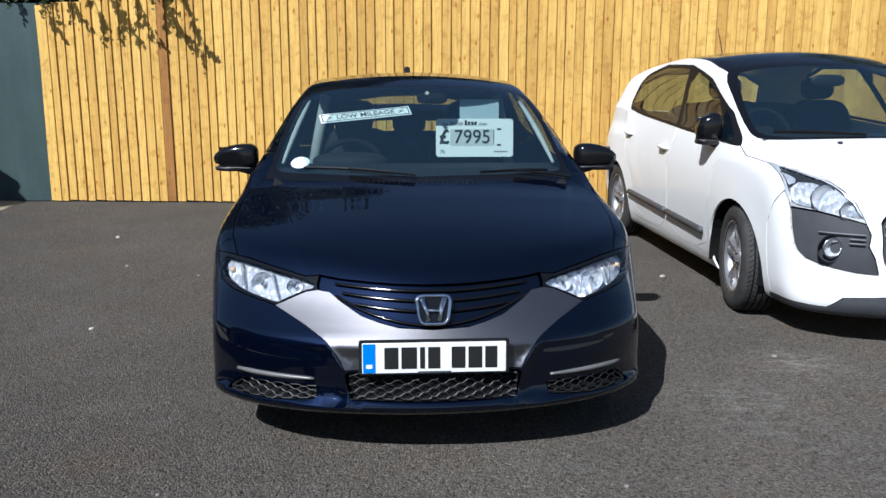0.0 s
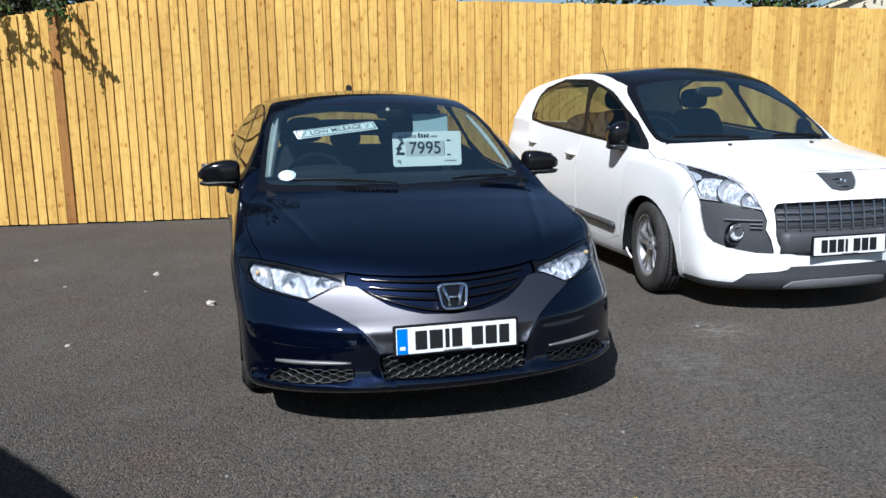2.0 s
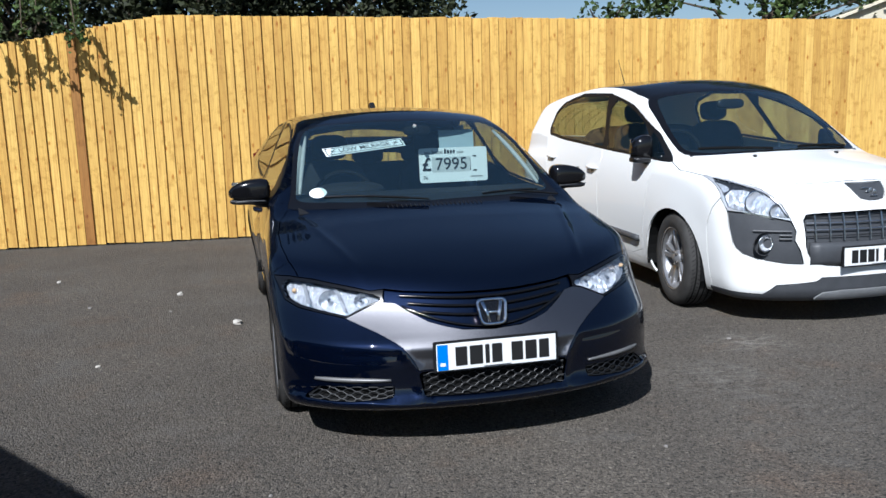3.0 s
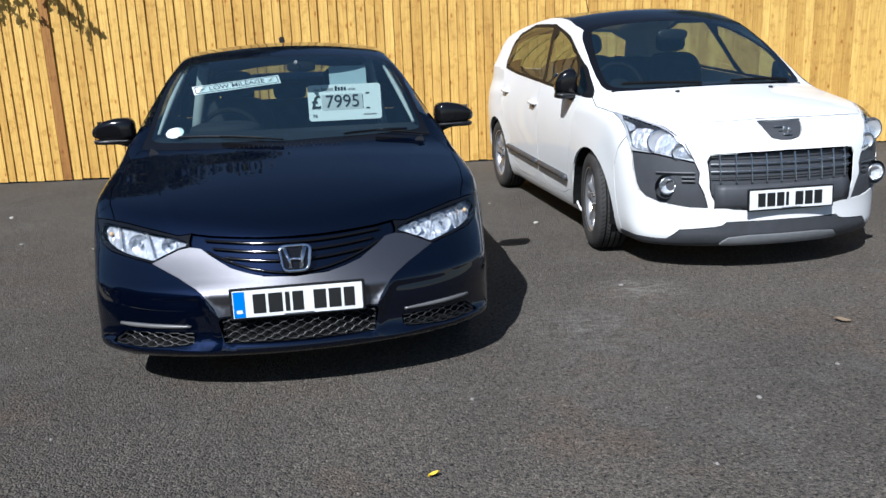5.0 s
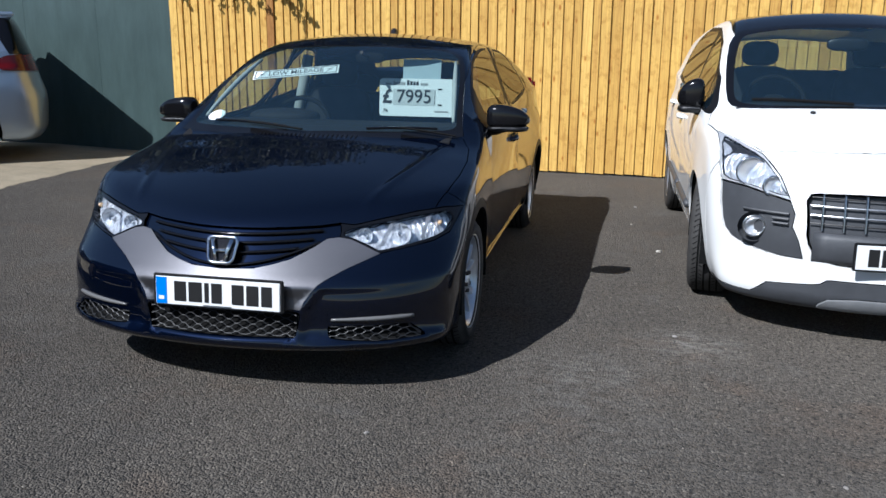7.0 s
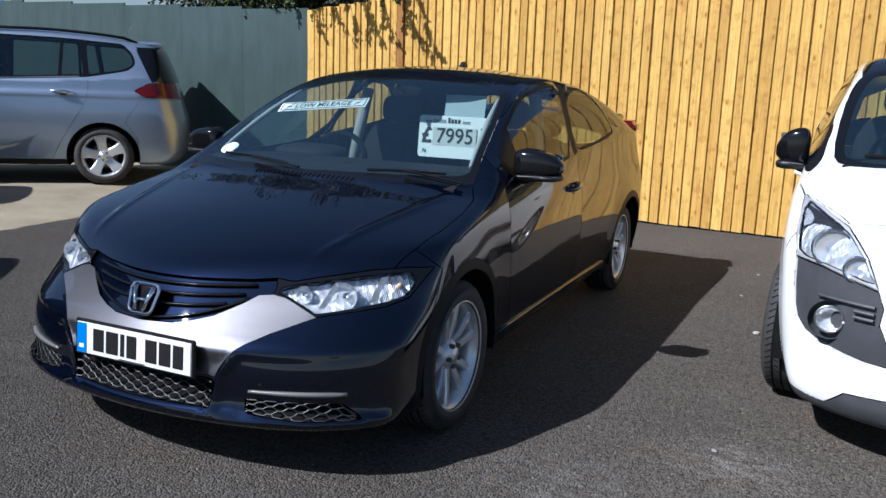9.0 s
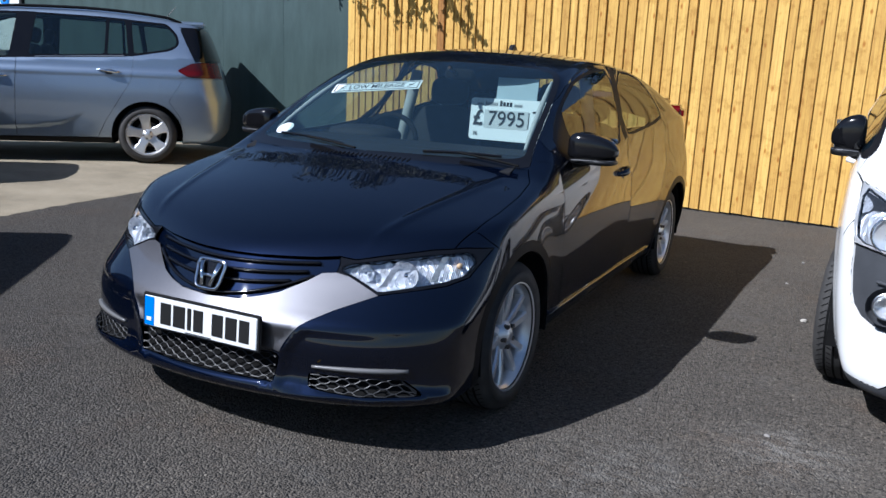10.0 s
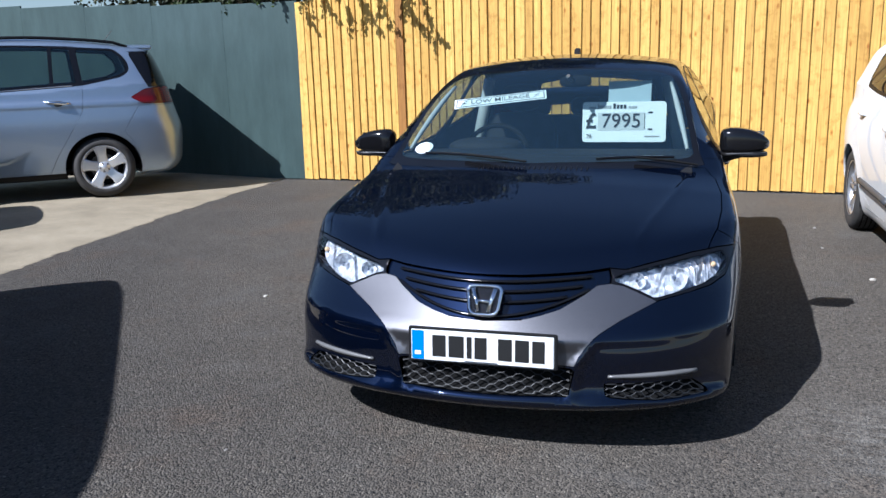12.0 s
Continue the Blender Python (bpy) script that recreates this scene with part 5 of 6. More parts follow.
    g = b.panel("grille", M_GREY_PLASTIC, car, both=True, sink=0.03, skirt=-0.028)
    for k in range(10):
        x = -0.40 + 0.8 * k / 9
        part("grille_upright", tube_bm(b.on_front([x] * 5, np.linspace(0.555, 0.722, 5), -0.008), 0.005, 6), M_CHROME_DULL, g)
    for z in (0.705, 0.665, 0.622, 0.585):
        xs = np.linspace(-0.45, 0.45, 21)
        part("grille_bar", tube_bm(b.on_front(xs, [z] * 21, -0.012), 0.0045 if z in (0.665, 0.622) else 0.003, 6), M_CHROME_DULL if z in (0.665, 0.622) else M_BLACK_PLASTIC, g)
    for k in range(9):
        x = -0.28 + 0.56 * k / 8
        part("grille_slot", tube_bm(b.on_front([x] * 3, np.linspace(0.389, 0.405, 3), -0.006), 0.003, 6), M_CHROME_DULL, g)
    xs = np.linspace(-0.43, 0.43, 15)
    part("plate_mount", tube_bm(b.on_front(xs, [0.47] * 15, -0.016), 0.026, 10, flat=2.9), M_GREY_PLASTIC, g, smooth=True)
    number_plate(car, pose(0, -0.035, 0.457, -3), False)
    for m in (0, 1):
        s = -1 if m else 1
        b.panel("fender", P, car, mirror=m)
        b.panel("sill", P, car, mirror=m, gap=0.002)
        for door, glasses, hy, hz in (("front_door", ("front_side_window", "front_quarter_window"), 2.26, 0.895), ("rear_door", ("rear_side_window",), 3.18, 0.94)):
            d = b.panel(door, P, car, mirror=m, calm=(1, 2))
            for gname in glasses:
                b.panel(gname, M_WINDOW, d, "side_window", mirror=m, skirt=0, gap=0.001, calm=(1, 2))
            pts = b.on_side([hy - 0.10, hy - 0.05, hy + 0.05, hy + 0.10], [hz, hz + 0.004, hz + 0.006, hz + 0.008], 0.024, bool(m))
            part("door_handle", tube_bm([pts[0] - Vector((s * 0.03, 0, 0)), pts[1], pts[2], pts[3] - Vector((s * 0.03, 0, 0))], [0.011, 0.016, 0.016, 0.011], 8), P, d, smooth=True)
            cup = b.on_side([hy], [hz - 0.01], -0.012, bool(m))[0]
            part("handle_recess", ball_bm(0.016, 0.055, 0.035, cup, 2.4), M_SKID, d, smooth=True)
            y0, y1 = (1.44, 2.14) if door == "front_door" else (2.185, 3.10)
            ys = np.linspace(y0, y1, 8)
            strip = b.on_side(ys, 0.405 + 0.028 * (ys - 1.43), 0.006, bool(m))
            part("rubbing_strip", tube_bm(strip, 0.024, 8, flat=1.0), M_GREY_PLASTIC, d, "black rubbing strip along the door", smooth=True)
        b.panel("window_trim", M_ARCH, car, mirror=m, skirt=0.01, gap=0)
        b.panel("tail_lamp", M_RED_LENS, car, mirror=m)
        lamp = b.panel("headlamp_border", M_REFLECTOR, car, "headlamp", mirror=m, label="large clear headlamp with two round reflectors")
        b.panel("headlamp", M_LENS, lamp, "lens", mirror=m, skirt=0, gap=0)
        b.panel("headlamp", M_FACET, lamp, "reflector", mirror=m, sink=0.013, skirt=-0.012, gap=0.001)
        for x, z, r in ((0.705, 0.795, 0.068), (0.612, 0.738, 0.046)):
            c = b.on_front([s * x], [z], -0.012)[0]
            part("lamp_bowl", bowl_bm(r, 0.014, at=(c.x, c.y - 0.012, c.z)), M_REFLECTOR, lamp, smooth=True)
            ring = [(c.x + r * math.cos(a), c.y - 0.010, c.z + r * math.sin(a)) for a in (2 * math.pi * k / 24 for k in range(25))]
            part("lamp_ring", tube_bm(ring, 0.005, 6, up=(0, 1, 0)), M_CHROME, lamp, smooth=True)
            part("bulb", ball_bm(r * 0.3, r * 0.4, r * 0.3, (c.x, c.y - 0.012, c.z), 2.2, u=12, v=8), M_LENS, lamp, smooth=True)
        ins = b.panel("corner_insert", M_GREY_PLASTIC, car, mirror=m, label="dark grey bumper corner round a fog lamp", sink=0.006)
        c = b.on_front([s * 0.678], [0.541], 0.0)[0]
        part("fog_pocket", bowl_bm(0.074, 0.05, at=(c.x, c.y - 0.02, c.z - 0.004)), M_GREY_PLASTIC, ins, smooth=True)
        part("fog_lamp", bowl_bm(0.047, 0.03, at=(c.x, c.y - 0.026, c.z)), M_REFLECTOR, ins, "round chrome fog lamp", smooth=True)
        ring = [(c.x + 0.049 * math.cos(a), c.y - 0.028, c.z + 0.049 * math.sin(a)) for a in (2 * math.pi * k / 24 for k in range(25))]
        part("fog_ring", tube_bm(ring, 0.005, 6, up=(0, 1, 0)), M_CHROME_DULL, ins, smooth=True)
        for z in (0.615, 0.59, 0.568):
            xs = np.linspace(0.535, 0.60 if z < 0.6 else 0.72, 6)
            part("insert_fin", tube_bm(b.on_front(s * xs, [z] * 6, 0.004), 0.007, 6), M_GREY_PLASTIC, ins)
        if m:
            door_mirror(car, 0.915, 1.36, 1.085, True, M_GLOSS_BLACK, size=(0.078, 0.075, 0.112), foot_z=-0.085)
        else:
            # folded back against the door
            door_mirror(car, 0.88, 1.60, 1.075, False, M_GLOSS_BLACK, size=(0.055, 0.075, 0.105), foot_z=-0.085)
        xs, zs = np.array([0.812, 0.745, 0.672, 0.665, 0.72, 0.775, 0.815]), np.array([0.922, 0.902, 0.868, 0.835, 0.868, 0.866, 0.83])
        mask = bmesh.new()
        ring = [mask.verts.new(p) for p in b.on_front(s * xs, zs, -0.007)]
        mid = mask.verts.new(b.on_front([s * 0.75], [0.885], -0.007)[0])
        for i in range(len(ring)):
            mask.faces.new((ring[i], ring[(i + 1) % len(ring)], mid))
        bmesh.ops.solidify(mask, geom=mask.faces[:], thickness=0.002)
        part("lamp_mask", mask, M_GREY_PLASTIC, lamp)
    for s in (-1, 1):
        c = b.on_top([s * 0.33], [0.80], 0.004)[0]
        part("washer_jet", ball_bm(0.014, 0.018, 0.01, c, 2.3, u=12, v=8), M_BLACK_PLASTIC, car, smooth=True)
    part("roof_aerial", tube_bm(b.on_top([0.0], [3.42]) + [Vector((0, 3.60, 1.86))], [0.006, 0.0025], 6), M_BLACK_PLASTIC, car)
    for x0, x1, y0, y1 in ((-0.10, -0.60, 0.905, 1.07), (0.60, 0.12, 1.03, 0.925)):
        wiper = new("wiper")
        wiper.parent = car
        part("blade", tube_bm(b.on_top(np.linspace(x0, x1, 9), np.linspace(y0, y1, 9) + 0.02, 0.01), 0.006, 6, flat=1.6), M_LINER, wiper)
    for y in (0.945, 3.525):
        arch_liner(car, y, 0.368, 0.87)
        for left in (False, True):
            wheel(car, 0.878, y, 0.332, 0.215, "double", left, -9.0 if y < 2 else 0.0, 0.216)
    dash = box_bm(-0.74, 0.74, 0.98, 1.62, 0.7, 1.045, 0.05, 3)
    part("dashboard", dash, M_DASH, car)
    steering_wheel(car, pose(-0.37, 1.72, 1.03, -24))
    for x in (-0.37, 0.37):
        seat(car, x, 2.05, 0.46)
    part("rear_bench", ball_bm(0.62, 0.09, 0.34, (0, 3.05, 0.88), 5), M_CLOTH, car, smooth=True)
    part("cabin_floor", box_bm(-0.78, 0.78, 1.3, 3.9, 0.24, 0.28), M_LINER, car)
    part("cabin_mirror", ball_bm(0.12, 0.022, 0.04, (0, 1.62, 1.40), 3), M_BLACK_PLASTIC, car, smooth=True)
    return car


crossover()


# ---------------------------------------------------------------- the silver people carrier
def carrier_body():
    swoosh = curve((1.2, 0.34), (1.66, 0.355), (2.53, 0.388), (2.83, 0.425), (3.2, 0.61), (3.6, 0.9))
    return Body(
        top=curve((-0.1, 0.55), (0.05, 0.78), (0.3, 0.92), (0.8, 1.04), (1.0, 1.10), (1.5, 1.38), (1.9, 1.57), (2.4, 1.655), (3.0, 1.665), (3.6, 1.635), (4.2, 1.56), (4.45, 1.51), (4.8, 1.45)),
        crown=curve((0.0, 0.12), (1.0, 0.10), (2.0, 0.11), (4.5, 0.13)),
        width=curve((-0.2, 0.82), (0.3, 0.89), (0.9, 0.935), (3.3, 0.94), (4.0, 0.92), (4.7, 0.84)),
        tuck=curve((0.1, 0.13), (0.3, 0.05), (0.55, 0.012), (0.75, 0.0), (0.9, 0.01), (1.05, 0.04), (1.3, 0.06)),
        belt=curve((0.0, 0.98), (1.3, 1.02), (2.2, 1.06), (3.3, 1.10), (4.6, 1.18)),
        lean=lambda y: 0.26 + 0 * y,
        nose=curve((0.15, 0.14), (0.3, 0.0), (0.5, 0.0), (0.7, 0.03), (0.95, 0.2)),
        plan=lambda x, z: 0.4 * x * x + 0.4 * x ** 6,
        tail=curve((0.15, 4.5), (0.35, 4.63), (0.65, 4.65), (0.85, 4.60), (1.1, 4.53), (1.4, 4.42), (1.6, 4.32)),
        tail_plan=lambda x: 0.16 * x * x + 0.3 * x ** 6,
        floor=0.2, soft=0.026, length=4.7, height=1.7, half=0.97, spine=(0.85, 3.8, 0.55), step=0.03, shoulder=0.02, bow=0.12,
        extra=lambda x, y, z: -0.036 * ease((swoosh(y) - z + 0.01) / 0.045) * ease((3.15 - y) / 0.5) + 0.012 * np.exp(-((z - 0.97) / 0.03) ** 2))


CARRIER_TURN = Matrix.Rotation(radians(-40), 4, "Z")


def carrier():
    # the tail points to the corner of fence and hoarding
    m = Matrix.Translation((-6.18, 7.06, 0.06)) @ CARRIER_TURN @ Matrix.Scale(1.06, 4) @ Matrix.Translation((-0.89, -3.735, 0))
    car = thing("parked_car", m, "blue-grey metallic people carrier with black roof rails", "car", "cars in the yard")
    b = carrier_body()
    far = lambda x, y, z: True
    flank = lambda x, y, z: x > 0.42
    b.cut("floor_pan", "side", [(-1, -1), (6, -1), (6, 0.215), (-1, 0.215)], far)
    b.cut("sill", "side", [(1.25, 0.21), (3.4, 0.21), (3.4, 0.272), (1.25, 0.262)], flank)
    b.cut("fender", "side", [(0.55, 0.2), (0.55, 0.95), (1.1, 1.06), (1.42, 1.03), (1.38, 0.5), (1.42, 0.27)], flank)
    b.cut("rear_bumper", "side", [(4.131, 0.93), (3.967, 0.675), (4.09, 0.5), (4.09, 0.1), (5, 0.1), (5, 0.93)], lambda x, y, z: True)
    b.cut("front_door", "side", [(1.42, 1.03), (1.38, 0.5), (1.43, 0.275), (2.40, 0.275), (2.41, 0.39), (2.45, 1.08), (2.50, 1.57), (2.05, 1.56), (1.85, 1.50)], flank)
    b.cut("rear_door", "side", [(2.41, 0.39), (2.41, 0.275), (3.22, 0.275), (3.31, 0.45), (3.585, 0.893), (3.61, 1.079), (3.575, 1.545), (3.1, 1.562), (2.50, 1.572), (2.45, 1.08)], flank)
    b.cut("window_trim", "side", fillet([(1.46, 1.04), (2.45, 1.092), (3.61, 1.150), (4.0, 1.225), (4.09, 1.29), (4.07, 1.40), (3.96, 1.515), (3.3, 1.555), (2.5, 1.572), (2.05, 1.555), (1.85, 1.485)], 0.05), flank)
    b.cut("front_side_window", "side", fillet([(1.54, 1.062), (2.375, 1.105), (2.44, 1.55), (2.1, 1.54), (1.90, 1.48)], 0.03), flank)
    b.cut("rear_side_window", "side", fillet([(2.565, 1.125), (3.315, 1.165), (3.33, 1.54), (2.63, 1.556)], 0.025), flank)
    b.cut("fixed_window", "side", fillet([(3.350, 1.168), (3.56, 1.178), (3.525, 1.522), (3.365, 1.532)], 0.02), flank)
    b.cut("quarter_window", "side", fillet([(3.62, 1.18), (3.954, 1.238), (4.062, 1.295), (4.045, 1.39), (3.945, 1.495), (3.59, 1.52)], 0.035), flank)
    b.cut("rear_window", "side", [(4.085, 1.485), (4.164, 1.306), (4.255, 1.112), (4.30, 1.118), (5, 1.10), (5, 1.485)], lambda x, y, z: y > 4.1)
    b.cut("tail_lamp", "side", fillet([(4.06, 1.018), (4.217, 1.10), (4.333, 1.113), (4.8, 1.112), (4.8, 0.935), (4.293, 0.942), (4.18, 0.948)], 0.03), lambda x, y, z: x > 0.45 and y > 4.0)
    b.cut("windscreen", "top", rounded([(-0.1, 1.05, 1), (0.62, 1.16), (0.66, 1.26), (0.57, 1.78), (-0.1, 1.80, 1)], 1), lambda x, y, z: z > 0.9 and y < 2.1)
    for y in (0.95, 3.735):
        b.cut("arch", "side", arc(y, 0.30, 0.372, n=36), lambda x, y, z: x > 0.45 and z < 0.8)
    b.finish()
    P = M_SILVER_PAINT
    b.panel("body", P, car, "body_shell", both=True, gap=0.0015)
    b.panel("floor_pan", M_LINER, car, both=True, skirt=0, gap=0)
    b.panel("rear_bumper", P, car, both=True, gap=0.003)
    b.panel("rear_window", M_GLOSS_BLACK, car, both=True)
    b.panel("windscreen", M_SCREEN, car, both=True, skirt=0)
    for m_ in (0, 1):
        s = -1 if m_ else 1
        b.panel("fender", P, car, mirror=m_, gap=0.003)
        b.panel("sill", M_ARCH, car, mirror=m_, gap=0)
        b.panel("window_trim", M_GLOSS_BLACK, car, mirror=m_, skirt=0.012, gap=0)
        b.panel("fixed_window", M_WINDOW, car, "side_window", mirror=m_, skirt=0)
        b.panel("quarter_window", M_WINDOW, car, "side_window", mirror=m_, skirt=0)
        b.panel("tail_lamp", M_RED_LENS, car, mirror=m_, label="red tail lamp wrapped round the corner")
        for door, gname, hy, hz in (("front_door", "front_side_window", 2.25, 0.905), ("rear_door", "rear_side_window", 3.365, 0.978)):
            d = b.panel(door, P, car, mirror=m_, gap=0.003)
            b.panel(gname, M_WINDOW, d, "side_window", mirror=m_, skirt=0)
            pts = b.on_side([hy - 0.12, hy - 0.06, hy + 0.06, hy + 0.12], [hz + 0.008, hz + 0.004, hz - 0.004, hz - 0.008], 0.024, bool(m_))
            part("door_handle", tube_bm([pts[0] - Vector((s * 0.03, 0, 0)), pts[1], pts[2], pts[3] - Vector((s * 0.03, 0, 0))], [0.010, 0.015, 0.015, 0.010], 8), M_CHROME, d, "chrome door handle", smooth=True)
            cup = b.on_side([hy], [hz], -0.012, bool(m_))[0]
            part("handle_recess", ball_bm(0.016, 0.06, 0.036, cup, 2.4), M_GREY_PLASTIC, d, smooth=True)
        rail = b.on_top(s * np.linspace(0.60, 0.60, 17), np.linspace(1.85, 4.10, 17), 0.028)
        rail[0] -= Vector((0, 0, 0.03))
        rail[-1] -= Vector((0, 0, 0.03))
        part("roof_rail", tube_bm(rail, 0.016, 8), M_ARCH, car, "black roof rail", smooth=True)
        door_mirror(car, 1.02, 1.62, 1.10, bool(m_), P, size=(0.11, 0.08, 0.09), foot_z=-0.07)
        pts = b.on_side(np.linspace(2.63, 3.52, 9), np.linspace(1.106, 1.152, 9), 0.004, bool(m_))
        part("chrome_strip", tube_bm(pts, 0.005, 6), M_CHROME_DULL, car)
    spo = box_bm(-0.60, 0.60, 4.02, 4.36, 1.50, 1.555, 0.02, 3)
    part("roof_spoiler", spo, P, car)
    part("roof_aerial", tube_bm([(0, 3.9, 1.60), (0, 4.02, 1.74)], [0.006, 0.003], 6), M_BLACK_PLASTIC, car)
    for y in (0.95, 3.735):
        arch_liner(car, y, 0.372, 0.92)
        for left in (False, True):
            wheel(car, 0.915, y, 0.31, 0.215, "five", left, 0.0, 0.222)
    for x in (-0.38, 0.38):
        seat(car, x, 2.15, 0.45)
    part("rear_bench", ball_bm(0.66, 0.09, 0.30, (0, 3.25, 0.85), 5), M_CLOTH, car, smooth=True)
    part("dashboard", box_bm(-0.76, 0.76, 1.1, 1.7, 0.6, 1.06, 0.05, 2), M_DASH, car)
    part("cabin_floor", box_bm(-0.78, 0.78, 1.3, 4.2, 0.26, 0.30), M_LINER, car)
    return car


carrier()


# ---------------------------------------------------------------- two dark cars at the edge of the yard
def small_body(length, tall, van=False):
    snub = curve((-0.1, 0.6), (0.05, 0.8), (0.35, 0.98), (0.55, 1.08), (0.95, 1.66), (1.4, tall - 0.07), (2.0, tall), (length - 0.6, tall - 0.02), (length - 0.2, tall - 0.1), (length + 0.3, tall - 0.35))
    return Body(
        top=snub if van else curve((-0.1, 0.5), (0.05, 0.68), (0.3, 0.82), (0.75, 0.93), (0.95, 1.0), (1.5, tall - 0.14), (1.9, tall - 0.02), (2.4, tall), (length - 0.7, tall - 0.06), (length - 0.25, tall - 0.16), (length + 0.3, tall - 0.45)),
        crown=curve((0.0, 0.12), (2.0, 0.12), (4.2, 0.14)),
        width=curve((-0.2, 0.78), (0.4, 0.84), (0.9, 0.86), (length - 0.9, 0.865), (length, 0.80)),
        tuck=curve((0.1, 0.12), (0.3, 0.05), (0.55, 0.01), (0.75, 0.0), (0.9, 0.02), (1.1, 0.05)),
        belt=curve((0.0, 0.92), (1.3, 0.96), (3.3, 1.02), (4.2, 1.05)),
        lean=lambda y: (0.12 if van else 0.30) + 0 * y,
        nose=curve((0.15, 0.12), (0.3, 0.0), (0.5, 0.0), (0.8, 0.12)),
        plan=lambda x, z: 0.5 * x * x + 0.4 * x ** 6,
        tail=curve((0.15, length - 0.1), (0.35, length), (0.7, length), (1.0, length - 0.07), (1.4, length - (0.13 if van else 0.25))),
        tail_plan=lambda x: 0.2 * x * x + 0.3 * x ** 6,
        floor=0.19, soft=0.035, length=length, height=tall + 0.06, half=0.89, spine=(0.8, length - 0.8, 0.5), step=0.045, shoulder=0.02, bow=0.12)


def small_car(m, length, tall, label, mirror=(0.96, 1.30, 1.02), van=False):
    car = thing("parked_car", m, label, "car", "cars in the yard")
    b = small_body(length, tall, van)
    flank = lambda x, y, z: x > 0.42
    ra = length - 0.72
    top = tall - 0.12
    b.cut("floor_pan", "side", [(-1, -1), (6, -1), (6, 0.21), (-1, 0.21)], lambda x, y, z: True)
    b.cut("door", "side", [(1.25, 0.95), (1.3, 0.28), (2.4, 0.28), (2.45, 1.0), (2.5, top + 0.02), (1.9, top - 0.02)], flank)
    b.cut("side_window", "side", fillet([(1.45, 0.985), (2.38, 1.02), (2.42, top - 0.01), (1.9, top - 0.05)], 0.04), flank)
    b.cut("rear_side_window", "side", fillet([(2.55, 1.03), (length - 0.75, 1.06), (length - 0.82, top - 0.05), (2.58, top - 0.01)], 0.04), flank)
    b.cut("windscreen", "top", rounded([(-0.1, 1.0, 1), (0.60, 1.1), (0.55, 1.65), (-0.1, 1.7, 1)], 1), lambda x, y, z: z > 0.8)
    b.cut("rear_window", "front", rounded([(-0.1, 1.04, 1), (0.58, 1.06), (0.48, tall - 0.2), (-0.1, tall - 0.17, 1)], 1), lambda x, y, z: y > length - 0.8)
    b.cut("tail_lamp", "side", rounded([(length - 0.24, 0.80), (length + 0.1, 0.80), (length + 0.1, 1.02), (length - 0.20, 1.03)], 1), lambda x, y, z: x > 0.5)
    b.cut("clear_lamp", "side", rounded([(length - 0.20, 0.72), (length + 0.1, 0.72), (length + 0.1, 0.795), (length - 0.22, 0.795)], 1), lambda x, y, z: x > 0.5)
    b.cut("headlamp", "front", rounded([(0.45, 0.62), (0.75, 0.60), (0.80, 0.76), (0.55, 0.74)], 1), lambda x, y, z: y < 0.8)
    for y in (0.78, ra):
        b.cut("arch", "side", arc(y, 0.30, 0.34, n=30), lambda x, y, z: x > 0.45 and z < 0.8)
    b.finish()
    P = M_DARK_PAINT
    clear, pane = (M_GLOSS_BLACK, M_GLOSS_BLACK) if van else (M_SCREEN, M_WINDOW)
    b.panel("body", P, car, "body_shell", both=True, gap=0.0015)
    b.panel("floor_pan", M_LINER, car, both=True, skirt=0, gap=0)
    b.panel("windscreen", clear, car, both=True, skirt=0)
    b.panel("rear_window", pane, car, both=True, skirt=0)
    for k in (0, 1):
        d = b.panel("door", P, car, mirror=k)
        b.panel("side_window", pane, d, mirror=k, skirt=0)
        b.panel("rear_side_window", pane, car, "side_window", mirror=k, skirt=0)
        b.panel("tail_lamp", M_RED_LENS, car, mirror=k)
        b.panel("clear_lamp", M_CHROME_DULL, car, "reversing_lamp", mirror=k)
        b.panel("headlamp", M_REFLECTOR, car, mirror=k)
        door_mirror(car, *mirror, bool(k), P, size=(0.10, 0.07, 0.08))
    for y in (0.78, ra):
        arch_liner(car, y, 0.34, 0.85)
        for left in (False, True):
            wheel(car, 0.85, y, 0.30, 0.19, "double", left)
    part("cabin_floor", box_bm(-0.7, 0.7, 1.2, length - 0.4, 0.24, 0.3), M_LINER, car)
    part("rear_bench", ball_bm(0.6, 0.09, 0.3, (0, length - 0.95, 0.8), 5), M_CLOTH, car, smooth=True)
    return car


small_car(Matrix.Translation((-5.95, 4.27, 0.05)) @ CARRIER_TURN @ Matrix.Translation((-0.80, -4.02, 0)), 4.05, 1.60, "boxy black car with red tail lamps on the concrete apron", van=True)
small_car(pose(-1.418, -0.647, 0, 0, 0, 45), 4.55, 2.05, "tall black van that throws a broad shadow on the asphalt", (1.0, 1.11, 1.3), True)


# ---------------------------------------------------------------- cards in the windscreen
def lettering(name, text, size, material, parent, at, bold=0.0, squeeze=1.0):
    """Built-in font, turned into a mesh."""
    cu = bpy.data.curves.new(name, "FONT")
    cu.body, cu.size, cu.extrude, cu.offset = text, size, 0.0006, bold
    cu.align_x, cu.align_y = "CENTER", "CENTER"
    tmp = bpy.data.objects.new(name, cu)
    scene.collection.objects.link(tmp)
    me = bpy.data.meshes.new_from_object(tmp.evaluated_get(bpy.context.evaluated_depsgraph_get()))
    bpy.data.objects.remove(tmp)
    me.materials.clear()
    me.materials.append(material)
    ob = new(name, me)
    ob.parent = parent
    ob.matrix_basis = at @ Matrix.Diagonal((squeeze, 1, 1, 1))
    return ob


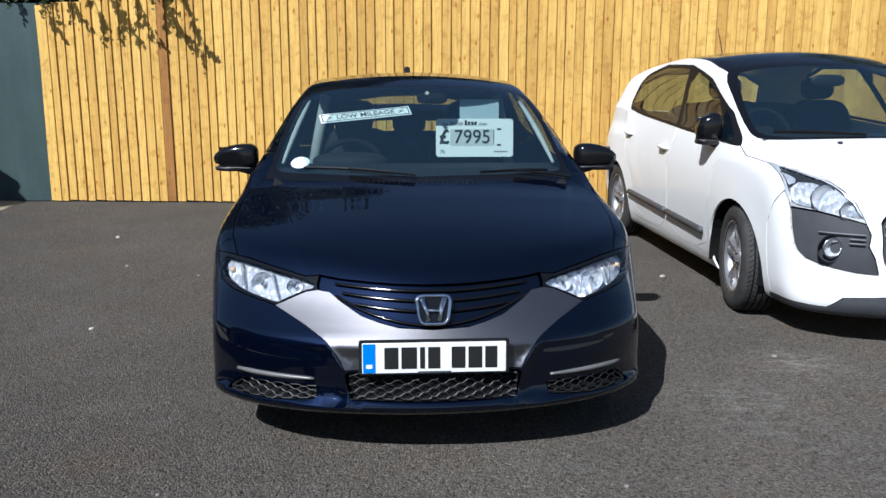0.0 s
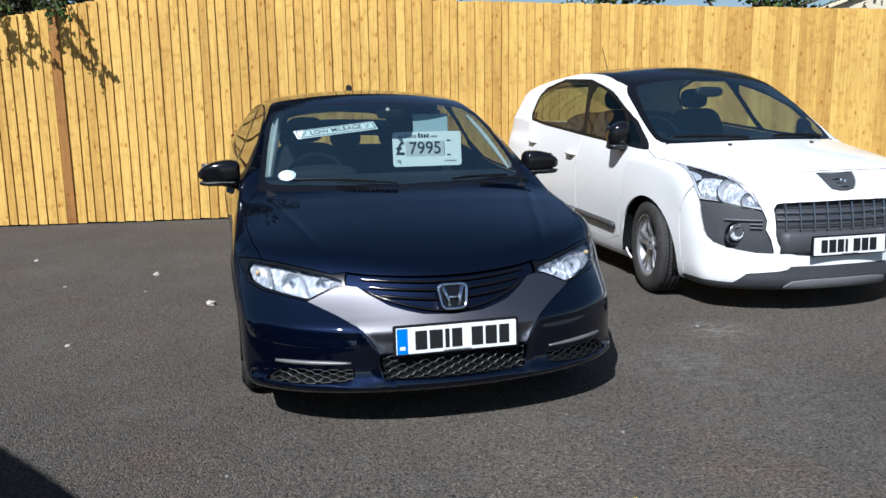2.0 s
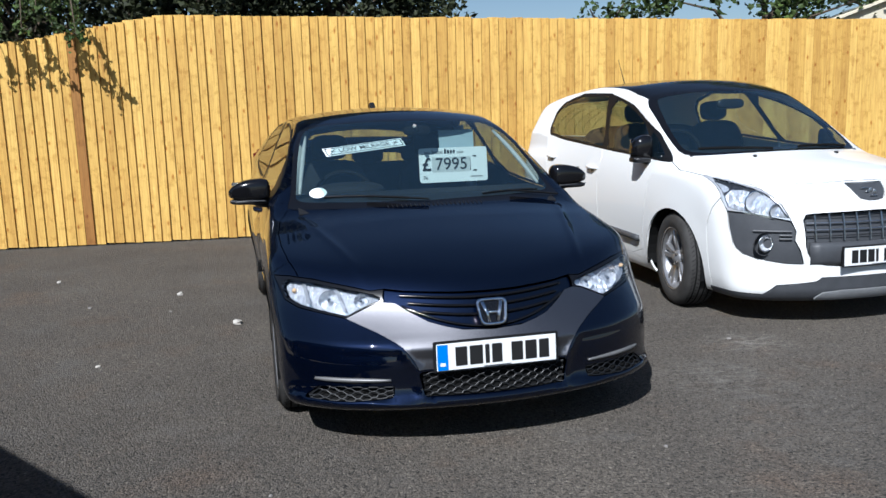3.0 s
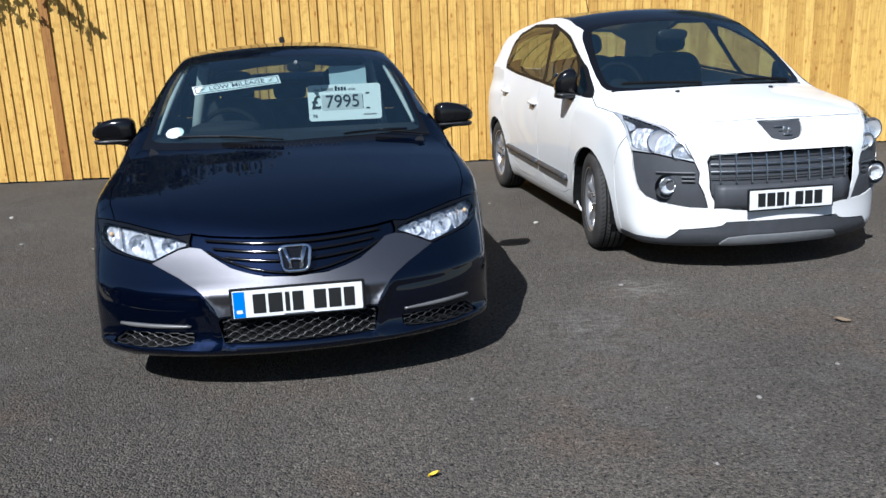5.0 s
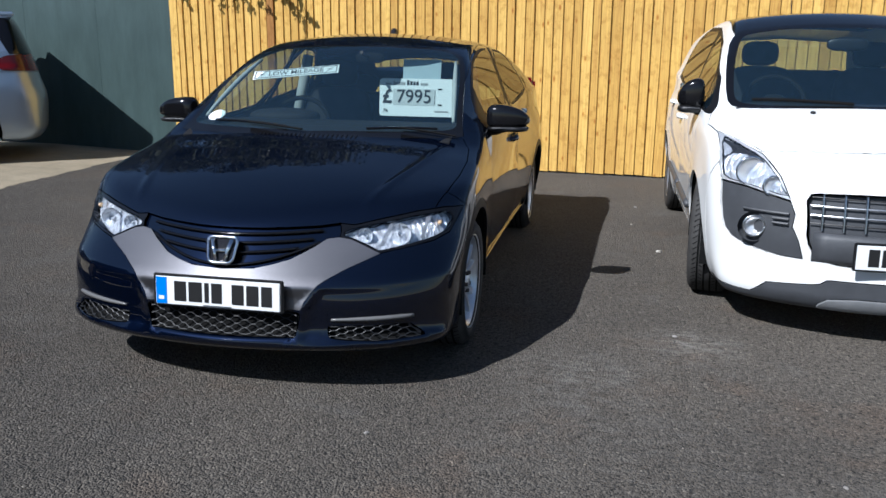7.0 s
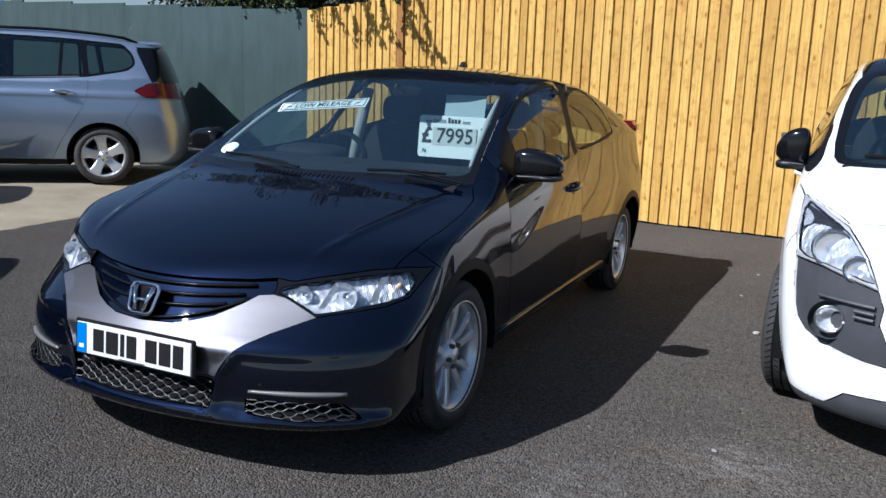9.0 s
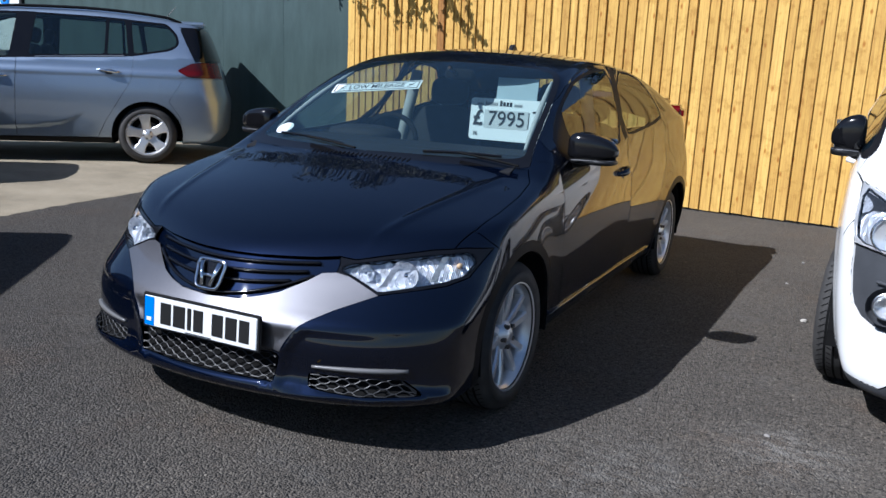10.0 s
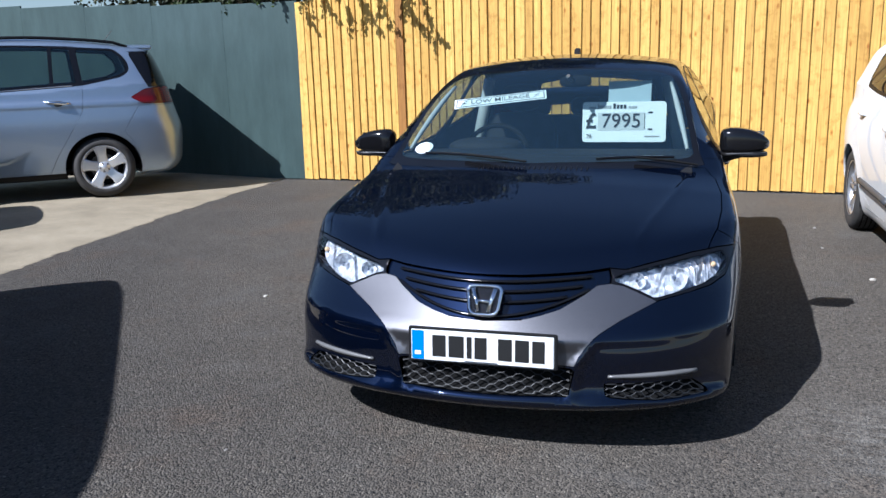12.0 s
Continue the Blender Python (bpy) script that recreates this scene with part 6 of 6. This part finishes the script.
def slab_bm(points, thick):
    """A flat outline in x, y with some thickness, its face up."""
    bm = bmesh.new()
    a = [bm.verts.new((x, y, 0)) for x, y in points]
    b = [bm.verts.new((x, y, -thick)) for x, y in points]
    bm.faces.new(a)
    bm.faces.new(b[::-1])
    for i in range(len(a)):
        j = (i + 1) % len(a)
        bm.faces.new((a[j], a[i], b[i], b[j]))
    bmesh.ops.recalc_face_normals(bm, faces=bm.faces[:])
    return bm


def round_rect(w, h, r):
    """Half sizes and corner radius of a rounded oblong."""
    out = []
    for cx, cy, a0 in ((w - r, h - r, 0), (-w + r, h - r, 90), (-w + r, -h + r, 180), (w - r, -h + r, 270)):
        out += [(cx + r * math.cos(radians(a0 + 15 * k)), cy + r * math.sin(radians(a0 + 15 * k))) for k in range(7)]
    return out


M_CARD = plain("white_card", (0.82, 0.86, 0.86), 0.5, spread=0.03)
M_CARD_GREY = plain("pale_grey_card", (0.55, 0.58, 0.58), 0.5, spread=0.04)
M_CARD_TEXT = plain("dark_grey_print", (0.02, 0.022, 0.025), 0.6)
M_CARD_LIGHT = plain("light_grey_print", (0.30, 0.31, 0.31), 0.6)
M_SHEET = plain("pale_blue_sheet", (0.36, 0.46, 0.50), 0.5, spread=0.06)


def price_card():
    base = HATCH @ pose(0.340, 1.90, 1.072, 84)
    card = thing("price_card", base, "white price card that hangs behind a car windscreen", "price card")
    part("board", slab_bm(round_rect(0.222, 0.108, 0.018), 0.003), M_CARD, card)
    part("digit_panel", slab_bm([(-0.140, -0.045), (0.105, -0.045), (0.105, 0.050), (-0.140, 0.050)], 0.001), M_CARD_GREY, card, at=pose(0, 0, 0.0012))
    lettering("pound_text", "£", 0.112, M_CARD_TEXT, card, pose(-0.176, 0.003, 0.0035), 0.0022, 1.0)
    lettering("price_text", "7995", 0.108, M_CARD_TEXT, card, pose(-0.014, 0.003, 0.0035), 0.0003, 0.98)
    lettering("number_text", "76", 0.03, M_CARD_TEXT, card, pose(-0.185, -0.078, 0.002))
    x = -0.185
    for count, wide, tall, ink in ((4, 0.0095, 0.012, M_CARD_LIGHT), (7, 0.0105, 0.017, M_CARD_LIGHT), (4, 0.0185, 0.021, M_CARD_TEXT), (6, 0.0075, 0.013, M_CARD_LIGHT)):
        for k in range(count):
            h = tall * (1.35 if k == 0 and tall > 0.015 else 1.0)
            part("header_bar", slab_bm([(x, 0.071), (x + wide * 0.74, 0.071), (x + wide * 0.74, 0.071 + h), (x, 0.071 + h)], 0.0008), ink, card, at=pose(0, 0, 0.0018))
            x += wide
        x += 0.008
    for y in (0.045, -0.045):
        part("mark", slab_bm([(0.128, y), (0.152, y), (0.152, y + 0.009), (0.128, y + 0.009)], 0.0008), M_CARD_TEXT, card, at=pose(0, 0, 0.0018))
    part("slot_bar", slab_bm([(0.108, -0.04), (0.112, -0.04), (0.112, 0.045), (0.108, 0.045)], 0.0008), M_CARD_TEXT, card, at=pose(0, 0, 0.0018))
    part("small_print", slab_bm([(0.11, -0.082), (0.19, -0.082), (0.19, -0.074), (0.11, -0.074)], 0.0008), M_CARD_LIGHT, card, at=pose(0, 0, 0.0018))
    sheet = whole("paper_sheet", slab_bm([(-0.09, 0.0), (0.135, 0.0), (0.135, 0.125), (-0.09, 0.125)], 0.001), M_SHEET, "pale sheet of paper tucked behind the price card", "paper", HATCH @ pose(0.345, 1.915, 1.165, 80))
    return card, sheet


def banner():
    base = HATCH @ pose(-0.272, 1.585, 1.216, 29) @ pose(0, 0, 0, 0, 0, 11)
    b = thing("window_banner", base, "white paper strip with a black border behind the windscreen", "banner")
    part("strip", slab_bm([(-0.240, -0.043), (0.240, -0.043), (0.240, 0.043), (-0.240, 0.043)], 0.002), M_CARD, b)
    rim = bmesh.new()
    for x0, x1, y0, y1 in ((-0.231, 0.231, 0.030, 0.035), (-0.231, 0.231, -0.035, -0.030), (-0.231, -0.226, -0.030, 0.030), (0.226, 0.231, -0.030, 0.030)):
        box_bm(x0, x1, y0, y1, 0.0004, 0.0014, bm=rim)
    part("border", rim, M_CARD_TEXT, b)
    lettering("banner_text", "LOW MILEAGE", 0.055, M_CARD_TEXT, b, pose(0, -0.001, 0.0012), 0.0004, 0.86)
    for x in (-0.19, 0.19):
        for k in range(3):
            part("tick", slab_bm([(-0.016, -0.002), (0.016, -0.002), (0.016, 0.002), (-0.016, 0.002)], 0.0006), M_CARD_TEXT, b, at=pose(x + 0.006 * (k - 1), 0.010 * (k - 1), 0.0014, 0, 0, 35 if k != 1 else -20))


def window_disc():
    pts = [(0.046 * math.cos(2 * math.pi * k / 32), 0.046 * math.sin(2 * math.pi * k / 32)) for k in range(32)]
    whole("paper_disc", slab_bm(pts, 0.0015), M_CARD, "round white paper disc stuck behind the windscreen", "disc", HATCH @ pose(-0.585, 1.235, 0.999, 30, -6))


price_card()
banner()
window_disc()


# ---------------------------------------------------------------- sign behind the people carrier
def sales_sign():
    s = thing("sales_sign", pose(-12.45, 9.66, 1.25, 0, 0, -3), "large white sales sign with blue rings and lines of print", "sign")
    part("board", box_bm(-4.4, 0.0, -0.03, 0.03, 0.0, 1.75, 0.006), M_PLATE, s)
    for x in (-0.30, -2.0):
        ring = [(x + 0.17 * math.cos(a), -0.04, 1.06 + 0.20 * math.sin(a)) for a in (2 * math.pi * k / 28 for k in range(29))]
        part("ring", tube_bm(ring, 0.055, 6, up=(0, 1, 0), flat=0.3), M_BLUE, s)
        part("roundel", prism_bm([(x - 0.11, 0.88), (x + 0.11, 0.88), (x, 1.06)], -0.045, -0.03), M_INK, s)
    for k in range(4):
        part("title_bar", box_bm(-1.30 + 0.17 * k, -1.16 + 0.17 * k, -0.04, -0.03, 1.38, 1.66 if k == 0 else 1.58), M_INK, s)
    for z, words in ((1.26, (0.28, 0.22, 0.30)), (1.14, (0.35, 0.20, 0.34)), (1.02, (0.24, 0.30, 0.18)), (0.88, (0.18, 0.26))):
        x = -1.12 - (sum(words) + 0.05 * (len(words) - 1)) / 2
        for w in words:
            part("print_bar", box_bm(x, x + w, -0.04, -0.03, z - 0.028, z + 0.028), M_CARD_LIGHT, s)
            x += w + 0.05
    for x in (-4.0, -2.2, -0.4):
        part("post", box_bm(x - 0.04, x + 0.04, 0.031, 0.11, -1.25, 1.7, 0.004), M_ARCH, s)


sales_sign()


# ---------------------------------------------------------------- trees
def leaf_material(name, dark, light):
    m = shader(name, light, 0.6, Specular_IOR_Level=0.3)
    n = Nodes(m)
    isle = n.t.nodes.new("ShaderNodeNewGeometry").outputs["Random Per Island"]
    n.set("Base Color", n.mix(n.ramp(n.noise(1.1, 3), (0.3, grey(0)), (0.7, grey(1))), n.ramp(isle, (0.0, dark), (0.6, light), (1.0, tuple(c * 1.5 for c in light))), n.ramp(isle, (0.0, tuple(c * 0.6 for c in dark)), (1.0, dark))))
    return m


M_LEAF = leaf_material("broad_leaves", (0.030, 0.050, 0.012), (0.075, 0.115, 0.028))
M_NEEDLE = leaf_material("dark_hedge_leaves", (0.018, 0.024, 0.010), (0.052, 0.060, 0.024))
M_BARK = plain("bark", (0.10, 0.075, 0.05), 0.9, spread=0.35, scale=18, bump=0.8, bump_scale=40)


def leaves_mesh(name, centres, sizes, material, rng, droop=0.0):
    """Pointed, folded leaves at the given places: four triangles each."""
    n = len(centres)
    a = rng.normal(size=(n, 3))
    a[:, 2] = a[:, 2] * 0.6 - droop
    a /= np.linalg.norm(a, axis=1, keepdims=True)
    t = rng.normal(size=(n, 3))
    s = np.cross(a, t)
    s /= np.linalg.norm(s, axis=1, keepdims=True) + 1e-9
    u = np.cross(s, a)
    L, W = sizes[:, None], sizes[:, None] * rng.uniform(0.28, 0.42, (n, 1))
    p = np.stack([centres - a * L * 0.5, centres + s * W + u * W * 0.35, centres + a * L * 0.5, centres - s * W + u * W * 0.35, centres], 1).reshape(-1, 3)
    q = np.arange(n)[:, None] * 5
    f = np.concatenate([q + np.array([[0, 1, 4]]), q + np.array([[1, 2, 4]]), q + np.array([[2, 3, 4]]), q + np.array([[3, 0, 4]])])
    me = bpy.data.meshes.new(name)
    me.from_pydata(p.tolist(), [], f.tolist())
    me.materials.append(material)
    return me


def tree(name, x, y, height, spread, base, count, leaf, material, label, seed, depth=1.0, clumps=46):
    """A tapered trunk, limbs out to each clump, and a crown of small leaves in uneven clumps."""
    rng = np.random.default_rng(seed)
    t = thing(name, pose(x, y, 0), label, "tree", "trees behind the fence")
    bm = tube_bm([(0.0, 0, 0), (0.05, 0.03, height * 0.3), (-0.04, 0.05, height * 0.6), (0.03, 0.0, height * 0.92)], [0.16, 0.13, 0.08, 0.02], 10)
    part("trunk", bm, M_BARK, t, smooth=True)
    limb = bmesh.new()
    cs, rs = [], []
    for k in range(clumps):
        h = base + (height - base) * (k + 0.5) / clumps
        w = spread * math.sin(math.pi * (0.12 + 0.80 * ((h - base) / (height - base)) ** 0.8)) ** 0.7
        ang = rng.uniform(0, 2 * math.pi)
        r = w * math.sqrt(rng.uniform(0.15, 1.0))
        c = np.array([r * math.cos(ang), depth * r * math.sin(ang), h + rng.normal() * 0.15])
        cs.append(c)
        rs.append(rng.uniform(0.32, 0.62) * (spread / 1.8) ** 0.5)
        if k % 2 == 0:
            z0 = max(0.3, c[2] - 0.5 - 0.4 * r)
            tube_bm([(0, 0.02, z0), tuple(c * np.array([0.5, 0.5, 1]) - np.array([0, 0, 0.22])), tuple(c)], [0.045, 0.028, 0.01], 5, limb)
    part("limbs", limb, M_BARK, t)
    pick = rng.integers(0, clumps, count)
    off = rng.normal(size=(count, 3))
    off /= np.linalg.norm(off, axis=1, keepdims=True)
    off *= (rng.uniform(0, 1, (count, 1)) ** 0.45)
    pts = np.array(cs)[pick] + off * np.array(rs)[pick][:, None] * np.array([1.15, 1.15, 0.8])
    me = leaves_mesh("crown", pts, rng.uniform(0.6, 1.3, count) * leaf, material, rng, 0.25)
    crown = new("crown", me)
    crown.parent = t
    return t


for k, (x, y, h, s) in enumerate(((-9.6, 12.2, 6.8, 2.3), (-7.0, 11.6, 7.2, 2.3), (-4.7, 11.4, 6.6, 2.1), (-2.5, 11.6, 5.6, 1.8), (-0.7, 11.9, 4.2, 1.5))):
    tree("hedge_tree", x, y, h, s, 1.7, 22000, 0.095, M_NEEDLE, "dense dark green hedge tree that rises over the fence", 11 + k, 0.7, 90)
for k, (x, y, h, s) in enumerate(((7.2, 15.0, 6.0, 2.3), (10.8, 16.5, 6.6, 2.5), (14.6, 17.0, 6.2, 2.5))):
    tree("broadleaf_tree", x, y, h, s, 1.2, 9000, 0.13, M_LEAF, "leafy green tree beyond the fence", 31 + k)
tree("sapling", 3.4, 12.6, 3.05, 0.5, 2.2, 260, 0.10, M_LEAF, "thin twiggy sapling just over the fence top", 50, clumps=12)


def hanging_branches():
    """Sprays of leaves that hang over the hoarding and the end of the fence."""
    rng = np.random.default_rng(77)
    t = thing("overhanging_branch", pose(-5.2, 9.75, 0), "leafy branches that hang over the hoarding and fence end", "branch", "trees behind the fence")
    wood = bmesh.new()
    pts, sz = [], []
    tips = [(-1.75, -0.68, 2.08), (-1.62, -0.62, 2.22), (-1.2, -0.6, 2.32), (-0.75, -0.62, 2.24), (-0.35, -0.64, 2.26), (0.0, -0.72, 2.30), (0.25, -0.95, 2.36), (0.55, -0.9, 2.42), (0.8, -1.0, 2.35), (1.05, -1.05, 2.42), (1.30, -1.0, 2.36), (1.62, -1.05, 2.36), (1.85, -1.05, 2.28), (1.5, -1.1, 2.55), (0.9, -1.1, 2.62), (0.3, -0.9, 2.6), (-0.6, -0.7, 2.5), (-1.5, -0.7, 2.5)]
    for x, y, z in tips:
        start = np.array([x * 0.75 - 0.1, 0.5, 2.9 + rng.uniform(0, 0.5)])
        mid = np.array([x * 0.95 - 0.08, y * 0.55, z + 0.42])
        tip = np.array([x, y, z])
        tube_bm([tuple(start), tuple(mid), tuple(tip)], [0.014, 0.008, 0.003], 5, wood)
        # side twigs droop from the main one, each with leaves in two close rows
        for k in range(17):
            u = 0.25 + 0.75 * k / 16
            a = (1 - u) ** 2 * start + 2 * u * (1 - u) * mid + u * u * tip
            way = np.array([rng.normal() * 0.55 + 0.25, rng.normal() * 0.4, -rng.uniform(0.35, 1.0)])
            way *= rng.uniform(0.05, 0.115) / np.linalg.norm(way)
            b = a + way * np.array([1, 1, 0.6])
            c = a + way * 1.5 + np.array([0, 0, -0.03])
            tube_bm([tuple(a), tuple(b), tuple(c)], [0.003, 0.002, 0.001], 4, wood)
            count = int(np.linalg.norm(way) * 190)
            for q in range(count):
                w = (q + 0.5) / count
                p = (1 - w) ** 2 * a + 2 * w * (1 - w) * b + w * w * c
                pts.append(p + rng.normal(size=3) * 0.014)
                sz.append(rng.uniform(0.042, 0.072))
    part("twigs", wood, M_BARK, t)
    foliage = new("foliage", leaves_mesh("foliage", np.array(pts), np.array(sz), M_LEAF, rng, 0.9))
    foliage.parent = t


hanging_branches()


# ---------------------------------------------------------------- shed roof beyond the fence
M_SHED = plain("cream_sheet_metal", (0.62, 0.56, 0.42), 0.5, spread=0.06)


def shed():
    s = thing("shed", pose(8.9, 14.2, 0, 0, 0, -14), "cream sheet-metal shed with a low gable roof", "shed")
    part("wall", box_bm(-0.95, 3.0, -0.9, 1.6, 0, 2.72, 0.01), M_SHED, s)
    for side in (-1, 1):
        bm = bmesh.new()
        for k in range(24):
            y = -1.0 + 2.7 * k / 24
            box_bm(0.0, 1.12, y, y + 0.075, 0.0, 0.05, 0.008, 1, bm)
            box_bm(0.0, 1.12, y + 0.075, y + 0.1125, 0.0, 0.03, bm=bm)
        roof = part("roof", bm, M_SHED, s, at=pose(0.0, 0, 3.1, 0, 0, 0) @ pose(0, 0, 0, 0, 20 if side > 0 else 0, 0 if side > 0 else 180) @ (Matrix.Identity(4) if side > 0 else pose(0, -0.7, 0, 0, 20, 0)))
        roof["label"] = "ribbed cream roof sheet"
    gable = prism_bm([(-1.0, 2.72), (1.0, 2.72), (0, 3.09)], -0.9, 1.6)
    part("gable", gable, M_SHED, s)


shed()


# ---------------------------------------------------------------- small things on the ground
def pebble(x, y, size, material, label, seed, flat=0.6):
    rng = random.Random(seed)
    bm = bmesh.new()
    bmesh.ops.create_icosphere(bm, subdivisions=2, radius=size)
    for v in bm.verts:
        k = 1 + rng.uniform(-0.22, 0.22)
        v.co = Vector((v.co.x * k, v.co.y * k * 0.8, max(v.co.z * k * flat, -size * 0.3) + size * 0.3))
    whole("stone", bm, material, label, "stone", pose(x, y, 0.0, 0, 0, rng.uniform(0, 360)), group="stones on the asphalt")


M_PALE_STONE = plain("pale_stone", (0.46, 0.43, 0.38), 0.85, spread=0.2, scale=40)
M_DULL_STONE = plain("grey_stone", (0.27, 0.25, 0.23), 0.85, spread=0.25, scale=40)
for k, (x, y, r) in enumerate(((-1.40, 5.29, 0.036), (-2.0, 6.33, 0.03), (-2.07, 4.42, 0.017), (-1.95, 5.75, 0.012), (1.84, 2.70, 0.012), (0.71, 2.80, 0.010), (1.40, 6.04, 0.018), (1.03, 7.67, 0.014), (1.10, 6.9, 0.012), (-0.9, 2.6, 0.008), (2.3, 3.0, 0.009), (1.5, 2.2, 0.008), (-2.6, 6.0, 0.014), (-3.2, 7.1, 0.02), (1.66, 4.28, 0.012))):
    pebble(x, y, r, M_PALE_STONE if r > 0.016 else M_DULL_STONE, "small pale stone on the asphalt", 60 + k)


def fallen_leaf(x, y, length, material, label, turn):
    bm = bmesh.new()
    n = 8
    rows = []
    for k in range(n + 1):
        u = k / n
        w = length * 0.28 * math.sin(math.pi * u) ** 0.8
        z = 0.006 + 0.010 * u * u
        rows.append((bm.verts.new((length * (u - 0.5), -w, z + 0.008)), bm.verts.new((length * (u - 0.5), 0, z)), bm.verts.new((length * (u - 0.5), w, z + 0.006))))
    for p, q in zip(rows, rows[1:]):
        for i in (0, 1):
            bm.faces.new((p[i], q[i], q[i + 1], p[i + 1]))
    bmesh.ops.remove_doubles(bm, verts=bm.verts[:], dist=1e-5)
    bmesh.ops.solidify(bm, geom=bm.faces[:], thickness=0.0012)
    whole("fallen_leaf", bm, material, label, "leaf", pose(x, y, 0.002, 0, 0, turn))


fallen_leaf(0.545, 2.195, 0.036, plain("yellow_leaf", (0.80, 0.52, 0.03), 0.6), "bright yellow leaf on the asphalt", 10)
fallen_leaf(2.58, 3.52, 0.075, plain("brown_leaf", (0.22, 0.16, 0.10), 0.8), "curled brown leaf on the asphalt", 160)
